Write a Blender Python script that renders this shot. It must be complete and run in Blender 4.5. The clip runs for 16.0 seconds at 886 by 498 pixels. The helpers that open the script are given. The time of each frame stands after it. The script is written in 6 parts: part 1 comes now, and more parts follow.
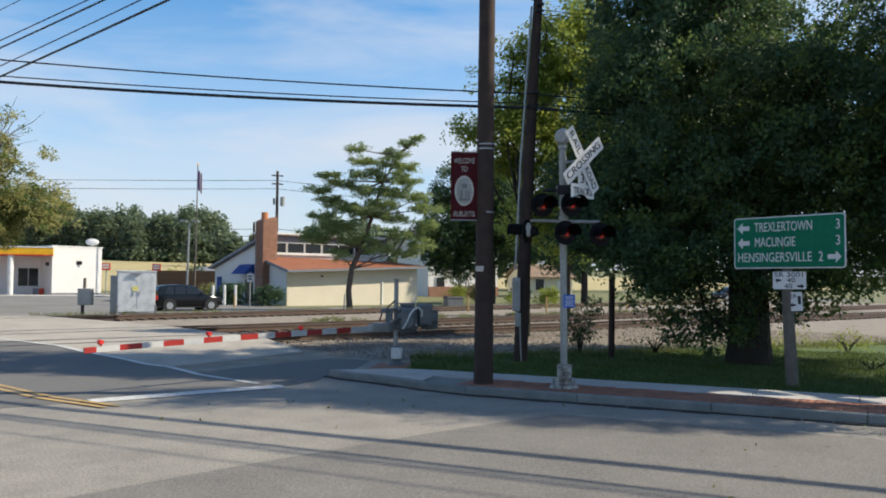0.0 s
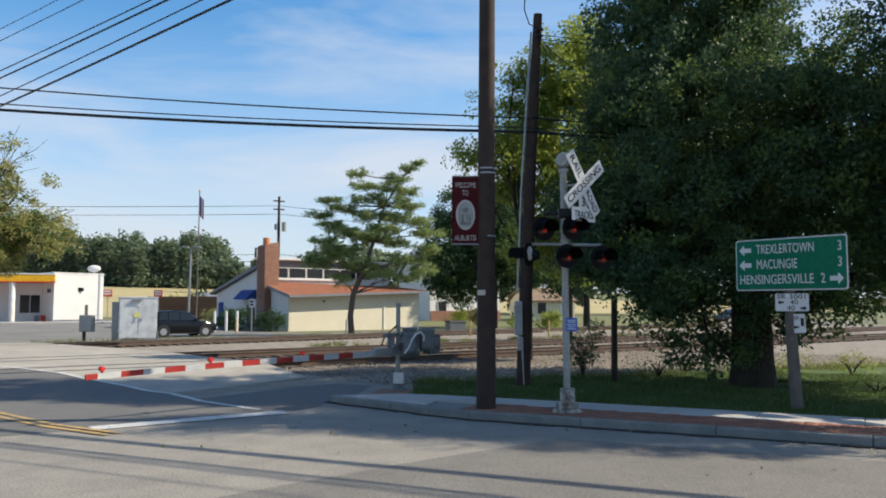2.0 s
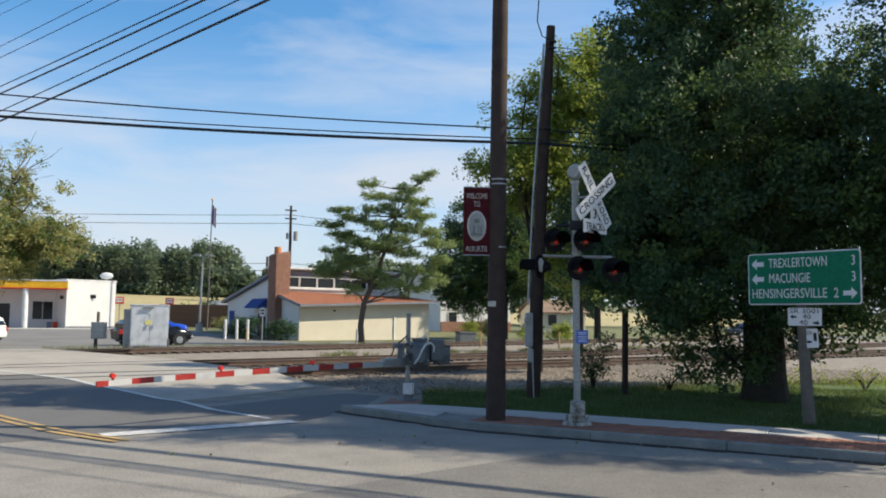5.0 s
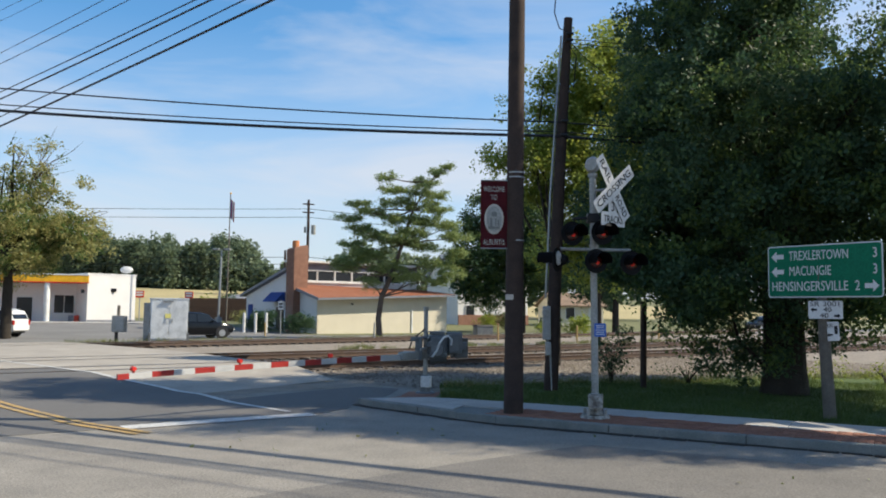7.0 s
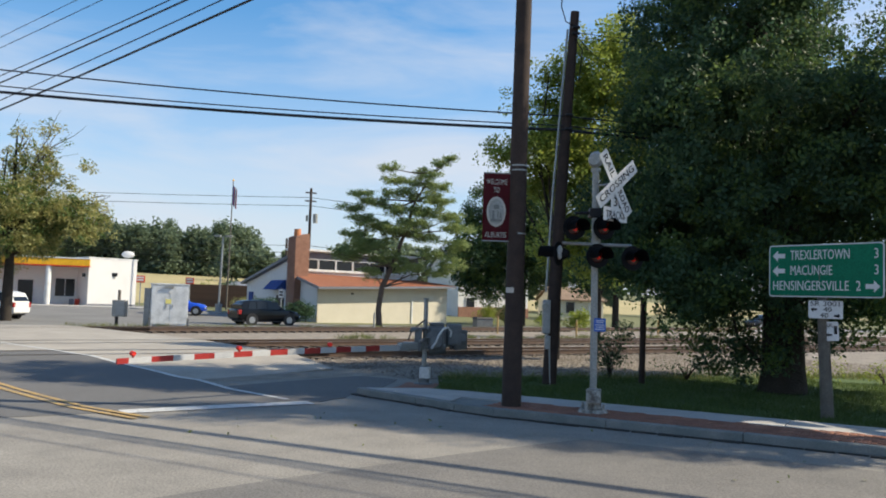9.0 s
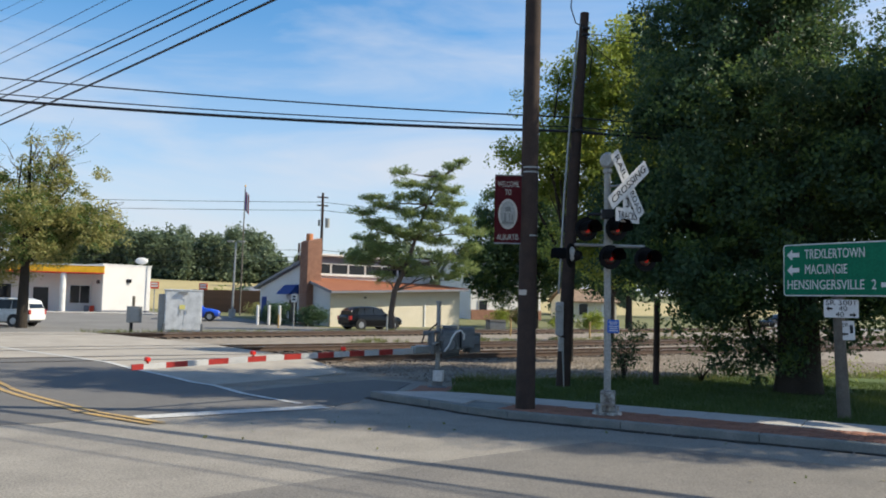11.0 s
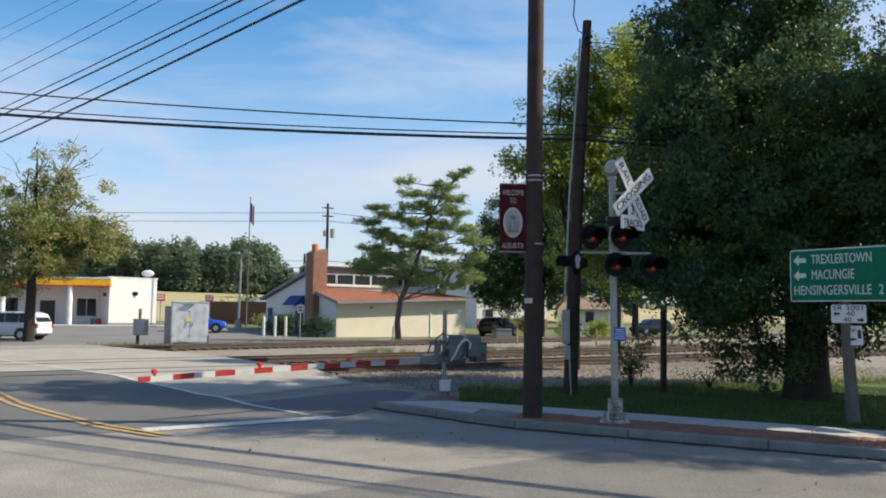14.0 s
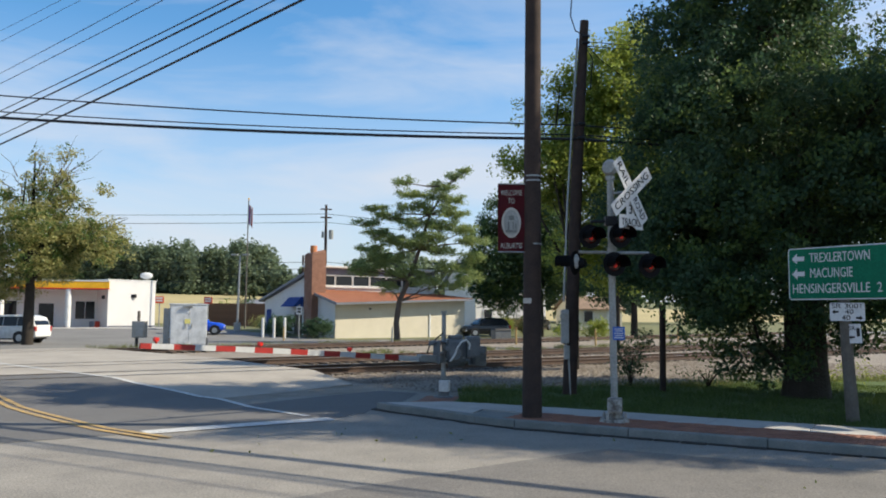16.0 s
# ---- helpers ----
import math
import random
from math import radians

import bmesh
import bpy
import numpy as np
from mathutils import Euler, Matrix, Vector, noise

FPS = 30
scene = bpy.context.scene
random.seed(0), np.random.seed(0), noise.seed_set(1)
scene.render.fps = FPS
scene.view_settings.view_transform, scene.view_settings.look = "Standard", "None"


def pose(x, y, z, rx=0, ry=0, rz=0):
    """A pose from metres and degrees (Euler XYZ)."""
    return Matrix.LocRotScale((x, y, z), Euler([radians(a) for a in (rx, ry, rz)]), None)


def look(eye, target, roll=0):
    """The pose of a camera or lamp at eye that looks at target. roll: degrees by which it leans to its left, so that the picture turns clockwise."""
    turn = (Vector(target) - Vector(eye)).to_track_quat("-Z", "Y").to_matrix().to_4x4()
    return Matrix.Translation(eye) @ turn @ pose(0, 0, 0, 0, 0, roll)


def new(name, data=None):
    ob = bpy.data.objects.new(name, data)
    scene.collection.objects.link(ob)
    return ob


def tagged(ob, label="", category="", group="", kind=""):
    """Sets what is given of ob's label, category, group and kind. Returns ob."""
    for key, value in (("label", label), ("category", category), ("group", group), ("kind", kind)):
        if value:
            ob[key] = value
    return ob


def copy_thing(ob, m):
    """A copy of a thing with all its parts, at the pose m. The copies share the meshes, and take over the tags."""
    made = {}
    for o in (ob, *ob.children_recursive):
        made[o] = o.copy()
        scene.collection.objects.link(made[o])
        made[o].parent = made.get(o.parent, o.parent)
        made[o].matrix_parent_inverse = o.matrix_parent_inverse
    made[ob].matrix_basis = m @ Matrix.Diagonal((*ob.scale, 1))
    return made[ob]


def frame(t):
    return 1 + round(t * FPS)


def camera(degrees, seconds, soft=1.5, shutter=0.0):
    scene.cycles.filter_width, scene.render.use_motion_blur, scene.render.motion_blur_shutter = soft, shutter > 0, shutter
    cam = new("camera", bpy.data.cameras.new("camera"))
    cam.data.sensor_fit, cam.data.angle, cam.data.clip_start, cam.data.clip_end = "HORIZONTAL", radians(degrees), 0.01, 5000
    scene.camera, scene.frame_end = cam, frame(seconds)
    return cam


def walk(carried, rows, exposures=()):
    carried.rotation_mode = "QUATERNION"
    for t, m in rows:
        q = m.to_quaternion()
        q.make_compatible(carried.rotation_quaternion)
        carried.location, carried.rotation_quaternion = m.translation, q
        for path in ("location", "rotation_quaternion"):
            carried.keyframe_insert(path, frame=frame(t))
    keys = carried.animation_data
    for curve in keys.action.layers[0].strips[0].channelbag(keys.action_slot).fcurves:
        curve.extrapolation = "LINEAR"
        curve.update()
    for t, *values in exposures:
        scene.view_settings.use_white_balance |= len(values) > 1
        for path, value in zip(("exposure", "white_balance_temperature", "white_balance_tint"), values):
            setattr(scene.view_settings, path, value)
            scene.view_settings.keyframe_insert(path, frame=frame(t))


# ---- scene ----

# ------------------------------------------------------------------ camera
EYE = (0.0, 0.0, 1.85)
PATH = [(0.0, -3.26, 2.31, -0.41), (0.5, -2.80, 3.07, -0.10), (1.0, -2.99, 3.47, 0.05), (1.5, -3.17, 3.73, -0.01),
        (2.0, -3.13, 3.97, -0.03), (2.5, -3.11, 4.24, -0.11), (3.0, -3.15, 4.49, -0.20), (3.5, -3.08, 4.60, -0.25),
        (4.0, -2.87, 4.79, -0.44), (6.5, -1.95, 4.51, -0.61), (7.0, -1.22, 4.23, -0.59), (7.5, 0.90, 2.87, -0.63),
        (8.0, 0.86, 2.98, -0.92), (8.5, -0.53, 3.39, -1.31), (9.0, -1.21, 3.65, -1.84), (9.5, -0.88, 3.73, -1.63),
        (12.0, -0.17, 4.02, -1.10), (12.5, -0.03, 4.19, -0.93), (13.0, 0.03, 4.36, -0.93), (13.5, 0.10, 4.47, -0.81),
        (14.0, 0.07, 4.46, -0.66), (14.5, 0.05, 4.44, -0.53), (15.0, 0.02, 4.41, -0.53), (15.5, -0.09, 4.48, -0.40),
        (16.0, 0.00, 4.50, -0.30)]
cam = camera(56.0, 16.0, soft=1.9)
walk(cam, [(t, pose(*EYE, 90 + pitch, roll, yaw)) for t, yaw, pitch, roll in PATH], [(0.0, 0.48, 7000, 8), (16.0, 0.48, 7000, 8)])

# ------------------------------------------------------------------ light
SUN_AZ, SUN_EL = 88.0, 40.0     # degrees clockwise from +y, and above the horizon
world = bpy.data.worlds.new("sky")
scene.world = world
world.use_nodes = True
wn, wl = world.node_tree.nodes, world.node_tree.links
wn.clear()
w_out = wn.new("ShaderNodeOutputWorld")
w_bg = wn.new("ShaderNodeBackground")
w_sky = wn.new("ShaderNodeTexSky")
w_sky.sky_type = "NISHITA"
w_sky.sun_disc = False
w_sky.sun_elevation = radians(SUN_EL)
w_sky.sun_rotation = radians(SUN_AZ)
w_sky.air_density, w_sky.dust_density, w_sky.ozone_density = 1.0, 0.3, 2.6
w_co = wn.new("ShaderNodeTexCoord")
w_map = wn.new("ShaderNodeMapping")
w_map.inputs["Scale"].default_value = (1.0, 1.0, 5.0)
w_map.inputs["Location"].default_value = (3.1, 0.4, 0.0)
w_no = wn.new("ShaderNodeTexNoise")
w_no.inputs["Scale"].default_value = 2.3
w_no.inputs["Detail"].default_value = 7.0
w_no.inputs["Roughness"].default_value = 0.55
w_no.inputs["Distortion"].default_value = 0.5
w_ramp = wn.new("ShaderNodeValToRGB")
w_ramp.color_ramp.elements[0].position, w_ramp.color_ramp.elements[1].position = 0.44, 0.68
w_sep = wn.new("ShaderNodeSeparateXYZ")
w_hz = wn.new("ShaderNodeMapRange")       # thin cloud gathers low in the sky
w_hz.inputs["From Min"].default_value, w_hz.inputs["From Max"].default_value = 0.02, 0.42
w_hz.inputs["To Min"].default_value, w_hz.inputs["To Max"].default_value = 0.85, 0.5
w_mul = wn.new("ShaderNodeMath")
w_mul.operation = "MULTIPLY"
w_mix = wn.new("ShaderNodeMixRGB")
w_mix.inputs["Color2"].default_value = (2.95, 3.45, 4.75, 1)
w_cloud = wn.new("ShaderNodeMixRGB")
w_cloud.inputs["Color2"].default_value = (3.95, 4.3, 5.1, 1)
wl.new(w_co.outputs["Generated"], w_map.inputs["Vector"])
wl.new(w_map.outputs["Vector"], w_no.inputs["Vector"])
wl.new(w_no.outputs["Fac"], w_ramp.inputs["Fac"])
wl.new(w_co.outputs["Generated"], w_sep.inputs["Vector"])
wl.new(w_sep.outputs["Z"], w_hz.inputs["Value"])
wl.new(w_ramp.outputs["Color"], w_mul.inputs[0])
wl.new(w_hz.outputs["Result"], w_mul.inputs[1])
w_low = wn.new("ShaderNodeMapRange")      # haze towards the horizon
w_low.inputs["From Min"].default_value, w_low.inputs["From Max"].default_value = 0.0, 0.32
w_low.inputs["To Min"].default_value, w_low.inputs["To Max"].default_value = 0.86, 0.0
wl.new(w_sep.outputs["Z"], w_low.inputs["Value"])
wl.new(w_low.outputs["Result"], w_mix.inputs["Fac"])
wl.new(w_mul.outputs["Value"], w_cloud.inputs["Fac"])
wl.new(w_mix.outputs["Color"], w_cloud.inputs["Color1"])
w_sat = wn.new("ShaderNodeHueSaturation")
w_sat.inputs["Saturation"].default_value = 1.3
w_sat.inputs["Value"].default_value = 1.1
wl.new(w_sky.outputs["Color"], w_sat.inputs["Color"])
wl.new(w_sat.outputs["Color"], w_mix.inputs["Color1"])
wl.new(w_cloud.outputs["Color"], w_bg.inputs["Color"])
wl.new(w_bg.outputs["Background"], w_out.inputs["Surface"])
w_bg.inputs["Strength"].default_value = 0.13
sun = new("sun", bpy.data.lights.new("sun", "SUN"))
sun.data.energy, sun.data.angle, sun.data.color = 5.0, radians(0.53), (1.0, 0.92, 0.79)
_a, _e = radians(SUN_AZ), radians(SUN_EL)
SUN_DIR = Vector((math.sin(_a) * math.cos(_e), math.cos(_a) * math.cos(_e), math.sin(_e)))
sun.matrix_world = look(SUN_DIR * 60, (0, 0, 0))

# ------------------------------------------------------------------ materials


def mat(name, col, rough=0.7, metal=0.0, col2=None, scale=6.0, fine=60.0, bump=0.15, bump_dist=0.01, spec=0.4, emit=None, emit_s=0.0,
        coords="Object", island=0.0, contrast=0.5, detail=6.0, grain=0.18, mottle=0.5):
    """A surface with a large stain pattern, a fine grain and a relief; col2: the second colour of the stains."""
    m = bpy.data.materials.new(name)
    m.use_nodes = True
    n, l = m.node_tree.nodes, m.node_tree.links
    b = n["Principled BSDF"]
    b.inputs["Roughness"].default_value = rough
    b.inputs["Metallic"].default_value = metal
    b.inputs["Specular IOR Level"].default_value = spec
    tc = n.new("ShaderNodeTexCoord")
    big = n.new("ShaderNodeTexNoise")
    big.inputs["Scale"].default_value, big.inputs["Detail"].default_value = scale, detail
    big.inputs["Roughness"].default_value = mottle
    small = n.new("ShaderNodeTexNoise")
    small.inputs["Scale"].default_value, small.inputs["Detail"].default_value = fine, 3.0
    l.new(tc.outputs[coords], big.inputs["Vector"])
    l.new(tc.outputs[coords], small.inputs["Vector"])
    c2 = col2 or tuple(c * 0.72 for c in col)
    ramp = n.new("ShaderNodeValToRGB")
    ramp.color_ramp.elements[0].position, ramp.color_ramp.elements[1].position = 0.5 - contrast / 2, 0.5 + contrast / 2
    ramp.color_ramp.elements[0].color, ramp.color_ramp.elements[1].color = (*c2, 1), (*col, 1)
    l.new(big.outputs["Fac"], ramp.inputs["Fac"])
    hsv = n.new("ShaderNodeHueSaturation")
    l.new(ramp.outputs["Color"], hsv.inputs["Color"])
    mr = n.new("ShaderNodeMapRange")
    mr.inputs["From Min"].default_value, mr.inputs["From Max"].default_value = 0.3, 0.7
    mr.inputs["To Min"].default_value, mr.inputs["To Max"].default_value = 1 - grain, 1 + grain
    l.new(small.outputs["Fac"], mr.inputs["Value"])
    last = mr.outputs["Result"]
    if island:
        geo = n.new("ShaderNodeNewGeometry")
        ri = n.new("ShaderNodeMapRange")
        ri.inputs["To Min"].default_value, ri.inputs["To Max"].default_value = 1 - island, 1 + island
        l.new(geo.outputs["Random Per Island"], ri.inputs["Value"])
        mu = n.new("ShaderNodeMath")
        mu.operation = "MULTIPLY"
        l.new(last, mu.inputs[0])
        l.new(ri.outputs["Result"], mu.inputs[1])
        last = mu.outputs["Value"]
    l.new(last, hsv.inputs["Value"])
    l.new(hsv.outputs["Color"], b.inputs["Base Color"])
    if bump:
        bp = n.new("ShaderNodeBump")
        bp.inputs["Strength"].default_value, bp.inputs["Distance"].default_value = bump, bump_dist
        l.new(small.outputs["Fac"], bp.inputs["Height"])
        l.new(bp.outputs["Normal"], b.inputs["Normal"])
    if emit:
        b.inputs["Emission Color"].default_value = (*emit, 1)
        b.inputs["Emission Strength"].default_value = emit_s
    return m


def leaf_mat(name, a, b2, trans=0.35):
    m = bpy.data.materials.new(name)
    m.use_nodes = True
    n, l = m.node_tree.nodes, m.node_tree.links
    b = n["Principled BSDF"]
    geo = n.new("ShaderNodeNewGeometry")
    ramp = n.new("ShaderNodeValToRGB")
    ramp.color_ramp.elements[0].color, ramp.color_ramp.elements[1].color = (*a, 1), (*b2, 1)
    l.new(geo.outputs["Random Per Island"], ramp.inputs["Fac"])
    l.new(ramp.outputs["Color"], b.inputs["Base Color"])
    b.inputs["Roughness"].default_value = 0.55
    b.inputs["Specular IOR Level"].default_value = 0.3
    t = n.new("ShaderNodeBsdfTranslucent")
    gain = n.new("ShaderNodeHueSaturation")
    gain.inputs["Value"].default_value, gain.inputs["Hue"].default_value = 1.5, 0.485
    l.new(ramp.outputs["Color"], gain.inputs["Color"])
    l.new(gain.outputs["Color"], t.inputs["Color"])
    mix = n.new("ShaderNodeMixShader")
    mix.inputs["Fac"].default_value = trans
    l.new(b.outputs["BSDF"], mix.inputs[1])
    l.new(t.outputs["BSDF"], mix.inputs[2])
    l.new(mix.outputs["Shader"], n["Material Output"].inputs["Surface"])
    return m


M = dict(
    asphalt=mat("asphalt", (0.275, 0.255, 0.222), 0.9, mottle=0.72, col2=(0.175, 0.163, 0.145), grain=0.34, scale=0.9, fine=38, bump=0.6, bump_dist=0.008, contrast=0.42, detail=12),
    asphalt_new=mat("asphalt_new", (0.182, 0.17, 0.152), 0.85, mottle=0.72, col2=(0.126, 0.119, 0.11), grain=0.34, detail=12, contrast=0.42, scale=0.9, fine=38, bump=0.5, bump_dist=0.006),
    asphalt_far=mat("asphalt_far", (0.19, 0.185, 0.175), 0.9, scale=0.3, fine=20),
    # dark asphalt, darkened further to hold the tree shade round the stop line
    lane=mat("shaded_lane_asphalt", (0.13, 0.126, 0.121), 0.9, mottle=0.7, col2=(0.11, 0.107, 0.103), grain=0.3, detail=12, contrast=0.42, scale=0.9, fine=55, bump=0.5, bump_dist=0.006),
    apron=mat("apron", (0.38, 0.345, 0.295), 0.9, mottle=0.7, col2=(0.25, 0.23, 0.2), detail=12, contrast=0.4, scale=0.8, fine=50, bump=0.4),
    concrete=mat("concrete", (0.44, 0.42, 0.39), 0.9, col2=(0.32, 0.31, 0.29), scale=1.6, fine=90, bump=0.3),
    # near black: the kerb's shade is in this colour; the flangeways reuse it
    shade_grit=mat("gutter_grit", (0.05, 0.047, 0.043), 0.95, col2=(0.03, 0.028, 0.026), scale=6, fine=60, bump=0.6),
    kerb=mat("kerb", (0.25, 0.24, 0.222), 0.9, col2=(0.13, 0.15, 0.143), scale=2.5, fine=60, bump=0.4),
    brick=mat("paver_brick", (0.30, 0.135, 0.085), 0.85, col2=(0.20, 0.085, 0.06), scale=3.0, fine=80, island=0.18),
    grass_g=mat("lawn_soil", (0.075, 0.115, 0.025), 0.95, col2=(0.05, 0.085, 0.02), scale=1.2, fine=30, bump=0.6, bump_dist=0.03),
    gravel_g=mat("gravel_bed", (0.29, 0.25, 0.205), 0.95, col2=(0.17, 0.147, 0.12), scale=1.5, fine=14, bump=0.9, bump_dist=0.05),
    stones=mat("ballast_stone", (0.25, 0.212, 0.172), 0.9, col2=(0.11, 0.094, 0.078), scale=5, fine=50, island=0.35),
    land=mat("open_land", (0.16, 0.16, 0.07), 0.95, col2=(0.11, 0.12, 0.05), scale=0.08, fine=4, bump=0.3),
    field=mat("ripe_field", (0.41, 0.335, 0.165), 0.95, col2=(0.31, 0.265, 0.13), scale=0.05, fine=1.2, bump=0.3),
    white_line=mat("white_paint", (0.62, 0.62, 0.60), 0.7, col2=(0.34, 0.34, 0.33), scale=7, fine=120, contrast=0.3, mottle=0.7),
    yellow_line=mat("yellow_paint", (0.52, 0.32, 0.09), 0.7, col2=(0.24, 0.19, 0.12), scale=7, fine=120, contrast=0.3, mottle=0.7),
    pole_wood=mat("pole_wood", (0.06, 0.038, 0.03), 0.9, col2=(0.03, 0.021, 0.018), scale=5, fine=45, bump=0.6),
    post_wood=mat("grey_wood", (0.17, 0.15, 0.125), 0.9, mottle=0.65, col2=(0.08, 0.068, 0.057), scale=5, fine=50, bump=0.6),
    tie=mat("tie_wood", (0.09, 0.07, 0.055), 0.95, scale=4, fine=40),
    rail_side=mat("rusty_rail", (0.13, 0.085, 0.062), 0.75, 0.2, col2=(0.075, 0.052, 0.042), scale=6, fine=60),
    rail_top=mat("polished_rail", (0.55, 0.53, 0.5), 0.28, 1.0, scale=6, fine=60, bump=0.05),
    steel=mat("galvanised_steel", (0.36, 0.37, 0.37), 0.5, 0.65, col2=(0.27, 0.28, 0.28), scale=5, fine=40, bump=0.08),
    silver=mat("aluminium_paint", (0.35, 0.35, 0.33), 0.5, 0.2, col2=(0.25, 0.25, 0.235), scale=3, fine=30, bump=0.06),
    cabinet=mat("cabinet_sheet", (0.70, 0.72, 0.73), 0.42, 0.35, col2=(0.50, 0.52, 0.53), scale=2.4, fine=14, bump=0.04, grain=0.1, contrast=0.3),
    cast=mat("cast_grey_paint", (0.17, 0.18, 0.185), 0.5, 0.15, col2=(0.10, 0.106, 0.11), scale=5, fine=40, bump=0.1),
    worn_cast=mat("worn_cast_iron", (0.42, 0.40, 0.36), 0.8, col2=(0.12, 0.10, 0.085), scale=9, fine=50, bump=0.3, contrast=0.22, mottle=0.7),
    lamp_black=mat("lamp_black", (0.008, 0.008, 0.009), 0.7, spec=0.15, bump=0),
    dark=mat("black_metal", (0.018, 0.018, 0.02), 0.5, 0.2, scale=5, fine=40),
    lens_dim=mat("red_lens_unlit", (0.05, 0.005, 0.004), 0.2, spec=0.6),
    lens=mat("red_lens_lit", (0.5, 0.02, 0.015), 0.25, emit=(1.0, 0.05, 0.03), emit_s=0.08),
    lamp=mat("red_lamp_lit", (0.6, 0.03, 0.02), 0.3, emit=(1.0, 0.04, 0.03), emit_s=0.1),
    red=mat("red_stripe", (0.38, 0.03, 0.025), 0.45, scale=6, fine=40),
    white=mat("white_sheet", (0.66, 0.66, 0.65), 0.5, grain=0.06, col2=(0.60, 0.60, 0.59), scale=4, fine=40, bump=0.03),
    arm_white=mat("arm_white", (0.50, 0.50, 0.49), 0.5, col2=(0.42, 0.42, 0.41), scale=3, fine=40, grain=0.08),
    black=mat("black_letter", (0.012, 0.012, 0.013), 0.6),
    green=mat("sign_green", (0.003, 0.16, 0.085), 0.6, spec=0.15, col2=(0.004, 0.135, 0.073), scale=2, fine=30, bump=0.02),
    notice_yellow=mat("pale_yellow_sheet", (0.72, 0.66, 0.22), 0.6, scale=4, fine=40, bump=0.02),
    blue=mat("sign_blue", (0.015, 0.12, 0.50), 0.45, scale=4, fine=40),
    maroon=mat("banner_maroon", (0.14, 0.013, 0.02), 0.8, col2=(0.10, 0.01, 0.016), scale=4, fine=200, bump=0.2),
    cream=mat("banner_cream", (0.55, 0.50, 0.44), 0.8, scale=9, fine=200),
    cable=mat("cable", (0.01, 0.01, 0.012), 0.6, bump=0),
    wall_white=mat("white_masonry", (0.70, 0.69, 0.665), 0.85, mottle=0.65, col2=(0.62, 0.61, 0.59), scale=0.7, fine=160, bump=0.2),
    wall_cream=mat("cream_block", (0.64, 0.585, 0.465), 0.88, mottle=0.65, col2=(0.56, 0.51, 0.40), scale=0.8, fine=160, bump=0.2),
    trim=mat("white_trim", (0.72, 0.72, 0.70), 0.6, scale=2, fine=20, bump=0.05),
    fascia=mat("grey_fascia", (0.20, 0.21, 0.24), 0.6, scale=2, fine=20),
    shingle=mat("red_shingle", (0.33, 0.135, 0.075), 0.9, col2=(0.24, 0.095, 0.055), scale=1.5, fine=16, bump=0.5, island=0.12),
    tan_roof=mat("tan_shingle", (0.26, 0.18, 0.12), 0.9, col2=(0.17, 0.12, 0.085), scale=1.5, fine=16, bump=0.5),
    chim=mat("chimney_brick", (0.29, 0.155, 0.105), 0.9, col2=(0.20, 0.10, 0.07), scale=3, fine=18, bump=0.4, island=0.2),
    terracotta=mat("flue_tile", (0.62, 0.24, 0.10), 0.8, scale=4, fine=30),
    glass=mat("dark_glass", (0.015, 0.018, 0.022), 0.1, spec=0.35, bump=0),
    awning=mat("blue_canvas", (0.02, 0.065, 0.26), 0.8, scale=4, fine=90),
    sun_yellow=mat("yellow_fascia", (0.85, 0.45, 0.02), 0.5, scale=3, fine=20, bump=0.02),
    sun_red=mat("red_fascia", (0.62, 0.05, 0.02), 0.5, scale=3, fine=20, bump=0.02),
    fence=mat("brown_fence", (0.16, 0.085, 0.05), 0.9, scale=2, fine=20),
    bark=mat("bark", (0.045, 0.036, 0.028), 0.95, col2=(0.025, 0.02, 0.015), scale=4, fine=24, bump=1.0, bump_dist=0.03),
    bark_l=mat("bark_light", (0.13, 0.10, 0.08), 0.95, col2=(0.08, 0.06, 0.05), scale=4, fine=24, bump=1.0, bump_dist=0.03),
    leaf=leaf_mat("leaf_dark", (0.03, 0.068, 0.037), (0.066, 0.118, 0.053), 0.38),
    leaf_m=leaf_mat("leaf_mid", (0.06, 0.115, 0.034), (0.13, 0.19, 0.056), 0.45),
    # sunny and bright tones: the look of sunlit foliage is put into the colour
    leaf_s=leaf_mat("leaf_sunny", (0.13, 0.20, 0.04), (0.25, 0.31, 0.075), 0.55),
    leaf_b=leaf_mat("leaf_bright", (0.12, 0.18, 0.028), (0.27, 0.31, 0.065), 0.5),
    leaf_o=leaf_mat("leaf_olive", (0.20, 0.22, 0.075), (0.36, 0.335, 0.13), 0.45),
    needle=leaf_mat("needle", (0.10, 0.165, 0.06), (0.25, 0.30, 0.11), 0.4),
    # pale grey-green: the haze of distance is put into the leaf colour
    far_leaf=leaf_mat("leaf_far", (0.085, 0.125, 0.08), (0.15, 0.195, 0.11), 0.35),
    grass=leaf_mat("grass_blade", (0.034, 0.064, 0.014), (0.085, 0.128, 0.03), 0.35),
    weed=leaf_mat("weed", (0.09, 0.12, 0.04), (0.2, 0.2, 0.08), 0.3),
    car_black=mat("car_black", (0.006, 0.007, 0.009), 0.18, 0.0, spec=0.3, bump=0),
    car_dark=mat("car_charcoal", (0.014, 0.017, 0.022), 0.16, 0.0, spec=0.45, bump=0),
    car_white=mat("car_white", (0.74, 0.74, 0.73), 0.22, spec=0.6, bump=0),
    car_blue=mat("car_blue", (0.01, 0.085, 0.62), 0.2, 0.1, spec=0.7, bump=0),
    car_silver=mat("car_silver", (0.36, 0.38, 0.40), 0.25, 0.5, spec=0.6, bump=0),
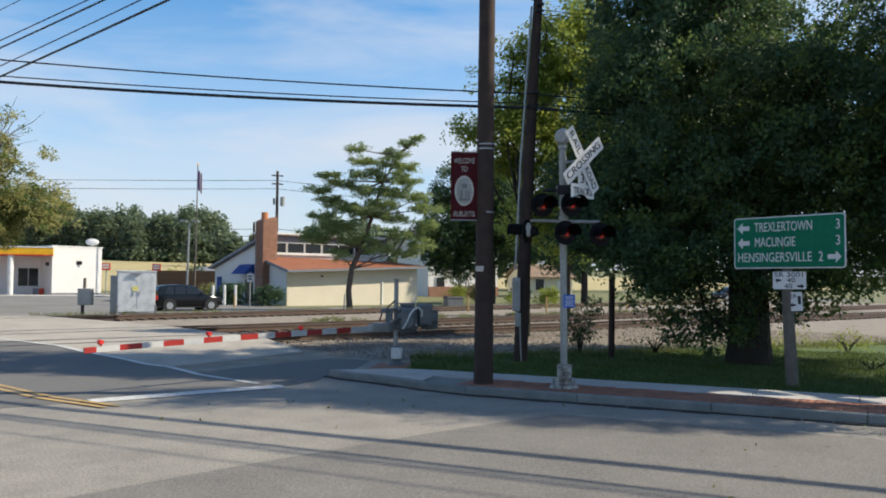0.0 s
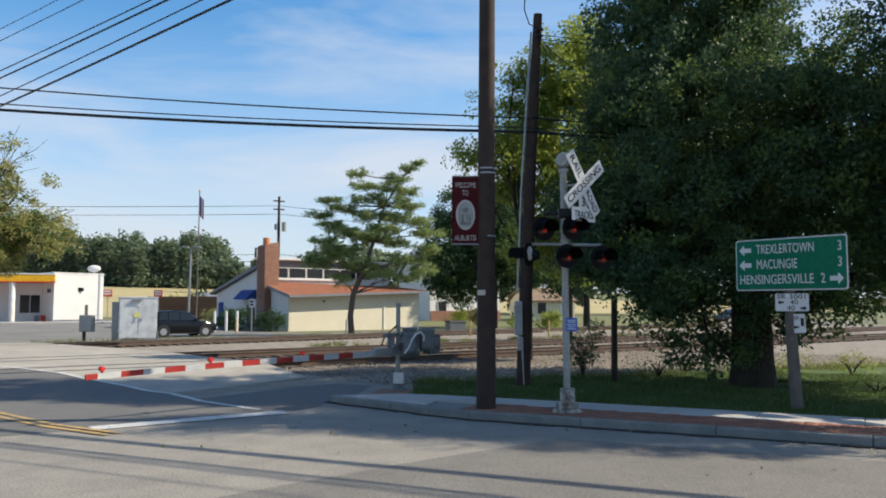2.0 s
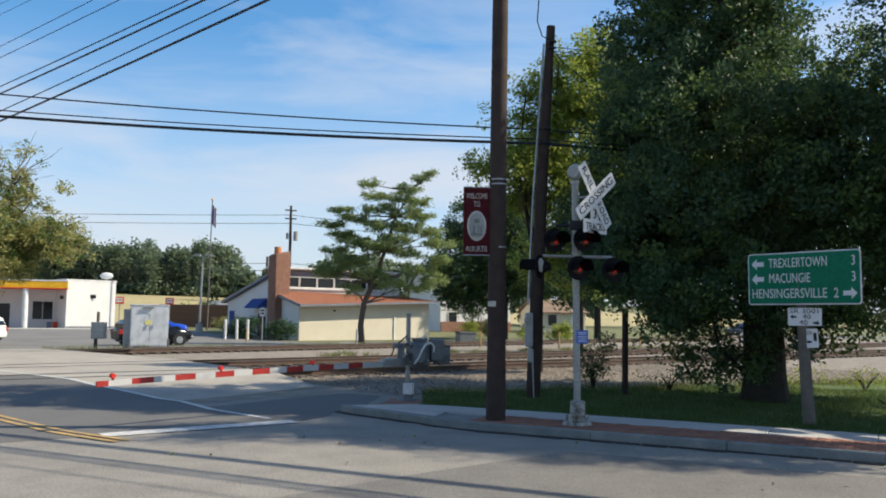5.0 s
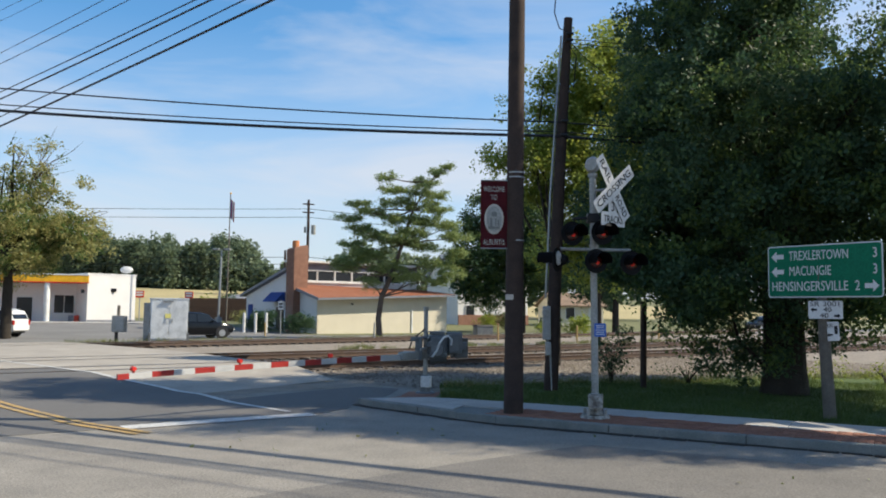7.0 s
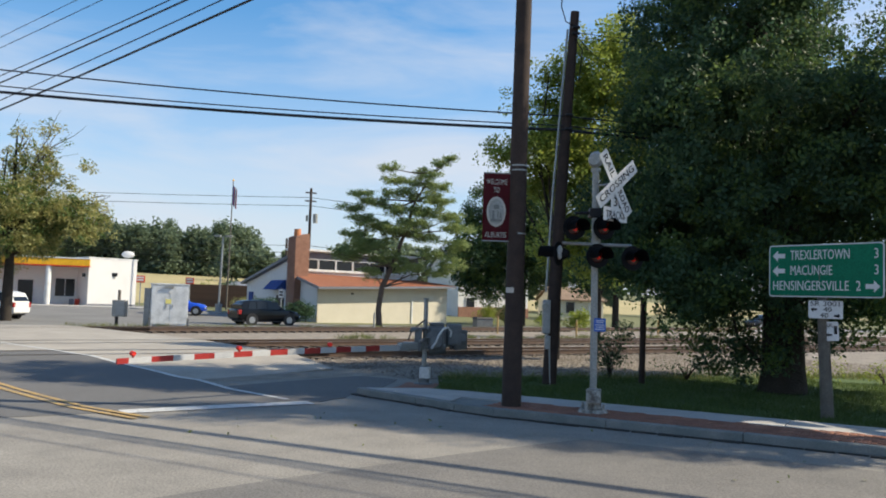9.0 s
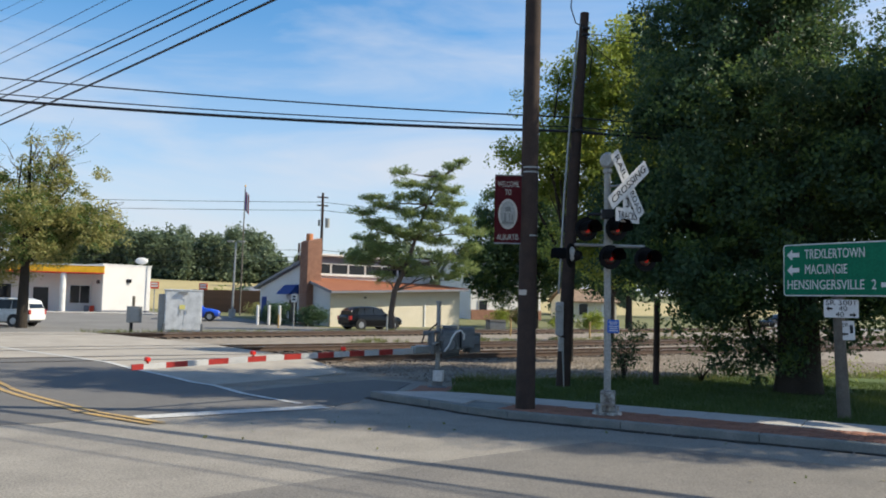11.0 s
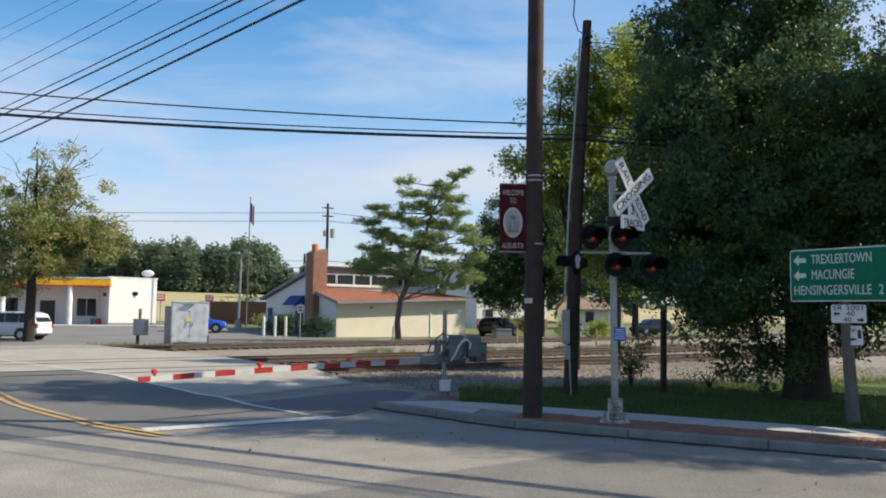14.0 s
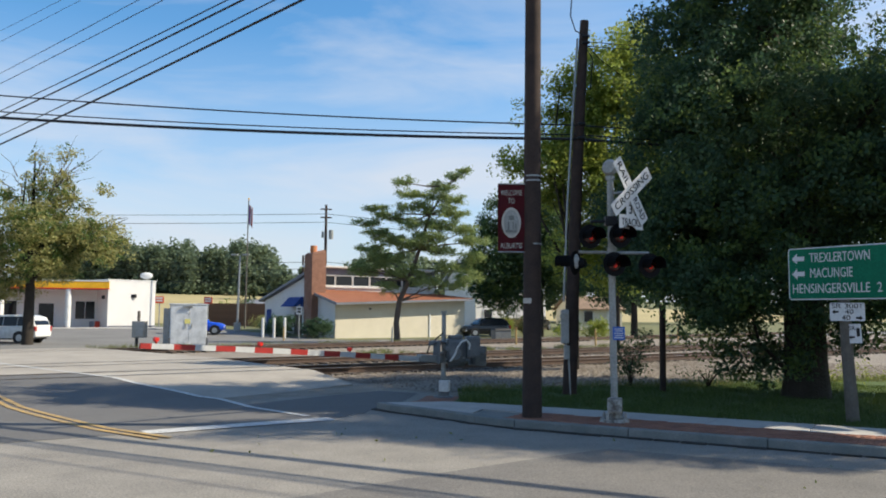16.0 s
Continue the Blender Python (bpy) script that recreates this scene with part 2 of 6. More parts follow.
    tyre=mat("tyre", (0.015, 0.015, 0.015), 0.9),
    rim=mat("alloy_rim", (0.45, 0.46, 0.47), 0.35, 0.8, bump=0),
    tail=mat("tail_lens", (0.35, 0.015, 0.012), 0.25, spec=0.6, bump=0),
    headl=mat("head_lens", (0.55, 0.56, 0.58), 0.15, spec=0.7, bump=0),
)


# ------------------------------------------------------------------ builders


def finish(name, bm, material, smooth=False):
    me = bpy.data.meshes.new(name)
    bm.normal_update()
    bm.to_mesh(me)
    bm.free()
    me.materials.append(material)
    if smooth:
        for p in me.polygons:
            p.use_smooth = True
        me.set_sharp_from_angle(angle=radians(38))
    return me


def thing(name, m, label, category, group="", kind=""):
    ob = new(name)
    ob.empty_display_size = 0.2
    ob.matrix_basis = m
    return tagged(ob, label, category, group, kind)


def part(name, bm, material, parent=None, label="", m=None, smooth=False):
    ob = new(name, finish(name, bm, material, smooth))
    if parent:
        ob.parent = parent
    if m is not None:
        ob.matrix_basis = m
    return tagged(ob, label)


def single(name, bm, material, label, category, group="", kind="", m=None, smooth=False):
    ob = part(name, bm, material, None, "", m, smooth)
    return tagged(ob, label, category, group, kind)


def box(bm, c, s, rz=0.0, bevel=0.0, m=None):
    r = bmesh.ops.create_cube(bm, size=1.0)
    vs = r["verts"]
    bmesh.ops.scale(bm, vec=s, verts=vs)
    if bevel:
        es = list({e for v in vs for e in v.link_edges})
        vs = list({v for f in bmesh.ops.bevel(bm, geom=es, offset=bevel, segments=2, affect="EDGES", profile=0.6)["faces"] for v in f.verts}
                  | {v for v in vs if v.is_valid})
    t = Matrix.Translation(c) @ Matrix.Rotation(radians(rz), 4, "Z")
    bmesh.ops.transform(bm, matrix=(m @ t) if m is not None else t, verts=vs)
    return bm


def cyl(bm, p0, p1, r0, r1=None, n=16, caps=True):
    p0, p1 = Vector(p0), Vector(p1)
    d = p1 - p0
    r = bmesh.ops.create_cone(bm, cap_ends=caps, segments=n, radius1=r0, radius2=r0 if r1 is None else r1, depth=d.length)
    m = Matrix.Translation((p0 + p1) / 2) @ d.to_track_quat("Z", "Y").to_matrix().to_4x4()
    bmesh.ops.transform(bm, matrix=m, verts=r["verts"])
    return bm


def ball(bm, c, s, n=16, k=10):
    r = bmesh.ops.create_uvsphere(bm, u_segments=n, v_segments=k, radius=1.0)
    bmesh.ops.transform(bm, matrix=Matrix.Translation(c) @ Matrix.Diagonal((*s, 1)), verts=r["verts"])
    return bm


def prism(bm, outline, z0, z1, m=None):
    """A slab with the outline in x, y between two heights."""
    a = [bm.verts.new((x, y, z0)) for x, y in outline]
    b = [bm.verts.new((x, y, z1)) for x, y in outline]
    bm.faces.new(list(reversed(a)))
    bm.faces.new(b)
    n = len(a)
    for i in range(n):
        bm.faces.new((a[i], a[(i + 1) % n], b[(i + 1) % n], b[i]))
    if m is not None:
        bmesh.ops.transform(bm, matrix=m, verts=a + b)
    return bm


def hull8(bm, bottom, top):
    """A solid between two quads of points."""
    a, b = [bm.verts.new(p) for p in bottom], [bm.verts.new(p) for p in top]
    bm.faces.new(list(reversed(a)))
    bm.faces.new(b)
    for i in range(4):
        bm.faces.new((a[i], a[(i + 1) % 4], b[(i + 1) % 4], b[i]))
    bmesh.ops.recalc_face_normals(bm, faces=bm.faces)
    return bm


def tube(bm, pts, r, n=8):
    pts = [Vector(p) for p in pts]
    rings = []
    run = (pts[-1] - pts[0]).normalized()
    ref = Vector((0, 1, 0)) if abs(run.y) < 0.75 else Vector((1, 0, 0))
    for i, p in enumerate(pts):
        d = (pts[min(i + 1, len(pts) - 1)] - pts[max(i - 1, 0)]).normalized()
        ax = d.cross(ref).normalized()
        ay = d.cross(ax)
        rr = r[i] if isinstance(r, (list, tuple)) else r
        rings.append([bm.verts.new(p + (ax * math.cos(2 * math.pi * k / n) + ay * math.sin(2 * math.pi * k / n)) * rr) for k in range(n)])
    for a, b in zip(rings, rings[1:]):
        for k in range(n):
            bm.faces.new((a[k], a[(k + 1) % n], b[(k + 1) % n], b[k]))
    bm.faces.new(list(reversed(rings[0])))
    bm.faces.new(rings[-1])
    return bm


def text_part(name, body, size, material, parent, m, width=None):
    """Letters from the built-in font, each one a thin mesh of its own."""
    cu = bpy.data.curves.new(name, "FONT")
    cu.body, cu.size, cu.align_x, cu.align_y, cu.extrude = body, size, "CENTER", "CENTER", 0.002
    cu.resolution_u = 3
    tmp = bpy.data.objects.new(name, cu)
    me = bpy.data.meshes.new_from_object(tmp)
    bpy.data.objects.remove(tmp)
    xs = [v.co.x for v in me.vertices]
    k = width / (max(xs) - min(xs)) if width else 1.0
    bm = bmesh.new()
    bm.from_mesh(me)
    bpy.data.meshes.remove(me)
    bmesh.ops.remove_doubles(bm, verts=bm.verts[:], dist=1e-6)
    bm.verts.index_update()
    left = set(bm.verts)
    while left:
        todo, island = [min(left, key=lambda v: v.index)], []
        left.discard(todo[0])
        while todo:
            v = todo.pop()
            island.append(v)
            for e in v.link_edges:
                o = e.other_vert(v)
                if o in left:
                    left.discard(o)
                    todo.append(o)
        idx = {v: n for n, v in enumerate(island)}
        me = bpy.data.meshes.new("letter")
        me.from_pydata([(v.co.x * k, v.co.y, v.co.z) for v in island], [], [[idx[v] for v in f.verts] for f in bm.faces if f.verts[0] in idx])
        me.materials.append(material)
        ob = new("letter", me)
        ob.parent = parent
        ob.matrix_basis = m
    bm.free()


def raw_mesh(name, verts, faces, material):
    """A mesh of many quads from numpy arrays."""
    me = bpy.data.meshes.new(name)
    nv, nf = len(verts), len(faces)
    k = faces.shape[1]
    me.vertices.add(nv)
    me.vertices.foreach_set("co", np.asarray(verts, dtype=np.float32).ravel())
    me.loops.add(nf * k)
    me.loops.foreach_set("vertex_index", np.asarray(faces, dtype=np.int32).ravel())
    me.polygons.add(nf)
    me.polygons.foreach_set("loop_start", np.arange(0, nf * k, k, dtype=np.int32))
    me.update(calc_edges=True)
    me.materials.append(material)
    return me


def leaf_mesh(name, centres, size, material, rng, droop=0.3, aspect=0.55):
    """Small folded leaves at the centres given, each one an island of two triangles pairs."""
    n = len(centres)
    a = rng.normal(size=(n, 3))
    a[:, 2] = a[:, 2] * 0.6 - droop
    a /= np.linalg.norm(a, axis=1)[:, None]
    b = rng.normal(size=(n, 3))
    b -= a * (a * b).sum(1)[:, None]
    b /= np.linalg.norm(b, axis=1)[:, None]
    s = (size * rng.uniform(0.6, 1.3, n))[:, None]
    v = np.empty((n, 4, 3))
    v[:, 0] = centres - a * s * 0.5
    v[:, 1] = centres + b * s * aspect * 0.5
    v[:, 2] = centres + a * s * 0.5
    v[:, 3] = centres - b * s * aspect * 0.5
    f = np.arange(n * 4).reshape(n, 4)
    return raw_mesh(name, v.reshape(-1, 3), f, material)


def leaves(name, parent, centres, size, material, rng, label="", **kw):
    ob = new(name, leaf_mesh(name, centres, size, material, rng, **kw))
    ob.parent = parent
    return tagged(ob, label)


def clumps(rng, blobs, per_m3, clump=0.45, n_per=26, shell=0.55, hollow=1.0, accent=0.0):
    """Leaf centres in round sprays in the outer part of ellipsoids (x, y, z, rx, ry, rz); with an accent also which of them belong to lighter sprays."""
    cs = []
    for x, y, z, rx, ry, rz in blobs:
        n = max(4, int(per_m3 * rx * ry * rz * 4.19))
        d = rng.normal(size=(n, 3))
        d /= np.linalg.norm(d, axis=1)[:, None]
        rad = shell + (1 - shell) * rng.random(n) ** 0.6
        rad *= 1 + 0.16 * np.sin(d[:, 0] * 5 + x) + 0.14 * np.sin(d[:, 1] * 7 + z)
        cs.append(d * rad[:, None] * (rx, ry, rz) + (x, y, z))
    c = np.concatenate(cs)
    # hollows between the leaf masses
    q = hollow * c
    f = np.sin(q[:, 0] * 1.7 + 1.3 * np.sin(q[:, 2] * 1.1)) + np.sin(q[:, 1] * 1.9 + 1.1 * np.sin(q[:, 0] * 0.9)) + np.sin(q[:, 2] * 2.1 + 1.2 * np.sin(q[:, 1] * 1.3))
    c = c[f + rng.normal(size=len(c)) * 0.3 > -0.95]
    n = len(c)
    k = rng.normal(size=(n, n_per, 3))
    k *= (rng.random((n, n_per)) ** 0.45 / np.linalg.norm(k, axis=2))[..., None] * (clump * 1.55 * rng.uniform(0.55, 1.3, n))[:, None, None]
    # sprays hang a little at their rim
    k[..., 2] = k[..., 2] * 0.7 - 0.25 * (k[..., 0] ** 2 + k[..., 1] ** 2) / (clump + 0.05)
    pts = (c[:, None, :] + k).reshape(-1, 3)
    if not accent:
        return pts
    return pts, np.repeat(rng.random(n) < accent, n_per)


# ------------------------------------------------------------------ ground
TH = radians(52.0)                       # heading of the railway
TD, TN = Vector((math.sin(TH), math.cos(TH), 0)), Vector((-math.cos(TH), math.sin(TH), 0))
STEPS = [(-900, 0.0), (15, 0.0), (19, 0.03), (40, 0.03), (45, -0.1), (57, -0.1), (62, 0.0), (72, 0.38), (95, 0.5), (130, 1.2), (320, 10.0), (420, 13.0), (3000, 16.0)]


def gz(x, y):
    s = TN.x * x + TN.y * y
    for (a, za), (b, zb) in zip(STEPS, STEPS[1:]):
        if s <= b:
            return za + (zb - za) * max(0.0, s - a) / (b - a)
    return STEPS[-1][1]


def su(u, s):
    """World x, y from metres along and across the railway."""
    return (TD.x * u + TN.x * s, TD.y * u + TN.y * s)


def rise(x, y):
    """The level crossing lies flush with the rail heads."""
    s = TN.x * x + TN.y * y
    return 0.215 * max(0.0, min(1.0, (s - 17.8) / 3.4, (46.0 - s) / 5.0))


def sheet(name, outline, lift, material, label, step=0.0, kind="structure", raised=False):
    """A flat-lying polygon that follows the ground."""
    bm = bmesh.new()
    pts = []
    n = len(outline)
    for i in range(n):
        (x0, y0), (x1, y1) = outline[i], outline[(i + 1) % n]
        k = max(1, int(math.hypot(x1 - x0, y1 - y0) / step)) if step else 1
        pts += [(x0 + (x1 - x0) * j / k, y0 + (y1 - y0) * j / k) for j in range(k)]
    f = bm.faces.new([bm.verts.new((x, y, 0)) for x, y in pts])
    if f.calc_center_median and f.normal.z < 0:
        f.normal_flip()
    if step:
        for s in [q for q, _ in STEPS[1:-1]] + ([17.8, 21.2, 41.0, 46.0] if raised else []):
            p = su(0, s)
            bmesh.ops.bisect_plane(bm, geom=bm.verts[:] + bm.edges[:] + bm.faces[:], plane_co=(*p, 0), plane_no=TN)
    for v in bm.verts:
        v.co.z = gz(v.co.x, v.co.y) + lift + (rise(v.co.x, v.co.y) if raised else 0)
    bmesh.ops.recalc_face_normals(bm, faces=bm.faces)
    if sum(f.normal.z for f in bm.faces) < 0:
        bmesh.ops.reverse_faces(bm, faces=bm.faces)
    if raised:
        top = bm.faces[:]
        r = bmesh.ops.extrude_face_region(bm, geom=top, use_keep_orig=True)
        for v in r["geom"]:
            if isinstance(v, bmesh.types.BMVert):
                v.co.z -= 0.35
        bmesh.ops.recalc_face_normals(bm, faces=bm.faces)
    return single(name, bm, material, label, "ground", "", kind)


def ground():
    bm = bmesh.new()
    us = [-2600, -1200, -500, -200, -100, -60, -30, 0, 30, 60, 100, 200, 500, 1200, 2600]
    ss = [-900, -300, -100, -40] + [s for s, _ in STEPS[1:]]
    grid = [[bm.verts.new((*su(u, s), gz(*su(u, s)) - 0.02)) for u in us] for s in ss]
    for i in range(len(ss) - 1):
        for j in range(len(us) - 1):
            bm.faces.new((grid[i][j], grid[i][j + 1], grid[i + 1][j + 1], grid[i + 1][j]))
    bmesh.ops.recalc_face_normals(bm, faces=bm.faces)
    if bm.faces[0].normal.z < 0:
        bmesh.ops.reverse_faces(bm, faces=bm.faces)
    single("ground", bm, M["land"], "dry grassy land reaching to the horizon", "ground", "", "structure")


ground()
KD, KN = Vector((0.865, -0.502, 0)), Vector((0.502, 0.865, 0))      # along the kerb, and away from the main road
RD, RN = Vector((-0.713, 0.701, 0)), Vector((0.701, 0.713, 0))      # along the side road towards the railway, and to its right


def kp(u, v):
    return (KD.x * u + KN.x * v, KD.y * u + KN.y * v)


def rp(u, v):
    return (RD.x * u + RN.x * v, RD.y * u + RN.y * v)


# asphalt of the junction, down to the railway
sheet("road", [su(-70, -60), su(70, -60), kp(60, 12.55), kp(-5.6, 12.55), (0.3, 16.9), (0.6, 19.7), (-0.3, 20.4), su(11.6, 18.6), su(-70, 18.6)], 0.0, M["asphalt"],
      "worn grey asphalt road at the junction", 6.0)
sheet("road_new", [(-14.0, -2.0), (-4.6, 5.55), (-1.5, 8.56), (0.25, 10.14), (1.75, 11.35), (2.3, 11.75), kp(60, 12.3), kp(60, -4), kp(5, -9)], 0.005, M["asphalt_new"],
      "newer dark asphalt lane of the main road")
# level crossing and the road beyond
sheet("crossing", [rp(16.7, 13.7), rp(19.4, 14.5), rp(22, 14.9), rp(27.6, 15.9), rp(47, 16.2), rp(47, -9), rp(23, -9), (-13.6, 19.6), (-9.8, 22.4), (-7.35, 20.0), (-4.85, 18.05)],
      0.012, M["apron"], "pale worn level crossing surface", 2.0, raised=True)
# drawn out to the gate so that its dark colour covers the shaded ground
sheet("side_lane", [(-4.75, 12.95), (-3.2, 14.05), (-1.9, 14.95), (-1.45, 15.8), (-1.35, 16.6), (-0.95, 17.2), (-0.75, 18.6), (-0.6, 19.7), (-1.5, 20.2), (-2.6, 18.9), (-4.0, 17.05), (-4.85, 18.05), (-7.35, 20.0), (-9.8, 22.4), (-13.6, 19.6), rp(13.3, 2.2)],
      0.008, M["lane"], "dark asphalt lane before the crossing, with tree shade in its colour", 1.5, raised=True)
sheet("far_road", [su(-90, 44.6), su(120, 44.6), su(120, 53.5), su(33, 53.8), su(30, 96), su(-90, 96)], 0.006, M["asphalt_far"],
      "grey asphalt street and forecourt beyond the railway", 3.0)
sheet("field", [su(-400, 100), su(260, 100), su(260, 322), su(-400, 322)], 0.02, M["field"], "ripe yellow field on the slope", 20.0)
sheet("gravel", [(-0.9, 20.4), (0.4, 19.5), (2.9, 20.7), (13, 24.0), (34, 30.5), su(90, 0), su(90, 44.6), su(-70, 44.6), su(-70, 20)], 0.006, M["gravel_g"], "grey gravel railway bed", 2.0)
# kerb, pavement and lawn
KERB_Z = 0.14
nose = [(-1.29, 16.45), (-0.98, 15.98), (-0.12, 15.14), (0.55, 14.32), kp(-5.9, 12.5)]


def pavement():
    line = nose + [kp(u, 12.5) for u in (-4, -2, 0, 2, 4, 6, 8, 11, 14, 20, 40)]
    pv = thing("pavement", Matrix(), "concrete pavement with a red brick band behind a kerb", "pavement", "", "structure")
    # kerb stones follow the line, each a bevelled length
    for i, (a, b) in enumerate(zip(line, line[1:])):
        a, b = Vector((*a, 0)), Vector((*b, 0))
        d = (b - a).normalized()
        n = Vector((-d.y, d.x, 0))
        if n.dot(KN) < 0:
            n = -n
        bm = bmesh.new()
        m = Matrix(((d.x, n.x, 0, 0), (d.y, n.y, 0, 0), (0, 0, 1, 0), (0, 0, 0, 1)))
        box(bm, (0, 0, 0), ((b - a).length - 0.006, 0.17, 0.24), bevel=0.022, m=Matrix.Translation((a + b) / 2 + n * 0.085 + Vector((0, 0, KERB_Z - 0.12))) @ m)
        part("kerb_stone", bm, M["kerb"], pv)
        # a gritty strip, made dark to stand for the kerb's shade as well
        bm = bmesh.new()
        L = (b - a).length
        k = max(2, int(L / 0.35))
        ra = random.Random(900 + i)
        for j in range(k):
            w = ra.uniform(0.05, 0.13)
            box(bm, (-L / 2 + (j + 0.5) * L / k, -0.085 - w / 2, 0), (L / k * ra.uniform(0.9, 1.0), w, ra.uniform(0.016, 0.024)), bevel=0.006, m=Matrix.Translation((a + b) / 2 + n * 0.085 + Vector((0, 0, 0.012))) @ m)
        part("gutter_grit", bm, M["shade_grit"], pv, "dark strip of grit and painted shade at the foot of the kerb")
    bm = bmesh.new()
    prism(bm, [(-1.16, 16.5), (-0.86, 16.08), (0.0, 15.26), (0.68, 14.42), kp(-5.8, 12.66), kp(40, 12.66), kp(40, 14.62), kp(-8.3, 14.62), (0.1, 16.72)], -0.1, KERB_Z - 0.03)
    part("bed", bm, M["kerb"], pv)
    # concrete slabs
    u = -7.6
    rng = random.Random(3)
    while u < 22:
        w = 1.5
        bm = bmesh.new()
        box(bm, (*kp(u + w / 2, 14.13), KERB_Z - 0.03 + rng.uniform(-0.004, 0.004)), (w - 0.014, 0.96, 0.06), math.degrees(math.atan2(KD.y, KD.x)), 0.006)
        part("slab", bm, M["concrete"], pv)
        u += w
    bm = bmesh.new()
    prism(bm, [(-1.12, 16.48), (-0.84, 16.12), (-0.1, 15.4), (0.5, 14.75), kp(-7.1, 13.68), kp(-7.62, 13.68), kp(-7.62, 14.6), (0.1, 16.7)], 0.05, KERB_Z - 0.004)
    part("slab", bm, M["concrete"], pv)
    # brick band
    vs, fs = [], []
    rg = np.random.default_rng(5)
    ang = math.atan2(KD.y, KD.x)
    row = 0
    v = 12.69
    while v < 13.62:
        u = -6.2 + (0.1 if row % 2 else 0)
        while u < 20:
            cx, cy = kp(u + 0.1, v + 0.05)
            z = KERB_Z + rg.uniform(-0.004, 0.004)
            base = len(vs)
            for dz in (-0.03, 0):
                for dx, dy in ((-1, -1), (1, -1), (1, 1), (-1, 1)):
                    q = 0.0955 if dz else 0.092
                    x, y = dx * q, dy * (q - 0.05)
                    vs.append((cx + x * math.cos(ang) - y * math.sin(ang), cy + x * math.sin(ang) + y * math.cos(ang), z + dz))
            fs += [[base + 4, base + 5, base + 6, base + 7], [base, base + 1, base + 5, base + 4], [base + 1, base + 2, base + 6, base + 5],
                   [base + 2, base + 3, base + 7, base + 6], [base + 3, base, base + 4, base + 7]]
            u += 0.2
        v += 0.1
        row += 1
    ob = new("paving_bricks", raw_mesh("paving_bricks", np.array(vs), np.array(fs), M["brick"]))
    ob.parent = pv
    tagged(ob, "red clay paving bricks", kind="stuff")


pavement()
sheet("lawn", [(0.3, 17.4), (0.15, 16.74), kp(-8.3, 14.64), kp(40, 14.64), (36, 31.0), (13, 24.2), (2.9, 20.9), (0.5, 19.6)], 0.10, M["grass_g"], "shaded mown lawn beside the railway")


def grass_blades():
    rg = np.random.default_rng(11)
    n = 150000
    u, v = rg.uniform(-10, 12, n), 14.65 + 9.5 * rg.random(n) ** 1.2
    x, y = KD.x * u + KN.x * v, KD.y * u + KN.y * v
    s = TN.x * x + TN.y * y
    keep = (y < 19.6 + 0.32 * (x - 0.4) + 0.25 * np.sin(x * 2.1)) & (x > 0.35)
    x, y = x[keep], y[keep]
    n = len(x)
    h = rg.uniform(0.03, 0.09, n) * (1 + 0.5 * np.sin(x * 3) * np.sin(y * 2.3))
    a = rg.uniform(0, 6.28, n)
    lean = rg.normal(size=(n, 2)) * 0.35
    z = np.full(n, 0.095)
    w = 0.006
    c = np.stack([x, y, z], 1)
    d = np.stack([np.cos(a) * w, np.sin(a) * w, np.zeros(n)], 1)
    tip = c + np.stack([lean[:, 0] * h, lean[:, 1] * h, h], 1)
    vs = np.stack([c - d, c + d, tip], 1).reshape(-1, 3)
    ob = new("lawn_grass", raw_mesh("lawn_grass", vs, np.arange(3 * n).reshape(n, 3), M["grass"]))
    tagged(ob, "short green grass blades of the lawn", "grass", "", "stuff")


def weeds():
    """Tufts of pale weeds along the tracks and the lawn's edge."""
    rg = np.random.default_rng(21)
    spots = []
    for _ in range(120):
        x = rg.uniform(0.6, 16)
        spots.append((x, 19.6 + 0.32 * (x - 0.4) + rg.normal() * 0.25, 0.3))
    for _ in range(260):
        spots.append((*su(rg.uniform(12, 75), rg.normal(44.6, 0.6)), 0.4))
    for _ in range(90):
        spots.append((*su(rg.uniform(20, 50), rg.normal(31.5, 0.8)), 0.3))
    out = []
    for x, y, h in spots:
        m = 40
        a, r = rg.uniform(0, 6.28, m), rg.random(m) * 0.3
        bx, by = x + np.cos(a) * r, y + np.sin(a) * r
        hh = rg.uniform(0.3, 1, m) * h
        bz = np.array([gz(p, q) for p, q in zip(bx, by)])
        w = 0.018
        t = rg.uniform(0, 6.28, m)
        out.append(np.stack([np.stack([bx - np.cos(t) * w, by - np.sin(t) * w, bz], 1), np.stack([bx + np.cos(t) * w, by + np.sin(t) * w, bz], 1),
                             np.stack([bx + np.cos(a) * 0.12, by + np.sin(a) * 0.12, bz + hh], 1)], 1).reshape(-1, 3))
    vs = np.concatenate(out)
    ob = new("trackside_weeds", raw_mesh("trackside_weeds", vs, np.arange(len(vs)).reshape(-1, 3), M["weed"]))
    tagged(ob, "pale green weeds growing along the tracks", "weeds", "", "stuff")


sheet("litter_bed", [(-0.9, 16.9), (0.1, 16.75), (0.3, 17.4), (0.6, 19.6), (-0.1, 20.2), (-0.5, 18.0)], 0.03, M["gravel_g"], "gravel strip round the gate machine")
sheet("ramp", [(-1.05, 16.75), (0.1, 16.75), (0.3, 17.4), (0.4, 18.5), (-0.35, 18.6), (-0.5, 17.6)], 0.06, M["brick"], "worn red brick ramp beside the gate")
grass_blades()
weeds()


def strip(name, pts, width, lift, material, label):
    """A painted line along points."""
    bm = bmesh.new()
    raw = [Vector((*p, 0)) for p in pts]
    pts = [a.lerp(b, j / 8) for a, b in zip(raw, raw[1:]) for j in range(8)] + raw[-1:]
    prev = None
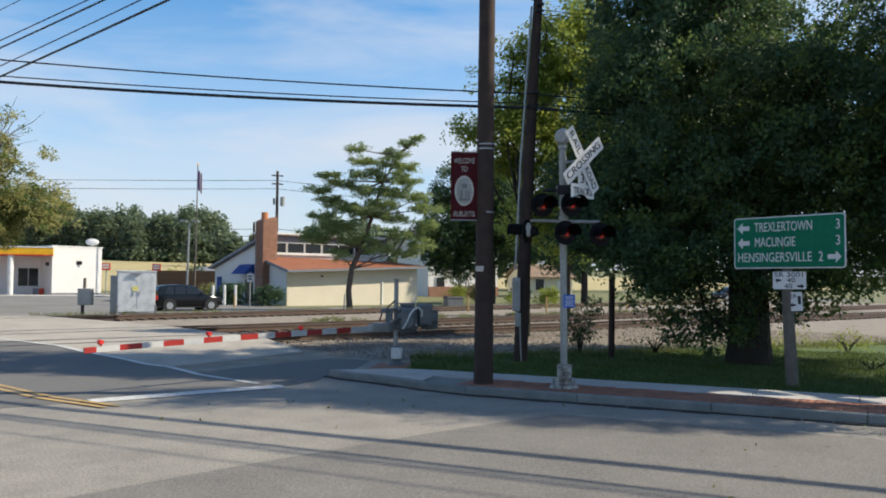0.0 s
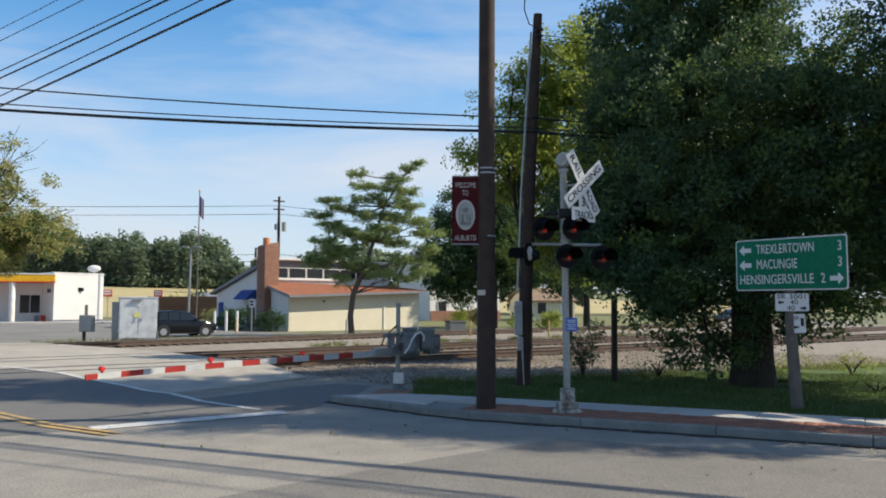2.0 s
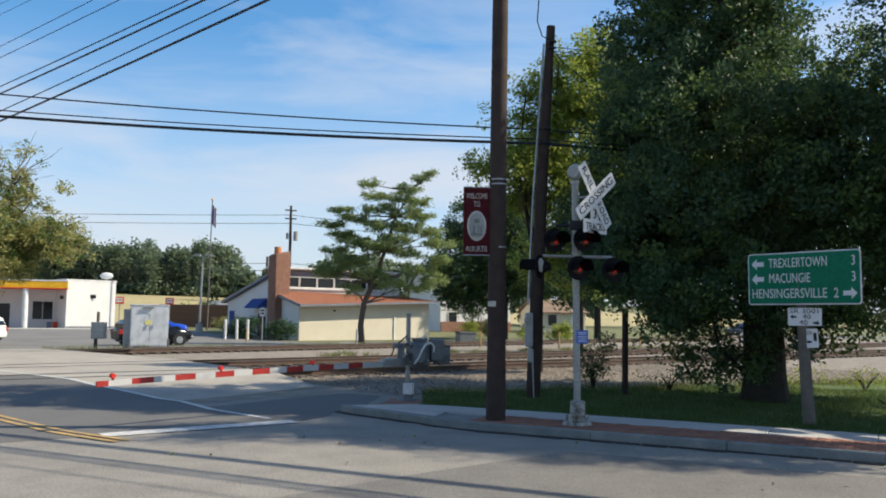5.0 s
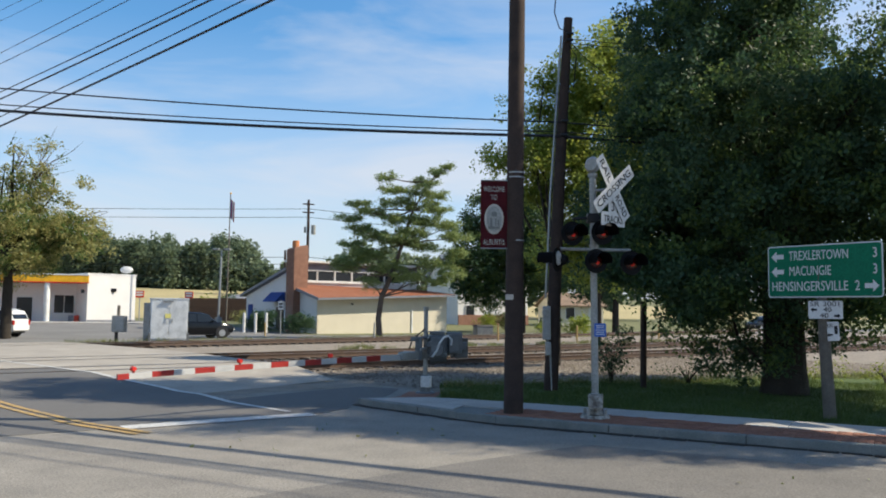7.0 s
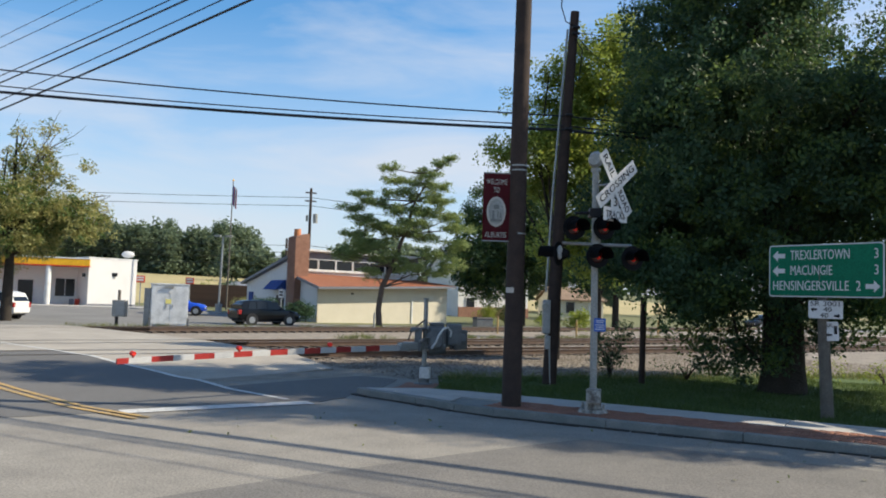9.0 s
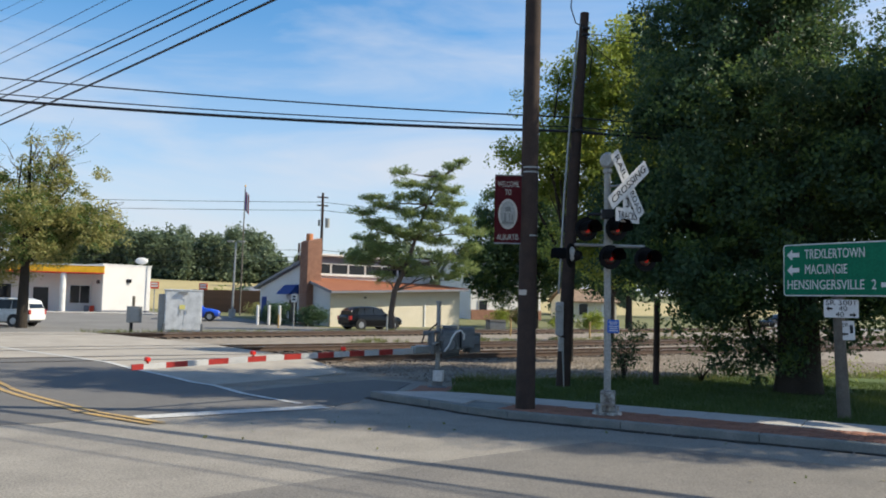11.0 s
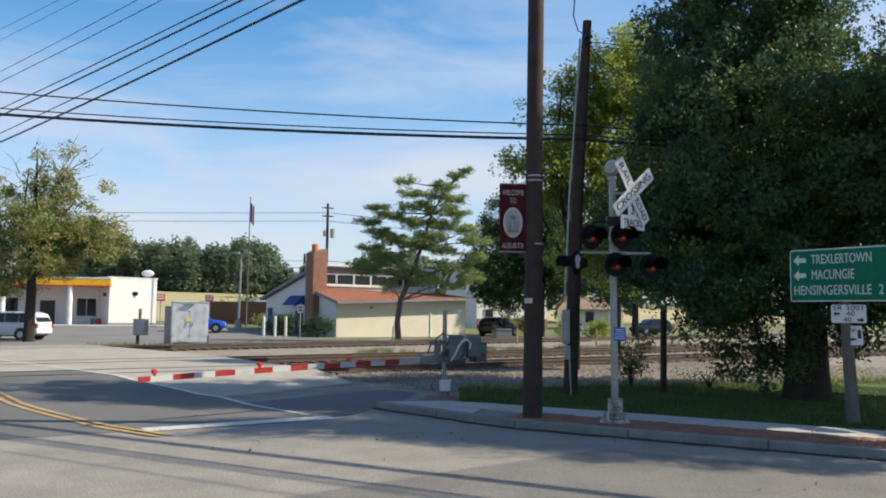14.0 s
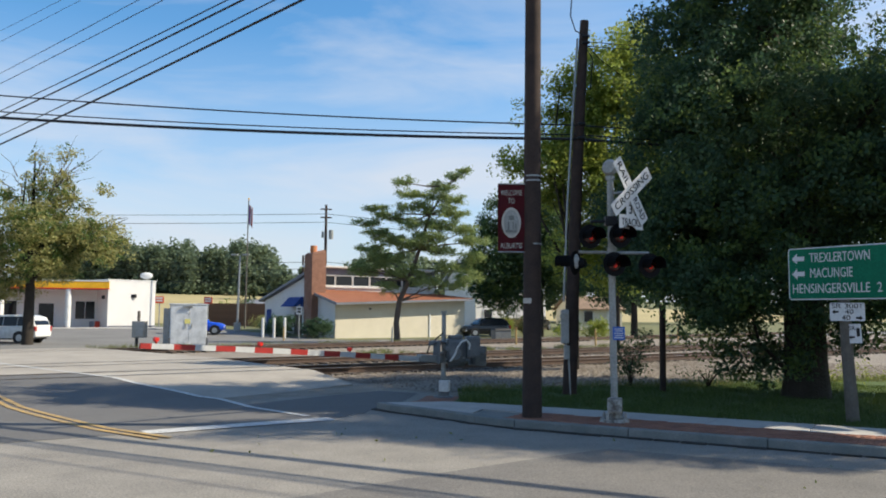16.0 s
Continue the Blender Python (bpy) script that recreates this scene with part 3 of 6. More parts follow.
    for i, p in enumerate(pts):
        d = (pts[min(i + 1, len(pts) - 1)] - pts[max(i - 1, 0)]).normalized()
        n = Vector((-d.y, d.x, 0)) * width / 2
        q = []
        for k in (p - n, p + n):
            q.append(bm.verts.new((k.x, k.y, gz(k.x, k.y) + rise(k.x, k.y) + lift)))
        if prev:
            bm.faces.new((prev[0], q[0], q[1], prev[1]))
        prev = q
    bmesh.ops.recalc_face_normals(bm, faces=bm.faces)
    if sum(f.normal.z for f in bm.faces) < 0:
        bmesh.ops.reverse_faces(bm, faces=bm.faces)
    return single(name, bm, material, label, "road marking", "", "structure")


strip("stop_line", [(-4.62, 13.06), (-3.3, 14.0), (-1.95, 14.88)], 0.42, 0.013, M["white_line"], "wide white stop line painted before the crossing")
strip("edge_line", [(-2.43, 15.2), (-3.8, 16.62), (-4.73, 17.95), (-6.0, 19.0)], 0.14, 0.019, M["white_line"], "white edge line of the side road")
strip("edge_line", [(-6.0, 19.0), (-7.24, 19.9), (-9.54, 22.1), (-12.6, 25.0), (-16, 28.4), (-22, 34.3)], 0.14, 0.019, M["white_line"], "white edge line over the level crossing")
for k in (-0.1, 0.1):
    strip("centre_line", [(p[0] + RN.x * k, p[1] + RN.y * k) for p in ((-4.1, 12.45), (-5.4, 13.4), (-7.36, 15.3), (-8.97, 17.0), (-14, 21.9), (-22, 29.8))], 0.11, 0.019,
          M["yellow_line"], "worn double yellow centre line")


# ------------------------------------------------------------------ railway
def track(p, heading, back, ahead, ties, joint_at=None):
    h = radians(heading)
    m = Matrix.Translation((*p, gz(*p) + 0.02)) @ Matrix.Rotation(math.pi / 2 - h, 4, "Z")
    tr = thing("railway_track", m, "railway track with rusty rails on dark wooden ties", "railway track", "parallel tracks")
    length, mid = back + ahead, (ahead - back) / 2
    for k in (-0.7525, 0.7525):
        bm = bmesh.new()
        box(bm, (mid, k, 0.07), (length, 0.14, 0.02))
        box(bm, (mid, k, 0.13), (length, 0.022, 0.11))
        box(bm, (mid, k, 0.195), (length, 0.072, 0.036), bevel=0.006)
        rail = part("rail", bm, M["rail_side"], tr)
        bm = bmesh.new()
        box(bm, (mid, k, 0.2145), (length, 0.055, 0.005))
        part("running_surface", bm, M["rail_top"], rail, "polished steel rail head")
        if joint_at is not None:
            bm = bmesh.new()
            for side in (-1, 1):
                box(bm, (joint_at, k + side * 0.022, 0.13), (0.9, 0.018, 0.085), bevel=0.004)
                for b in range(6):
                    cyl(bm, (joint_at - 0.36 + b * 0.144, k + side * 0.03, 0.135), (joint_at - 0.36 + b * 0.144, k + side * 0.05, 0.135), 0.018, n=6)
            part("joint_bar", bm, M["rail_side"], rail)
    bm = bmesh.new()
    box(bm, (0, 0, 0), (0.23, 2.6, 0.16), bevel=0.012)
    me = finish("tie", bm, M["tie"])
    rg = random.Random(int(p[1] * 10))
    for i in range(ties):
        ob = new("tie", me)
        ob.parent = tr
        ob.matrix_basis = pose(-back * 0 + i * 0.55 + 0.3, rg.uniform(-0.04, 0.04), -0.02 + rg.uniform(-0.006, 0.006), 0, 0, rg.uniform(-1.5, 1.5))
    return tr


track((-4.4, 24.98), 55.5, 26, 75, 110, 14)
track((-7.7, 28.86), 52.0, 26, 85, 110)
track((-14.0, 37.8), 46.0, 30, 90, 60)


for (x, y), heading in (((-4.4, 24.98), 55.5), ((-7.7, 28.86), 52.0), ((-14.0, 37.8), 46.0)):
    h = radians(heading)
    d, n = Vector((math.sin(h), math.cos(h), 0)), Vector((-math.cos(h), math.sin(h), 0))
    for off in (-0.84, 0.66):
        p, q = Vector((x, y, 0)) + n * off - d * 16, Vector((x, y, 0)) + n * off + d * 1.5
        strip("flangeway", [(p.x, p.y), (q.x, q.y)], 0.09, 0.018, M["shade_grit"], "dark worn groove beside a rail on the crossing")


def ballast():
    """Loose stones on the railway bed."""
    rg = np.random.default_rng(8)
    n = 42000
    u, s = rg.uniform(11.5, 60, n), 18.9 + 12.5 * rg.random(n)
    u[:14000] = rg.uniform(12, 32, 14000)
    s[:14000] = rg.uniform(18.6, 22.5, 14000)
    s[14000:26000] = rg.uniform(9.5, 19, 12000)
    u[14000:26000] = rg.uniform(12, 32, 12000)
    x, y = TD.x * u + TN.x * s, TD.y * u + TN.y * s
    keep = (u > 11.9) & (y > 19.6 + 0.32 * (x - 0.4) + 0.1)
    u, s, x, y = u[keep], s[keep], x[keep], y[keep]
    n = len(u)
    z = np.array([gz(a, b) for a, b in zip(x, y)]) + 0.015 + rg.random(n) * 0.03
    r = rg.uniform(0.02, 0.055, n)
    base = np.array([(1, 0, 0), (-0.9, 0.2, 0), (0, 1, 0.1), (0.1, -1, 0), (0, 0.1, 0.8), (0, 0, -0.8)])
    j = base[None] * r[:, None, None] * rg.uniform(0.65, 1.3, (n, 6, 1))
    a = rg.uniform(0, 6.28, n)
    ca, sa = np.cos(a)[:, None], np.sin(a)[:, None]
    v = np.stack([j[..., 0] * ca - j[..., 1] * sa + x[:, None], j[..., 0] * sa + j[..., 1] * ca + y[:, None], j[..., 2] + z[:, None]], 2)
    f = np.array([(0, 2, 4), (2, 1, 4), (1, 3, 4), (3, 0, 4)])
    fs = (f[None] + 6 * np.arange(n)[:, None, None]).reshape(-1, 3)
    ob = new("ballast", raw_mesh("ballast", v.reshape(-1, 3), fs, M["stones"]))
    tagged(ob, "loose grey ballast stones between the tracks", "ballast", "", "stuff")


ballast()


def fallen_leaves():
    rg = np.random.default_rng(19)
    n = 70
    u, v = rg.uniform(-9, 9, n), rg.uniform(7.5, 12.3, n)
    x, y = KD.x * u + KN.x * v, KD.y * u + KN.y * v
    ob = new("fallen_leaves", leaf_mesh("fallen_leaves", np.stack([x, y, np.full(n, 0.022)], 1), 0.07, M["weed"], rg, droop=0.0))
    tagged(ob, "scattered pale fallen leaves on the asphalt", "leaves", "", "stuff")


fallen_leaves()


# ------------------------------------------------------------------ poles and wires
def utility_pole():
    po = thing("utility_pole", pose(1.51, 14.22, KERB_Z - 0.05), "tall dark creosoted wooden utility pole on the brick band", "utility pole")
    bm = bmesh.new()
    tube(bm, [(0, 0, 0), (0.01, 0, 2), (0.02, 0, 4.5), (0.04, 0, 7.2), (0.08, 0, 12.3)], [0.168, 0.155, 0.145, 0.137, 0.115], 20)
    part("shaft", bm, M["pole_wood"], po, smooth=True)
    for z in (4.06, 2.97, 4.14):
        bm = bmesh.new()
        cyl(bm, (0.025, 0, z - 0.012), (0.025, 0, z + 0.012), 0.152, n=20)
        part("band", bm, M["steel"], po, "steel strap")
    bm = bmesh.new()
    box(bm, (-0.085, -0.14, 2.0), (0.14, 0.02, 0.09), bevel=0.004)
    part("tag", bm, M["cream"], po, "small tan number tag")
    bm = bmesh.new()
    box(bm, (0.07, -0.1, 9.3), (2.2, 0.1, 0.12), -30, 0.01)
    part("crossarm", bm, M["pole_wood"], po)
    bm = bmesh.new()
    tube(bm, [(-0.1, -0.1, 7.55), (-0.3, -0.05, 7.75), (-0.5, 0, 8.0)], 0.012, 6)
    part("guy_hook", bm, M["dark"], po)
    # banner, on two arms
    ba = thing("banner", pose(1.405, 14.2, 0), "maroon cloth town banner with cream lettering and a seal", "banner")
    w, z0, z1 = 0.455, 2.92, 4.09
    bm = bmesh.new()
    n = 14
    rows = []
    for i in range(n + 1):
        z = z0 + (z1 - z0) * i / n
        rows.append([bm.verts.new((-0.02 - w * j / 6, -0.03 + 0.012 * math.sin(i * 0.9 + j * 0.7) * math.sin(math.pi * i / n), z)) for j in range(7)])
    for a, b in zip(rows, rows[1:]):
        for j in range(6):
            bm.faces.new((a[j], a[j + 1], b[j + 1], b[j]))
    bmesh.ops.solidify(bm, geom=bm.faces[:], thickness=0.006)
    part("cloth", bm, M["maroon"], ba, smooth=True)
    for z in (z0, z1):
        bm = bmesh.new()
        cyl(bm, (0.08, -0.03, z), (-0.02 - w, -0.03, z), 0.012, n=8)
        part("arm", bm, M["steel"], ba)
    front = Matrix.Translation((-0.02 - w / 2, -0.06, 0)) @ Matrix.Rotation(math.pi / 2, 4, "X")
    for body, z, h, wd in (("WELCOME", 3.93, 0.12, 0.36), ("TO", 3.79, 0.12, 0.11), ("ALBURTIS", 3.02, 0.12, 0.37)):
        text_part("lettering", body, h * 1.1, M["cream"], ba, front @ Matrix.Translation((0, z, 0)), width=wd)
    bm = bmesh.new()
    bmesh.ops.create_circle(bm, cap_ends=True, segments=32, radius=1)
    bmesh.ops.transform(bm, matrix=front @ Matrix.Translation((0, 3.42, 0.0)) @ Matrix.Diagonal((0.165, 0.26, 1, 1)), verts=bm.verts[:])
    bmesh.ops.solidify(bm, geom=bm.faces[:], thickness=0.004)
    seal = part("seal", bm, M["cream"], ba, "oval cream town seal")
    bm = bmesh.new()
    f2 = Matrix.Translation((-0.02 - w / 2, -0.068, 0)) @ Matrix.Rotation(math.pi / 2, 4, "X")
    bmesh.ops.create_circle(bm, cap_ends=True, segments=28, radius=1)
    bmesh.ops.transform(bm, matrix=f2 @ Matrix.Translation((0, 3.42, 0.0)) @ Matrix.Diagonal((0.13, 0.22, 1, 1)), verts=bm.verts[:])
    part("field", bm, M["silver"], seal)
    bm = bmesh.new()
    f3 = Matrix.Translation((-0.02 - w / 2, -0.074, 0)) @ Matrix.Rotation(math.pi / 2, 4, "X")
    for x, z, a, b in ((-0.05, 3.36, 0.03, 0.16), (0.03, 3.37, 0.02, 0.14), (0.075, 3.36, 0.025, 0.1), (0.0, 3.27, 0.2, 0.04), (0.0, 3.5, 0.09, 0.08)):
        box(bm, (x, z, 0), (a, b, 0.004), m=f3)
    part("device", bm, M["kerb"], seal)


def rear_pole():
    po = thing("service_pole", pose(2.82, 18.71, 0.05), "leaning wooden utility pole with conduit and meter boxes", "utility pole")
    bm = bmesh.new()
    tube(bm, [(0, 0, 0), (0.08, 0, 2.2), (0.2, 0, 5), (0.40, 0, 8.55)], [0.16, 0.15, 0.13, 0.1], 18)
    part("shaft", bm, M["pole_wood"], po, smooth=True)
    bm = bmesh.new()
    tube(bm, [(-0.13, -0.1, 2.1), (-0.03, -0.12, 4.4), (0.09, -0.12, 6.2), (0.22, -0.1, 8.1)], 0.025, 8)
    part("conduit", bm, M["steel"], po, "grey riser conduit")
    bm = bmesh.new()
    box(bm, (-0.12, -0.16, 1.55), (0.17, 0.14, 0.75), bevel=0.015)
    bx = part("meter_box", bm, M["steel"], po, "tall grey metal meter box")
    bm = bmesh.new()
    cyl(bm, (-0.15, -0.23, 1.78), (-0.15, -0.30, 1.78), 0.085, 0.075, 16)
    part("meter_glass", bm, M["silver"], bx)
    bm = bmesh.new()
    box(bm, (-0.08, -0.15, 0.98), (0.12, 0.12, 0.3), bevel=0.012)
    tube(bm, [(-0.1, -0.15, 1.2), (-0.1, -0.15, 1.1)], 0.03)
    tube(bm, [(-0.03, -0.14, 0.85), (0.0, -0.14, 0.0)], 0.022)
    part("switch_box", bm, M["steel"], po)
    bm = bmesh.new()
    tube(bm, [(0.36, -0.1, 8.2), (0.16, -0.2, 8.25), (0.05, -0.2, 8.6), (0.12, -0.1, 9.4)], 0.014, 6)
    tube(bm, [(0.4, -0.1, 7.9), (0.55, -0.2, 7.6), (0.5, -0.1, 6.9)], 0.012, 6)
    tube(bm, [(0.42, -0.08, 8.0), (0.7, 0.0, 7.7), (1.3, 0.5, 7.45)], 0.01, 6)
    part("service_drop", bm, M["cable"], po, "black service cable loops")
    for z in (8.0, 8.15, 6.12, 5.8):
        bm = bmesh.new()
        cyl(bm, (0.2 + (z - 5) * 0.055 - 0.05, -0.14, z), (0.2 + (z - 5) * 0.055 + 0.12, -0.14, z), 0.035, n=10)
        part("insulator", bm, M["dark"], po)


def wire(name, a, b, sag, r, label, n=26):
    bm = bmesh.new()
    a, b = Vector(a), Vector(b)
    tube(bm, [a.lerp(b, i / n) - Vector((0, 0, sag * 4 * (i / n) * (1 - i / n))) for i in range(n + 1)], r, 6)
    single(name, bm, M["cable"], label, "overhead wire", "overhead wires")


utility_pole()
rear_pole()


def wires():
    px, py = 1.55, 14.22
    # from the corner pole across the railway
    for z0, z1, r in ((9.44, 8.52, 0.036), (9.77, 8.95, 0.02), (10.04, 10.11, 0.03), (10.2, 10.52, 0.02), (11.0, 12.01, 0.014), (11.39, 12.5, 0.012), (11.89, 14.63, 0.008), (12.04, 15.37, 0.008)):
        e = Vector((px, py, z0)) + Vector((RD.x * 52, RD.y * 52, 0))
        wire("overhead_wire", (px, py, z0), (e.x, e.y, z1), 0.28, r, "black overhead wire slung over the junction")
    # along the main road, over the junction
    for z0, r in ((9.3, 0.022), (9.14, 0.02), (8.9, 0.042), (10.3, 0.016), (7.86, 0.04), (7.68, 0.04)):
        wire("overhead_wire", (px, py, z0), (px + KD.x * 46, py + KD.y * 46, z0 + (0.4 if z0 > 8 else -0.9)), 0.5, r, "black overhead wire along the main road")
    # to the service pole
    for zl, zr, r, zz in ((7.87, 6.15, 0.017, 0.09), (7.37, 5.93, 0.014, 0.09), (7.2, 5.83, 0.034, 0.1)):
        wire("overhead_wire", (-20.0, 19.4, zl), (3.02, 18.62, zr), 0.27, r, "black overhead cable across the side road")
        wire("overhead_wire", (3.02, 18.62, zr), (20.0, 17.6, zr - 0.3), 0.3, r, "black overhead cable running into the trees")
    for z0 in (8.0, 8.1):
        wire("overhead_wire", (3.2, 18.65, z0), (30.0, 30.0, z0 + 3), 0.3, 0.009, "thin black wire from the service pole")
    # far lines behind the buildings
    for z, dz in ((7.2, 0.0), (6.5, 0.1), (8.3, -0.2), (5.7, 0.0), (14.3, 0.2), (13.2, 0.2)):
        wire("overhead_wire", (-120.0, 104.0, z + 1), (-15.6, 110.0, z + dz + 0.6), 0.7, 0.03, "thin distant power line")
        if z > 8:
            wire("overhead_wire", (-15.6, 110.0, z + dz + 0.6), (40.0, 116.0, z - 1.5), 0.7, 0.03, "thin distant power line")


wires()


# ------------------------------------------------------------------ crossing signal
def face(heading):
    """Turns +x across, +y up, +z out of a face that looks along the heading."""
    h = radians(heading)
    o = Vector((math.sin(h), math.cos(h), 0))
    x = Vector((0, 0, 1)).cross(o)
    return Matrix(((x.x, 0, o.x, 0), (x.y, 0, o.y, 0), (0, 1, 0, 0), (0, 0, 0, 1)))


def plate(bm, w, h, t, corner, m):
    pts = []
    for cx, cy, a0 in ((w / 2 - corner, h / 2 - corner, 0), (-w / 2 + corner, h / 2 - corner, 90), (-w / 2 + corner, -h / 2 + corner, 180), (w / 2 - corner, -h / 2 + corner, 270)):
        for k in range(4):
            a = radians(a0 + 30 * k)
            pts.append((cx + corner * math.cos(a), cy + corner * math.sin(a)))
    prism(bm, pts, -t, 0, m)


def flasher(parent, c, heading, lit):
    m = Matrix.Translation(c) @ face(heading)
    bm = bmesh.new()
    r = bmesh.ops.create_cone(bm, cap_ends=True, segments=28, radius1=0.2, radius2=0.2, depth=0.012)
    bmesh.ops.transform(bm, matrix=m, verts=r["verts"])
    r = bmesh.ops.create_cone(bm, cap_ends=True, segments=24, radius1=0.06, radius2=0.14, depth=0.18)
    bmesh.ops.transform(bm, matrix=m @ Matrix.Translation((0, 0, -0.097)), verts=r["verts"])
    lamp = part("flashing_lamp", bm, M["lamp_black"], parent, "black flashing warning lamp", smooth=True)
    bm = bmesh.new()
    segs = 18
    a = [radians(-20 + 220 * i / segs) for i in range(segs + 1)]
    inner = [[bm.verts.new(m @ Vector((math.cos(t) * rr, math.sin(t) * rr, z))) for t in a] for rr, z in ((0.13, 0.0), (0.135, 0.3))]
    for i in range(segs):
        bm.faces.new((inner[0][i], inner[0][i + 1], inner[1][i + 1], inner[1][i]))
    bmesh.ops.solidify(bm, geom=bm.faces[:], thickness=0.006)
    part("hood", bm, M["lamp_black"], lamp)
    bm = bmesh.new()
    ball(bm, (0, 0, 0), (0.115, 0.115, 0.03), 20, 8)
    bmesh.ops.transform(bm, matrix=m @ Matrix.Translation((0, 0, 0.006)), verts=bm.verts[:])
    part("lens", bm, M["lens_dim"], lamp, smooth=True)
    if lit:
        bm = bmesh.new()
        ball(bm, (0, 0, 0), (0.036, 0.03, 0.014), 14, 8)
        bmesh.ops.transform(bm, matrix=m @ Matrix.Translation((0, -0.03, 0.04)), verts=bm.verts[:])
        part("lit_centre", bm, M["lens"], lamp, "glowing red lamp centre")


def crossing_signal():
    cs = thing("crossing_signal", pose(2.79, 13.68, KERB_Z - 0.01), "silver railroad crossing signal mast with crossbuck, bell and lamps", "crossing signal")
    bm = bmesh.new()
    cyl(bm, (0, 0, 0.3), (-0.03, 0, 4.0), 0.057, n=20)
    part("mast", bm, M["silver"], cs, smooth=True)
    bm = bmesh.new()
    cyl(bm, (0, 0, 0.0), (0, 0, 0.06), 0.25, 0.22, 20)
    cyl(bm, (0, 0, 0.07), (0, 0, 0.34), 0.13, 0.085, 16)
    for a in range(4):
        cyl(bm, (0.2 * math.cos(a * 1.57 + 0.8), 0.2 * math.sin(a * 1.57 + 0.8), 0.05), (0.2 * math.cos(a * 1.57 + 0.8), 0.2 * math.sin(a * 1.57 + 0.8), 0.15), 0.025, n=6)
    part("foot", bm, M["worn_cast"], cs, "weathered cast foot")
    bm = bmesh.new()
    box(bm, (-0.02, -0.13, 0.28), (0.22, 0.18, 0.24), -20, 0.02)
    box(bm, (-0.02, -0.245, 0.28), (0.18, 0.03, 0.19), -20, 0.012)
    part("junction_box", bm, M["worn_cast"], cs, "chalky cast junction box")
    bm = bmesh.new()
    cyl(bm, (-0.03, 0, 3.96), (-0.03, 0, 4.02), 0.08, n=16)
    ball(bm, (-0.03, 0.0, 4.16), (0.1, 0.07, 0.13))
    m = Matrix.Translation((-0.06, -0.07, 4.16)) @ face(215)
    r = bmesh.ops.create_cone(bm, cap_ends=True, segments=24, radius1=0.14, radius2=0.10, depth=0.07)
    bmesh.ops.transform(bm, matrix=m, verts=r["verts"])
    part("bell", bm, M["silver"], cs, "round silver warning bell", smooth=True)
    # crossbuck
    n = Vector((0.65, -0.76, 0))
    m0 = Matrix.Translation(Vector((0, 0, 3.73)) + n * 0.40) @ face(139.5)
    for k, (ang, words) in enumerate(((-53.3, (("RAIL", -0.34), ("ROAD", 0.34))), (36.7, (("CROSSING", 0.0),)))):
        m = m0 @ Matrix.Rotation(radians(ang), 4, "Z") @ Matrix.Translation((0, 0, 0.0 if k else -0.02))
        bm = bmesh.new()
        plate(bm, 1.2, 0.225, 0.006, 0.02, m)
        blade = part("blade", bm, M["white"], cs, "white crossbuck blade")
        for body, x in words:
            text_part("lettering", body, 0.165, M["black"], blade, m @ Matrix.Translation((x, 0, 0.003)), width=0.4 if x else 1.06)
    mp = m0 @ Matrix.Translation((0.03, -0.5, -0.045))
    bm = bmesh.new()
    plate(bm, 0.62, 0.225, 0.006, 0.015, mp)
    pl = part("track_plate", bm, M["white"], cs, "white plate counting the tracks")
    text_part("lettering", "TRACKS", 0.17, M["black"], pl, mp @ Matrix.Translation((0, -0.01, 0.003)), width=0.5)
    bm = bmesh.new()
    plate(bm, 0.22, 0.26, 0.006, 0.015, mp @ Matrix.Translation((0.0, 0.24, -0.008)))
    p2 = part("number_plate_top", bm, M["white"], cs, "white plate counting the tracks")
    text_part("lettering", "3", 0.22, M["black"], p2, mp @ Matrix.Translation((0, 0.2, -0.006)))
    for z, k in ((3.73, 0.385), (3.2, 0.35)):
        bm = bmesh.new()
        tube(bm, [(-0.03, 0, z), n * k + Vector((0, 0, z))], 0.02)
        part("bracket", bm, M["steel"], cs)
    # lamp arms
    bm = bmesh.new()
    cyl(bm, (-0.56, 0.02, 2.76), (0.58, -0.06, 2.74), 0.027, n=12)
    cyl(bm, (-0.01, 0, 2.66), (-0.01, 0, 2.84), 0.08, n=16)
    part("lamp_arm", bm, M["silver"], cs)
    bm = bmesh.new()
    cyl(bm, (-0.36, 0.0, 3.26), (0.1, 0.0, 3.28), 0.025, n=12)
    box(bm, (-0.03, 0, 3.27), (0.2, 0.16, 0.16), bevel=0.02)
    part("lamp_arm", bm, M["dark"], cs)
    flasher(cs, Vector((-0.40, -0.16, 3.0)), 162, True)
    flasher(cs, Vector((0.09, -0.16, 3.02)), 162, True)
    flasher(cs, Vector((-0.02, -0.22, 2.55)), 165, True)
    flasher(cs, Vector((0.56, -0.18, 2.53)), 165, True)
    flasher(cs, Vector((-0.62, 0.05, 2.58)), 300, False)
    bm = bmesh.new()
    ball(bm, (-0.61, -0.06, 2.6), (0.05, 0.03, 0.12))
    part("lamp_back", bm, M["silver"], cs, "bare aluminium lamp back", smooth=True)
    m = Matrix.Translation((0.07, -0.075, 1.43)) @ face(185)
    bm = bmesh.new()
    plate(bm, 0.19, 0.215, 0.004, 0.01, m)
    es = part("notice", bm, M["blue"], cs, "small blue emergency notice")
    bm = bmesh.new()
    for y, w in ((0.07, 0.14), (0.04, 0.12), (0.0, 0.15), (-0.035, 0.13), (-0.07, 0.15)):
        box(bm, (0, y, 0.003), (w, 0.013, 0.003), m=m)
    part("lettering_bars", bm, M["white"], es)


crossing_signal()

# ------------------------------------------------------------------ crossing gate
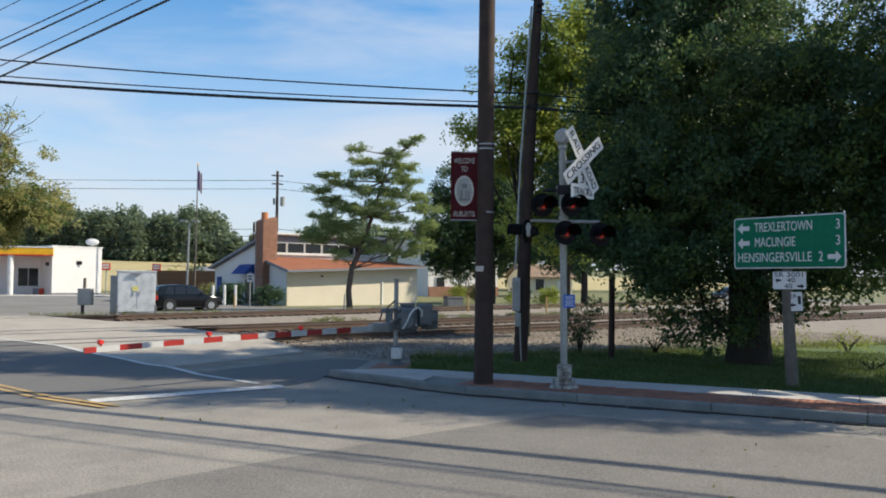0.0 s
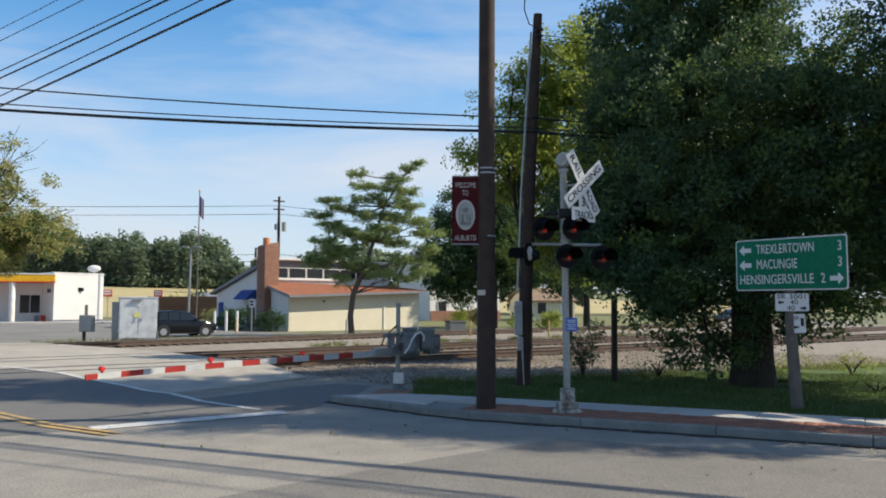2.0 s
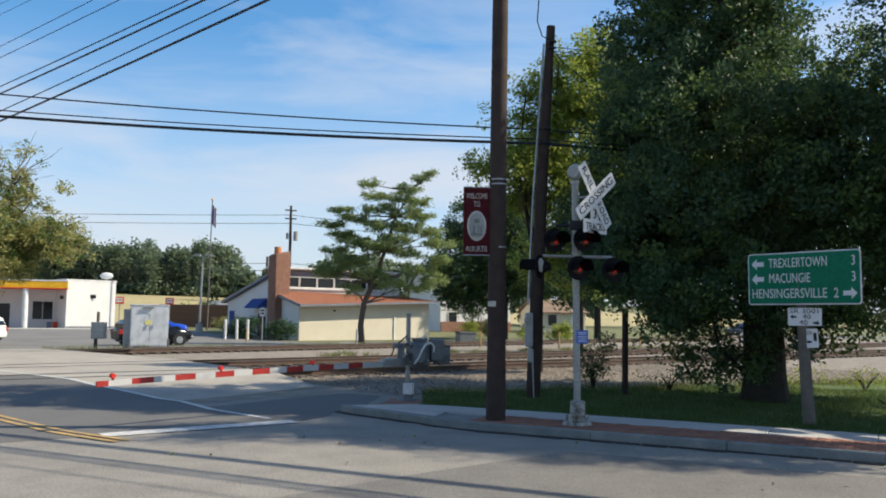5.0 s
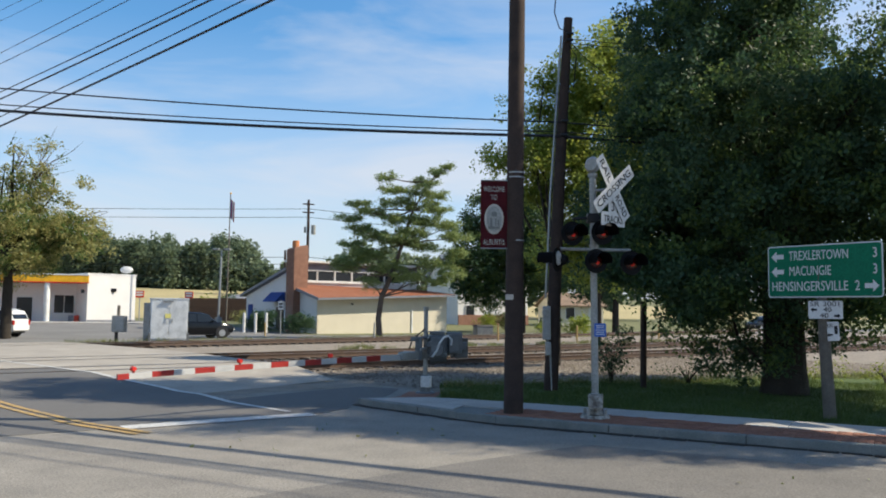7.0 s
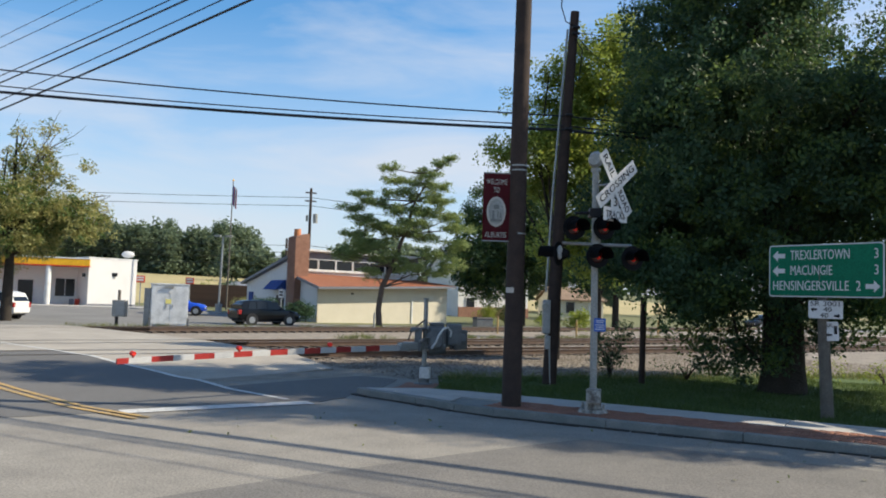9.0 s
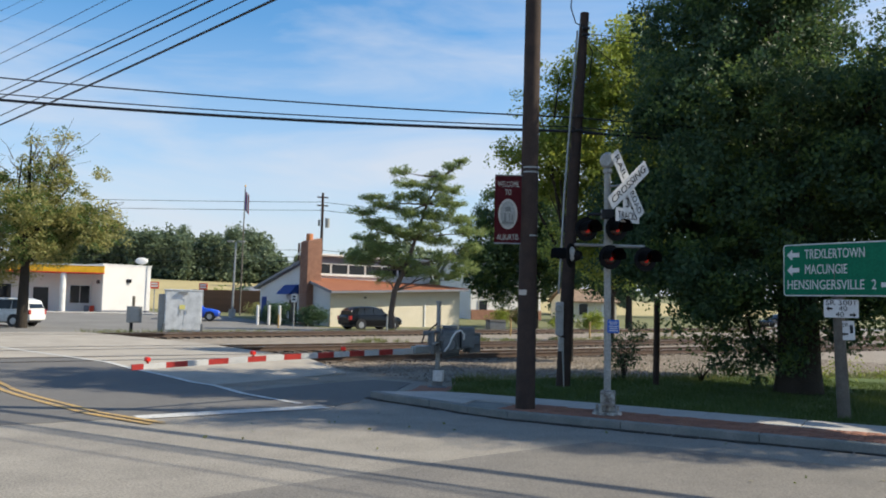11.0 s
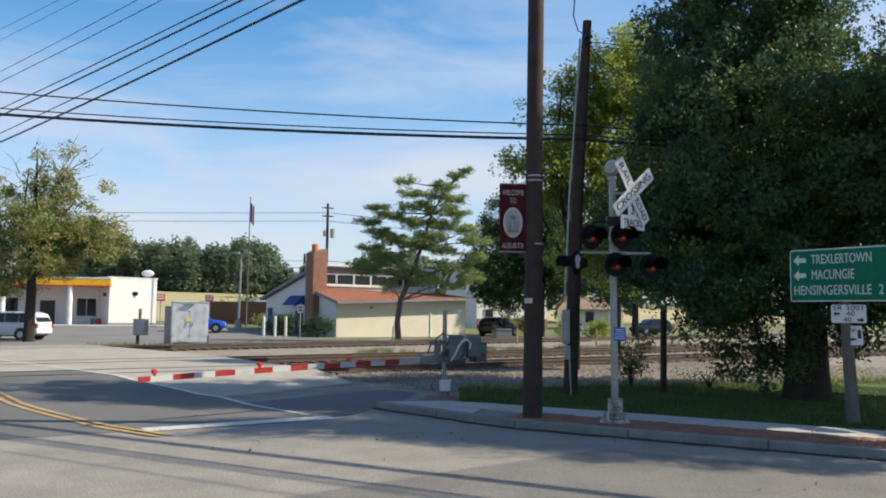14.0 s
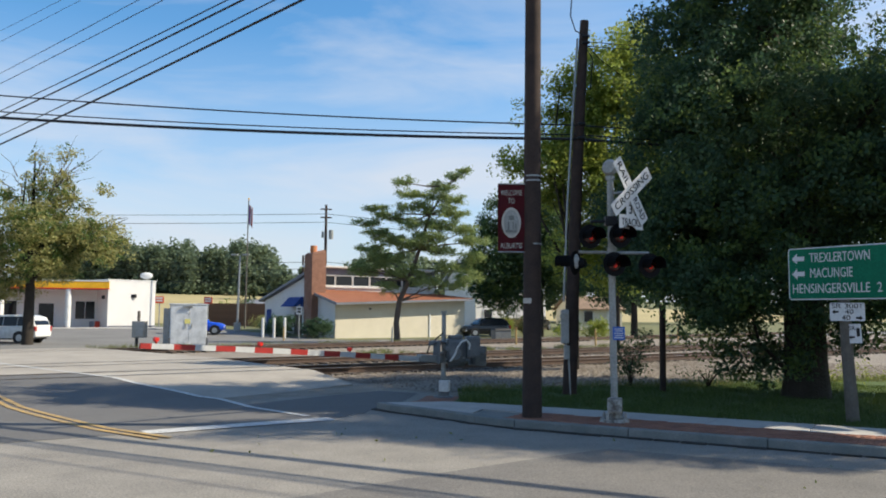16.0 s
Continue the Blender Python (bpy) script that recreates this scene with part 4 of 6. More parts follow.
GATE_M = pose(0.02, 18.33, 0.03, 0, 0, 0)
ARM_Z = 0.86
ARM = {}


def crossing_gate():
    g = thing("crossing_gate", GATE_M, "grey crossing gate machine with a lowered striped arm", "crossing gate")
    d = Vector((-0.70, -0.714, 0))              # along the arm
    ang = math.degrees(math.atan2(d.y, d.x))
    mt = Matrix.Rotation(radians(ang), 4, "Z")   # local x along the arm
    bm = bmesh.new()
    cyl(bm, (0, 0, 0.05), (0, 0, 1.86), 0.05, n=18)
    cyl(bm, (0, 0, 1.86), (0, 0, 1.9), 0.065, n=18)
    part("mast", bm, M["silver"], g, smooth=True)
    bm = bmesh.new()
    box(bm, (0.02, -0.06, 0.28), (0.22, 0.2, 0.24), -10, 0.02)
    part("junction_box", bm, M["trim"], g, "white painted junction box")
    bm = bmesh.new()
    cyl(bm, (0, 0, 0), (0, 0, 0.06), 0.24, 0.2, 16)
    cyl(bm, (0, 0, 0.06), (0, 0, 0.42), 0.12, 0.09, 14)
    part("foot", bm, M["cast"], g)
    bm = bmesh.new()
    box(bm, (0.25, -0.02, 1.04), (0.42, 0.4, 0.5), 12, 0.07)
    box(bm, (0.25, -0.23, 1.08), (0.3, 0.06, 0.34), 12, 0.03)
    cyl(bm, (0.08, 0.0, 0.8), (0.44, 0.0, 0.86), 0.15, n=16)
    box(bm, (0.25, 0.0, 1.33), (0.3, 0.26, 0.08), 12, 0.03)
    hs = part("housing", bm, M["cast"], g, "grey cast gate machine housing", smooth=True)
    bm = bmesh.new()
    cyl(bm, (0.27, -0.2, 0.98), (0.25, -0.34, 0.98), 0.13, n=18)
    cyl(bm, (0.1, -0.16, 1.1), (0.08, -0.3, 1.1), 0.06, n=12)
    part("shaft_cover", bm, M["cast"], hs)
    bm = bmesh.new()
    tube(bm, [(0.14, -0.34, 0.82), (0.24, -0.36, 0.96), (0.3, -0.37, 1.12), (0.38, -0.38, 1.24), (0.48, -0.37, 1.28), (0.56, -0.34, 1.2), (0.55, -0.3, 1.08)], 0.022, 8)
    part("hose", bm, M["trim"], hs, "pale flexible cable hose")
    bm = bmesh.new()
    box(bm, (-0.15, -0.08, 1.05), (0.16, 0.24, 0.34), 0, 0.02)
    box(bm, (-0.2, -0.14, 1.2), (0.26, 0.12, 0.1), 0, 0.02)
    box(bm, (-0.12, -0.2, 1.0), (0.07, 0.06, 0.5), 0, 0.015)
    tube(bm, [(-0.3, -0.1, 1.22), (0.2, -0.12, 1.24)], 0.03)
    part("clamp", bm, M["cast"], g)
    for x, y, z in ((0.05, -0.24, 1.24), (0.43, -0.3, 1.24), (0.05, -0.24, 0.86), (0.43, -0.3, 0.9)):
        cyl(bm := bmesh.new(), (x, y + 0.02, z), (x + 0.005, y - 0.03, z), 0.022, n=8)
        part("bolt", bm, M["silver"], hs)
    box(bm := bmesh.new(), (0.62, -0.02, 1.12), (0.3, 0.34, 0.46), 10, 0.02)
    box(bm, (0.62, -0.21, 1.12), (0.24, 0.04, 0.38), 10, 0.012)
    bx = part("relay_case", bm, M["cast"], g, "dark grey relay case")
    box(bm := bmesh.new(), (0.82, -0.04, 1.06), (0.12, 0.2, 0.16), 10, 0.015)
    part("vent_hood", bm, M["cast"], bx)
    for z in (0.78, 1.36):
        tube(bm := bmesh.new(), [(-0.1, -0.075, z), (0.1, -0.075, z), (0.1, 0.075, z), (-0.1, 0.075, z), (-0.1, -0.075, z)], 0.014, 6)
        part("strap", bm, M["silver"], g, "bright mast strap")
    tube(bm := bmesh.new(), [(-0.36, -0.2, 0.98), (-0.3, -0.18, 1.16), (-0.16, -0.14, 1.3), (-0.02, -0.1, 1.42)], 0.016, 6)
    part("conduit", bm, M["cable"], g)
    box(bm := bmesh.new(), (-0.34, -0.1, 0.9), (0.3, 0.16, 0.07), 0, 0.012)
    part("arm_bracket", bm, M["silver"], g, "pale arm bracket")
    # the arm, with its counterweight
    bm = bmesh.new()
    tube(bm, [(-0.95, 0.0, 0.03), (0.35, 0, 0.02)], 0.05, 8)
    box(bm, (0.25, 0, 0.02), (0.7, 0.14, 0.16), bevel=0.02)
    tube(bm, [(0.1, 0.1, 0.14), (-0.45, 0.1, 0.26)], 0.03, 8)
    arm = part("arm", bm, M["silver"], g, "striped gate arm with red lamps")
    ARM["ob"], ARM["m"] = arm, Matrix.Translation((-0.12, -0.10, ARM_Z - 0.03)) @ mt
    bm = bmesh.new()
    box(bm, (-0.98, 0.32, 0.16), (0.36, 0.1, 0.44), bevel=0.02)
    box(bm, (-0.98, 0.2, 0.16), (0.36, 0.1, 0.44), bevel=0.02)
    box(bm, (-0.98, -0.2, 0.14), (0.3, 0.1, 0.34), bevel=0.02)
    tube(bm, [(-0.1, 0.26, 0.1), (-1.2, 0.26, 0.16)], 0.035, 8)
    tube(bm, [(-0.1, -0.2, 0.06), (-1.1, -0.2, 0.12)], 0.03, 8)
    part("counterweight", bm, M["cast"], arm, "stacked iron counterweights")
    ends = [0.38] + [1.18 + 0.387 * i for i in range(15)] + [6.79]
    L = ends[-1]
    sag = lambda x: -0.002 - 0.0024 * x * x
    for i, (x0, x1) in enumerate(zip(ends, ends[1:])):
        bm = bmesh.new()
        t = lambda x: 0.058 - 0.014 * x / L
        hull8(bm, [(x0, -0.02, sag(x0) - t(x0)), (x1, -0.02, sag(x1) - t(x1)), (x1, 0.02, sag(x1) - t(x1)), (x0, 0.02, sag(x0) - t(x0))],
              [(x0, -0.02, sag(x0) + t(x0)), (x1, -0.02, sag(x1) + t(x1)), (x1, 0.02, sag(x1) + t(x1)), (x0, 0.02, sag(x0) + t(x0))])
        part("stripe", bm, M["arm_white"] if i % 2 == 0 else M["red"], arm)
    for x in (6.52, 4.54, 2.48):
        z = sag(x) + 0.045
        bm = bmesh.new()
        cyl(bm, (x, -0.035, z + 0.065), (x, 0.035, z + 0.065), 0.035, n=14)
        lp = part("arm_lamp", bm, M["lamp"], arm, "small glowing red lamp")
        bm = bmesh.new()
        cyl(bm, (x, 0, z - 0.01), (x, 0, z + 0.03), 0.02, n=10)
        cyl(bm, (x, -0.045, z + 0.065), (x, -0.036, z + 0.065), 0.043, n=14)
        part("lamp_mount", bm, M["red"], lp)


crossing_gate()


# ------------------------------------------------------------------ road signs
def arrow(bm, x, y, s, left, m):
    k = -1 if left else 1
    pts = [(k * 0.5, 0), (k * 0.08, 0.42), (k * 0.08, 0.17), (-k * 0.5, 0.17), (-k * 0.5, -0.17), (k * 0.08, -0.17), (k * 0.08, -0.42)]
    if left:
        pts.reverse()
    pts.reverse()
    prism(bm, [(x + a * s, y + b * s) for a, b in reversed(pts)], 0, 0.003, m)


def guide_sign():
    gs = thing("guide_sign", pose(6.72, 14.02, 0.1), "green road direction sign with white lettering on a post", "road sign")
    bm = bmesh.new()
    tube(bm, [(0.12, 0.04, 0), (0.06, 0.04, 1.2), (0.02, 0.04, 2.5)], [0.105, 0.095, 0.085], 12)
    part("post", bm, M["post_wood"], gs, "weathered grey wooden post", smooth=True)
    hd = 143.5 + 90                       # the panel's face
    m = Matrix.Translation((0.0, -0.06, 2.49)) @ face(hd)
    W, H = 2.0, 0.905
    bm = bmesh.new()
    plate(bm, W, H, 0.008, 0.05, m)
    pn = part("panel", bm, M["white"], gs, "white sign border")
    bm = bmesh.new()
    plate(bm, W - 0.04, H - 0.04, 0.004, 0.04, m @ Matrix.Translation((0, 0, 0.005)))
    part("green_face", bm, M["green"], pn, "green reflective sign face")

    def at(s):
        return (s * 14.8 / (s * 14.8 + (1 - s) * 13.2) - 0.5) * W

    rows = ((0.265, (("TREXLERTOWN", 0.185, 0.70), ("3", 0.915, 0.95))), (0.0, (("MACUNGIE", 0.185, 0.545), ("3", 0.915, 0.95))),
            (-0.265, (("HENSINGERSVILLE", 0.035, 0.69), ("2", 0.755, 0.795))))
    for y, words in rows:
        for body, a, b in words:
            text_part("lettering", body, 0.232, M["white"], pn, m @ Matrix.Translation(((at(a) + at(b)) / 2, y, 0.008)), width=at(b) - at(a))
    for x, y, left in ((0.085, 0.265, True), (0.085, 0.0, True), (0.90, -0.265, False)):
        bm = bmesh.new()
        arrow(bm, at(x), y, 0.23, left, m @ Matrix.Translation((0, 0, 0.006)))
        part("arrow", bm, M["white"], pn)
    # route marker
    m2 = Matrix.Translation((0.02, -0.09, 1.83)) @ face(hd - 24)
    bm = bmesh.new()
    plate(bm, 0.53, 0.3, 0.005, 0.02, m2)
    p = part("route_plate", bm, M["white"], gs, "white route plate with black lettering")
    text_part("lettering", "SR 3001", 0.115, M["black"], p, m2 @ Matrix.Translation((0, 0.095, 0.003)), width=0.45)
    text_part("lettering", "40", 0.115, M["black"], p, m2 @ Matrix.Translation((0.03, 0.0, 0.003)), width=0.13)
    text_part("lettering", "40", 0.115, M["black"], p, m2 @ Matrix.Translation((-0.02, -0.1, 0.003)), width=0.13)
    for x, y, left in ((-0.18, 0.0, True), (0.18, -0.1, False)):
        bm = bmesh.new()
        arrow(bm, x, y, 0.1, left, m2 @ Matrix.Translation((0, 0, 0.002)))
        part("arrow", bm, M["black"], p)
    m3 = Matrix.Translation((0.13, -0.08, 1.47)) @ face(hd - 30) @ Matrix.Rotation(radians(3), 4, "Z")
    bm = bmesh.new()
    plate(bm, 0.215, 0.32, 0.005, 0.015, m3)
    p = part("route_plate", bm, M["white"], gs, "small white route plate with black lettering")
    text_part("lettering", "SR", 0.1, M["black"], p, m3 @ Matrix.Translation((-0.03, 0.09, 0.003)), width=0.1)
    bm = bmesh.new()
    arrow(bm, -0.04, -0.06, 0.09, True, m3 @ Matrix.Translation((0, 0, 0.002)))
    box(bm, (0.06, 0.02, 0.002), (0.05, 0.14, 0.002), m=m3)
    part("arrow", bm, M["black"], p)


guide_sign()


# ------------------------------------------------------------------ buildings beyond the railway
def frame_at(c, ang):
    """A pose with x along a front that runs ang degrees from +x, y to the back."""
    return Matrix.Translation(c) @ Matrix.Rotation(radians(ang), 4, "Z")


def window(parent, c, w, h, label="", n=1, out=-1):
    """A framed window on a front at y = c[1], looking to -y."""
    x, y, z = c
    bm = bmesh.new()
    t = 0.05
    for dx, dz, a, b in ((0, h / 2, w + t, t), (0, -h / 2, w + t, t), (-w / 2, 0, t, h), (w / 2, 0, t, h)):
        box(bm, (x + dx, y + out * 0.03, z + dz), (a, 0.1, b))
    for i in range(1, n):
        box(bm, (x - w / 2 + w * i / n, y + out * 0.03, z), (0.05, 0.09, h))
    fr = part("window", bm, M["trim"], parent, label)
    for i in range(n):
        bm = bmesh.new()
        box(bm, (x - w / 2 + w * (i + 0.5) / n, y + out * 0.012, z), (w / n - 0.05, 0.02, h - 0.04))
        part("pane", bm, M["glass"], fr)


def club_house():
    o = frame_at((-8.6, 66.8, -0.25), 36)
    h = thing("low_house", o, "low cream block house with a red shingle roof", "house")
    L, D1, D2 = 13.0, 4.7, 13.6
    # front wing
    bm = bmesh.new()
    hull8(bm, [(0, 0, 0), (L, 0, 0), (L, D1, 0), (0, D1, 0)], [(0, 0, 2.95), (L, 0, 3.45), (L, D1, 3.9), (0, D1, 3.95)])
    part("front_wall", bm, M["wall_cream"], h, "cream painted block wall")
    bm = bmesh.new()
    hull8(bm, [(-0.02, 0.06, 0), (0, 0.06, 0), (0, D1, 0), (-0.02, D1, 0)], [(-0.02, 0.06, 2.95), (0, 0.06, 2.95), (0, D1, 3.93), (-0.02, D1, 3.93)])
    part("end_wall", bm, M["wall_white"], h, "white painted end wall")
    # shed roof with rows of shingles
    nrow = 14
    for i in range(nrow):
        a, b = i / nrow, (i + 1) / nrow + 0.012
        z = lambda x, t: (2.98 + 0.5 * x / L) * (1 - t) + t * (4.2 - 0.02 * x)
        y = lambda t: -0.78 + (D1 + 0.83) * t
        bm = bmesh.new()
        x0, x1 = -0.35, L + 0.35
        hull8(bm, [(x0, y(a), z(x0, a) + 0.03), (x1, y(a), z(x1, a) + 0.03), (x1, y(b), z(x1, b)), (x0, y(b), z(x0, b))],
              [(x0, y(a), z(x0, a) + 0.075), (x1, y(a), z(x1, a) + 0.075), (x1, y(b), z(x1, b) + 0.04), (x0, y(b), z(x0, b) + 0.04)])
        part("shingle_course", bm, M["shingle"], h)
    bm = bmesh.new()
    hull8(bm, [(-0.37, -0.83, 2.82), (L + 0.37, -0.83, 3.35), (L + 0.37, -0.76, 3.35), (-0.37, -0.76, 2.82)], [(-0.37, -0.83, 3.0), (L + 0.37, -0.83, 3.53), (L + 0.37, -0.76, 3.53), (-0.37, -0.76, 3.0)])
    part("eave_board", bm, M["fascia"], h)
    bm = bmesh.new()
    hull8(bm, [(-0.4, -0.8, 2.8), (-0.33, -0.8, 2.8), (-0.33, D1, 4.0), (-0.4, D1, 4.0)], [(-0.4, -0.8, 3.02), (-0.33, -0.8, 3.02), (-0.33, D1, 4.22), (-0.4, D1, 4.22)])
    part("rake_board", bm, M["fascia"], h)
    # main block with a clerestory
    bm = bmesh.new()
    hull8(bm, [(0, D1, 0), (L, D1, 0), (L, D1 + 0.3, 0), (0, D1 + 0.3, 0)], [(0, D1, 6.1), (L, D1, 6.1), (L, D1 + 0.3, 6.1), (0, D1 + 0.3, 6.1)])
    part("clerestory_wall", bm, M["trim"], h, "white clerestory wall")
    hull8(bm := bmesh.new(), [(0.02, D1 + 0.3, 0), (L, D1 + 0.3, 0), (L, D2, 0), (0.02, D2, 0)], [(0.02, D1 + 0.3, 5.35), (L, D1 + 0.3, 5.35), (L, D2, 3.3), (0.02, D2, 3.3)])
    part("main_wall", bm, M["wall_white"], h, "white painted gable wall")
    hull8(bm := bmesh.new(), [(-0.4, D1 + 0.25, 5.4), (L + 0.3, D1 + 0.25, 5.4), (L + 0.3, D2 + 0.6, 3.2), (-0.4, D2 + 0.6, 3.2)],
          [(-0.4, D1 + 0.25, 5.62), (L + 0.3, D1 + 0.25, 5.62), (L + 0.3, D2 + 0.6, 3.42), (-0.4, D2 + 0.6, 3.42)])
    part("back_roof", bm, M["fascia"], h, "grey sloping back roof")
    box(bm := bmesh.new(), (L / 2, D1 + 0.2, 6.16), (L + 0.5, 1.4, 0.16), bevel=0.01)
    part("top_roof", bm, M["trim"], h, "white flat roof edge")
    box(bm := bmesh.new(), (L / 2, D1 - 0.03, 5.72), (L, 0.05, 0.55))
    part("shade_board", bm, M["fascia"], h, "dark board below the roof")
    for i in range(6):
        window(h, (1.6 + i * 1.72, D1 - 0.03, 4.98), 1.62, 0.86)
    box(bm := bmesh.new(), (L / 2, D1 - 0.1, 4.46), (L, 0.12, 0.16))
    part("sill", bm, M["trim"], h)
    # wide recess in the front wall
    box(bm := bmesh.new(), (3.2, -0.02, 2.55), (0.2, 0.1, 0.14), bevel=0.01)
    part("wall_lamp", bm, M["dark"], h)
    box(bm := bmesh.new(), (9.2, -0.04, 1.1), (0.14, 0.08, 2.1), bevel=0.01)
    part("downpipe", bm, M["trim"], h)
    # entrance on the end wall
    hull8(bm := bmesh.new(), [(-0.05, 5.6, 2.72), (-1.0, 5.6, 2.72), (-1.0, 8.1, 2.72), (-0.05, 8.1, 2.72)], [(-0.05, 5.6, 3.55), (-0.25, 5.6, 3.5), (-0.25, 8.1, 3.5), (-0.05, 8.1, 3.55)])
    part("awning", bm, M["awning"], h, "blue canvas awning")
    box(bm := bmesh.new(), (-0.03, 6.6, 1.15), (0.1, 1.3, 2.2))
    part("door", bm, M["dark"], h, "dark entrance door")
    box(bm := bmesh.new(), (-0.03, 12.6, 1.3), (0.08, 0.9, 2.4))
    part("shutter", bm, M["awning"], h)
    # chimney, course by course
    ch = thing("brick_chimney", o, "brown brick chimney with a terracotta flue", "chimney")
    rg = random.Random(4)
    for i in range(47):
        box(bm := bmesh.new(), (0.02 + rg.uniform(-0.006, 0.006), D1 - 1.05, 0.075 + i * 0.15), (1.3, 1.4, 0.138), bevel=0.01)
        part("brick_course", bm, M["chim"], ch)
    hull8(bm := bmesh.new(), [(-0.62, D1 - 1.74, 7.06), (0.66, D1 - 1.74, 7.06), (0.66, D1 - 0.36, 7.06), (-0.62, D1 - 0.36, 7.06)],
          [(-0.45, D1 - 1.6, 7.2), (0.62, D1 - 1.7, 7.45), (0.62, D1 - 0.4, 7.45), (-0.45, D1 - 0.5, 7.2)])
    part("cap", bm, M["chim"], ch, "sloping mortar cap")
    tube(bm := bmesh.new(), [(-0.15, D1 - 1.05, 7.1), (-0.15, D1 - 1.05, 7.8)], [0.3, 0.28], 12)
    part("flue", bm, M["terracotta"], ch, "orange terracotta flue")


def fuel_shop():
    o = frame_at((-31.4, 78.2, 0.25), 17)
    s = thing("fuel_shop", o, "white fuel station shop with a yellow canopy", "shop")
    plan = [(0, 0), (4.12, 2.2), (-0.2, 11.0), (-4.4, 9.0)]
    prism(bm := bmesh.new(), plan, 0, 4.62)
    part("side_block", bm, M["wall_white"], s, "white painted block")
    prism(bm := bmesh.new(), [(-0.05, -0.06), (4.2, 2.2), (-0.2, 11.1), (-4.5, 9.0)], 4.62, 4.76)
    part("coping", bm, M["trim"], s)
    prism(bm := bmesh.new(), [(0.0, -0.03), (4.15, 2.18), (4.12, 2.22), (0, 0.02)], 0, 0.4)
    part("plinth", bm, M["fascia"], s)
    box(bm := bmesh.new(), (-7.0, 6.2, 1.9), (14.0, 7.6, 3.8))
    fw = part("front_block", bm, M["wall_white"], s, "white shop front")
    box(bm := bmesh.new(), (-7.0, 1.2, 4.15), (14.2, 3.2, 0.7), bevel=0.02)
    cn = part("canopy", bm, M["sun_yellow"], s, "yellow canopy fascia with a red band")
    box(bm := bmesh.new(), (-7.0, 1.2, 3.84), (14.24, 3.24, 0.1))
    part("red_band", bm, M["sun_red"], cn)
    box(bm := bmesh.new(), (-7.0, 1.2, 4.56), (14.26, 3.26, 0.12))
    part("white_band", bm, M["trim"], cn)
    window(s, (-2.2, 2.38, 1.85), 1.75, 1.7, n=2)
    window(s, (-9.4, 2.38, 1.75), 2.6, 1.9, n=2)
    box(bm := bmesh.new(), (-5.6, 2.36, 1.25), (1.3, 0.06, 2.4))
    part("shop_door", bm, M["glass"], s, "dark glazed shop door")
    for x in (-3.4, -9.0):
        cyl(bm := bmesh.new(), (x, -0.1, 0.0), (x, -0.1, 3.8), 0.26, n=20)
        part("pillar", bm, M["trim"], s, "white round pillar", smooth=True)
    ball(bm := bmesh.new(), (3.2, 3.0, 5.25), (0.6, 0.2, 0.34))
    part("dish", bm, M["white"], s, "white satellite dish", smooth=True)
    cyl(bm := bmesh.new(), (3.2, 3.1, 4.6), (3.2, 3.05, 5.2), 0.06)
    part("dish_post", bm, M["steel"], s)
    box(bm := bmesh.new(), (2.2, 1.1, 3.2), (0.5, 0.14, 0.35), bevel=0.03)
    part("wall_light", bm, M["dark"], s)
    box(bm := bmesh.new(), (-0.4, -0.1, 3.05), (0.3, 0.2, 0.35), bevel=0.03)
    part("wall_light", bm, M["dark"], s)
    for i in range(3):
        box(bm := bmesh.new(), (-1.5 + i * 0.5, 1.6, 0.4), (0.4, 0.4, 0.8), bevel=0.03)
        part("stacked_goods", bm, M["fascia"] if i != 1 else M["sun_red"], s)
    box(bm := bmesh.new(), (-3.0, -3.0, 0.1), (20.0, 4.6, 0.3), bevel=0.03)
    part("forecourt_kerb", bm, M["concrete"], s, "raised concrete walk")


def plain_house(c, ang, w, d, hh, roof, wall, rmat, label, door=True):
    o = frame_at(c, ang)
    h = thing("house", o, label, "house")
    prism(bm := bmesh.new(), [(0, 0), (w, 0), (w, d), (0, d)], 0, hh)
    part("wall", bm, wall, h)
    # gable roof, ridge along x
    for sgn in (0, 1):
        y0, y1 = (-0.4, d / 2) if not sgn else (d + 0.4, d / 2)
        hull8(bm := bmesh.new(), [(-0.4, y0, hh - 0.15), (w + 0.4, y0, hh - 0.15), (w + 0.4, y1, hh + roof), (-0.4, y1, hh + roof)],
              [(-0.4, y0, hh), (w + 0.4, y0, hh), (w + 0.4, y1, hh + roof + 0.15), (-0.4, y1, hh + roof + 0.15)])
        part("roof_slope", bm, rmat, h)
    for x in (0.06, w - 0.06):
        bm = bmesh.new()
        vs = [bm.verts.new((x + k, y, z)) for k in (-0.05, 0.05) for y, z in ((0, hh), (d, hh), (d / 2, hh + roof))]
        bm.faces.new(vs[:3]), bm.faces.new(vs[3:])
        for i in range(3):
            bm.faces.new((vs[i], vs[(i + 1) % 3], vs[3 + (i + 1) % 3], vs[3 + i]))
        part("gable", bm, wall, h)
    n = max(2, int(w / 2.8))
    for i in range(n):
        if i == n // 2 and door:
            box(bm := bmesh.new(), (w * (i + 0.5) / n, -0.03, 1.05), (1.0, 0.08, 2.1))
            part("door", bm, M["trim"], h)
        else:
            window(h, (w * (i + 0.5) / n, -0.02, 1.5), 1.1, 1.3)
        if hh > 4.5:
            window(h, (w * (i + 0.5) / n, -0.02, 4.1), 1.1, 1.3)
    return h


club_house()
fuel_shop()
white_house = plain_house((3.6, 92.0, 0.3), 25, 9, 8, 5.2, 2.6, M["wall_white"], M["car_silver"], "white two storey house with a pale grey roof")
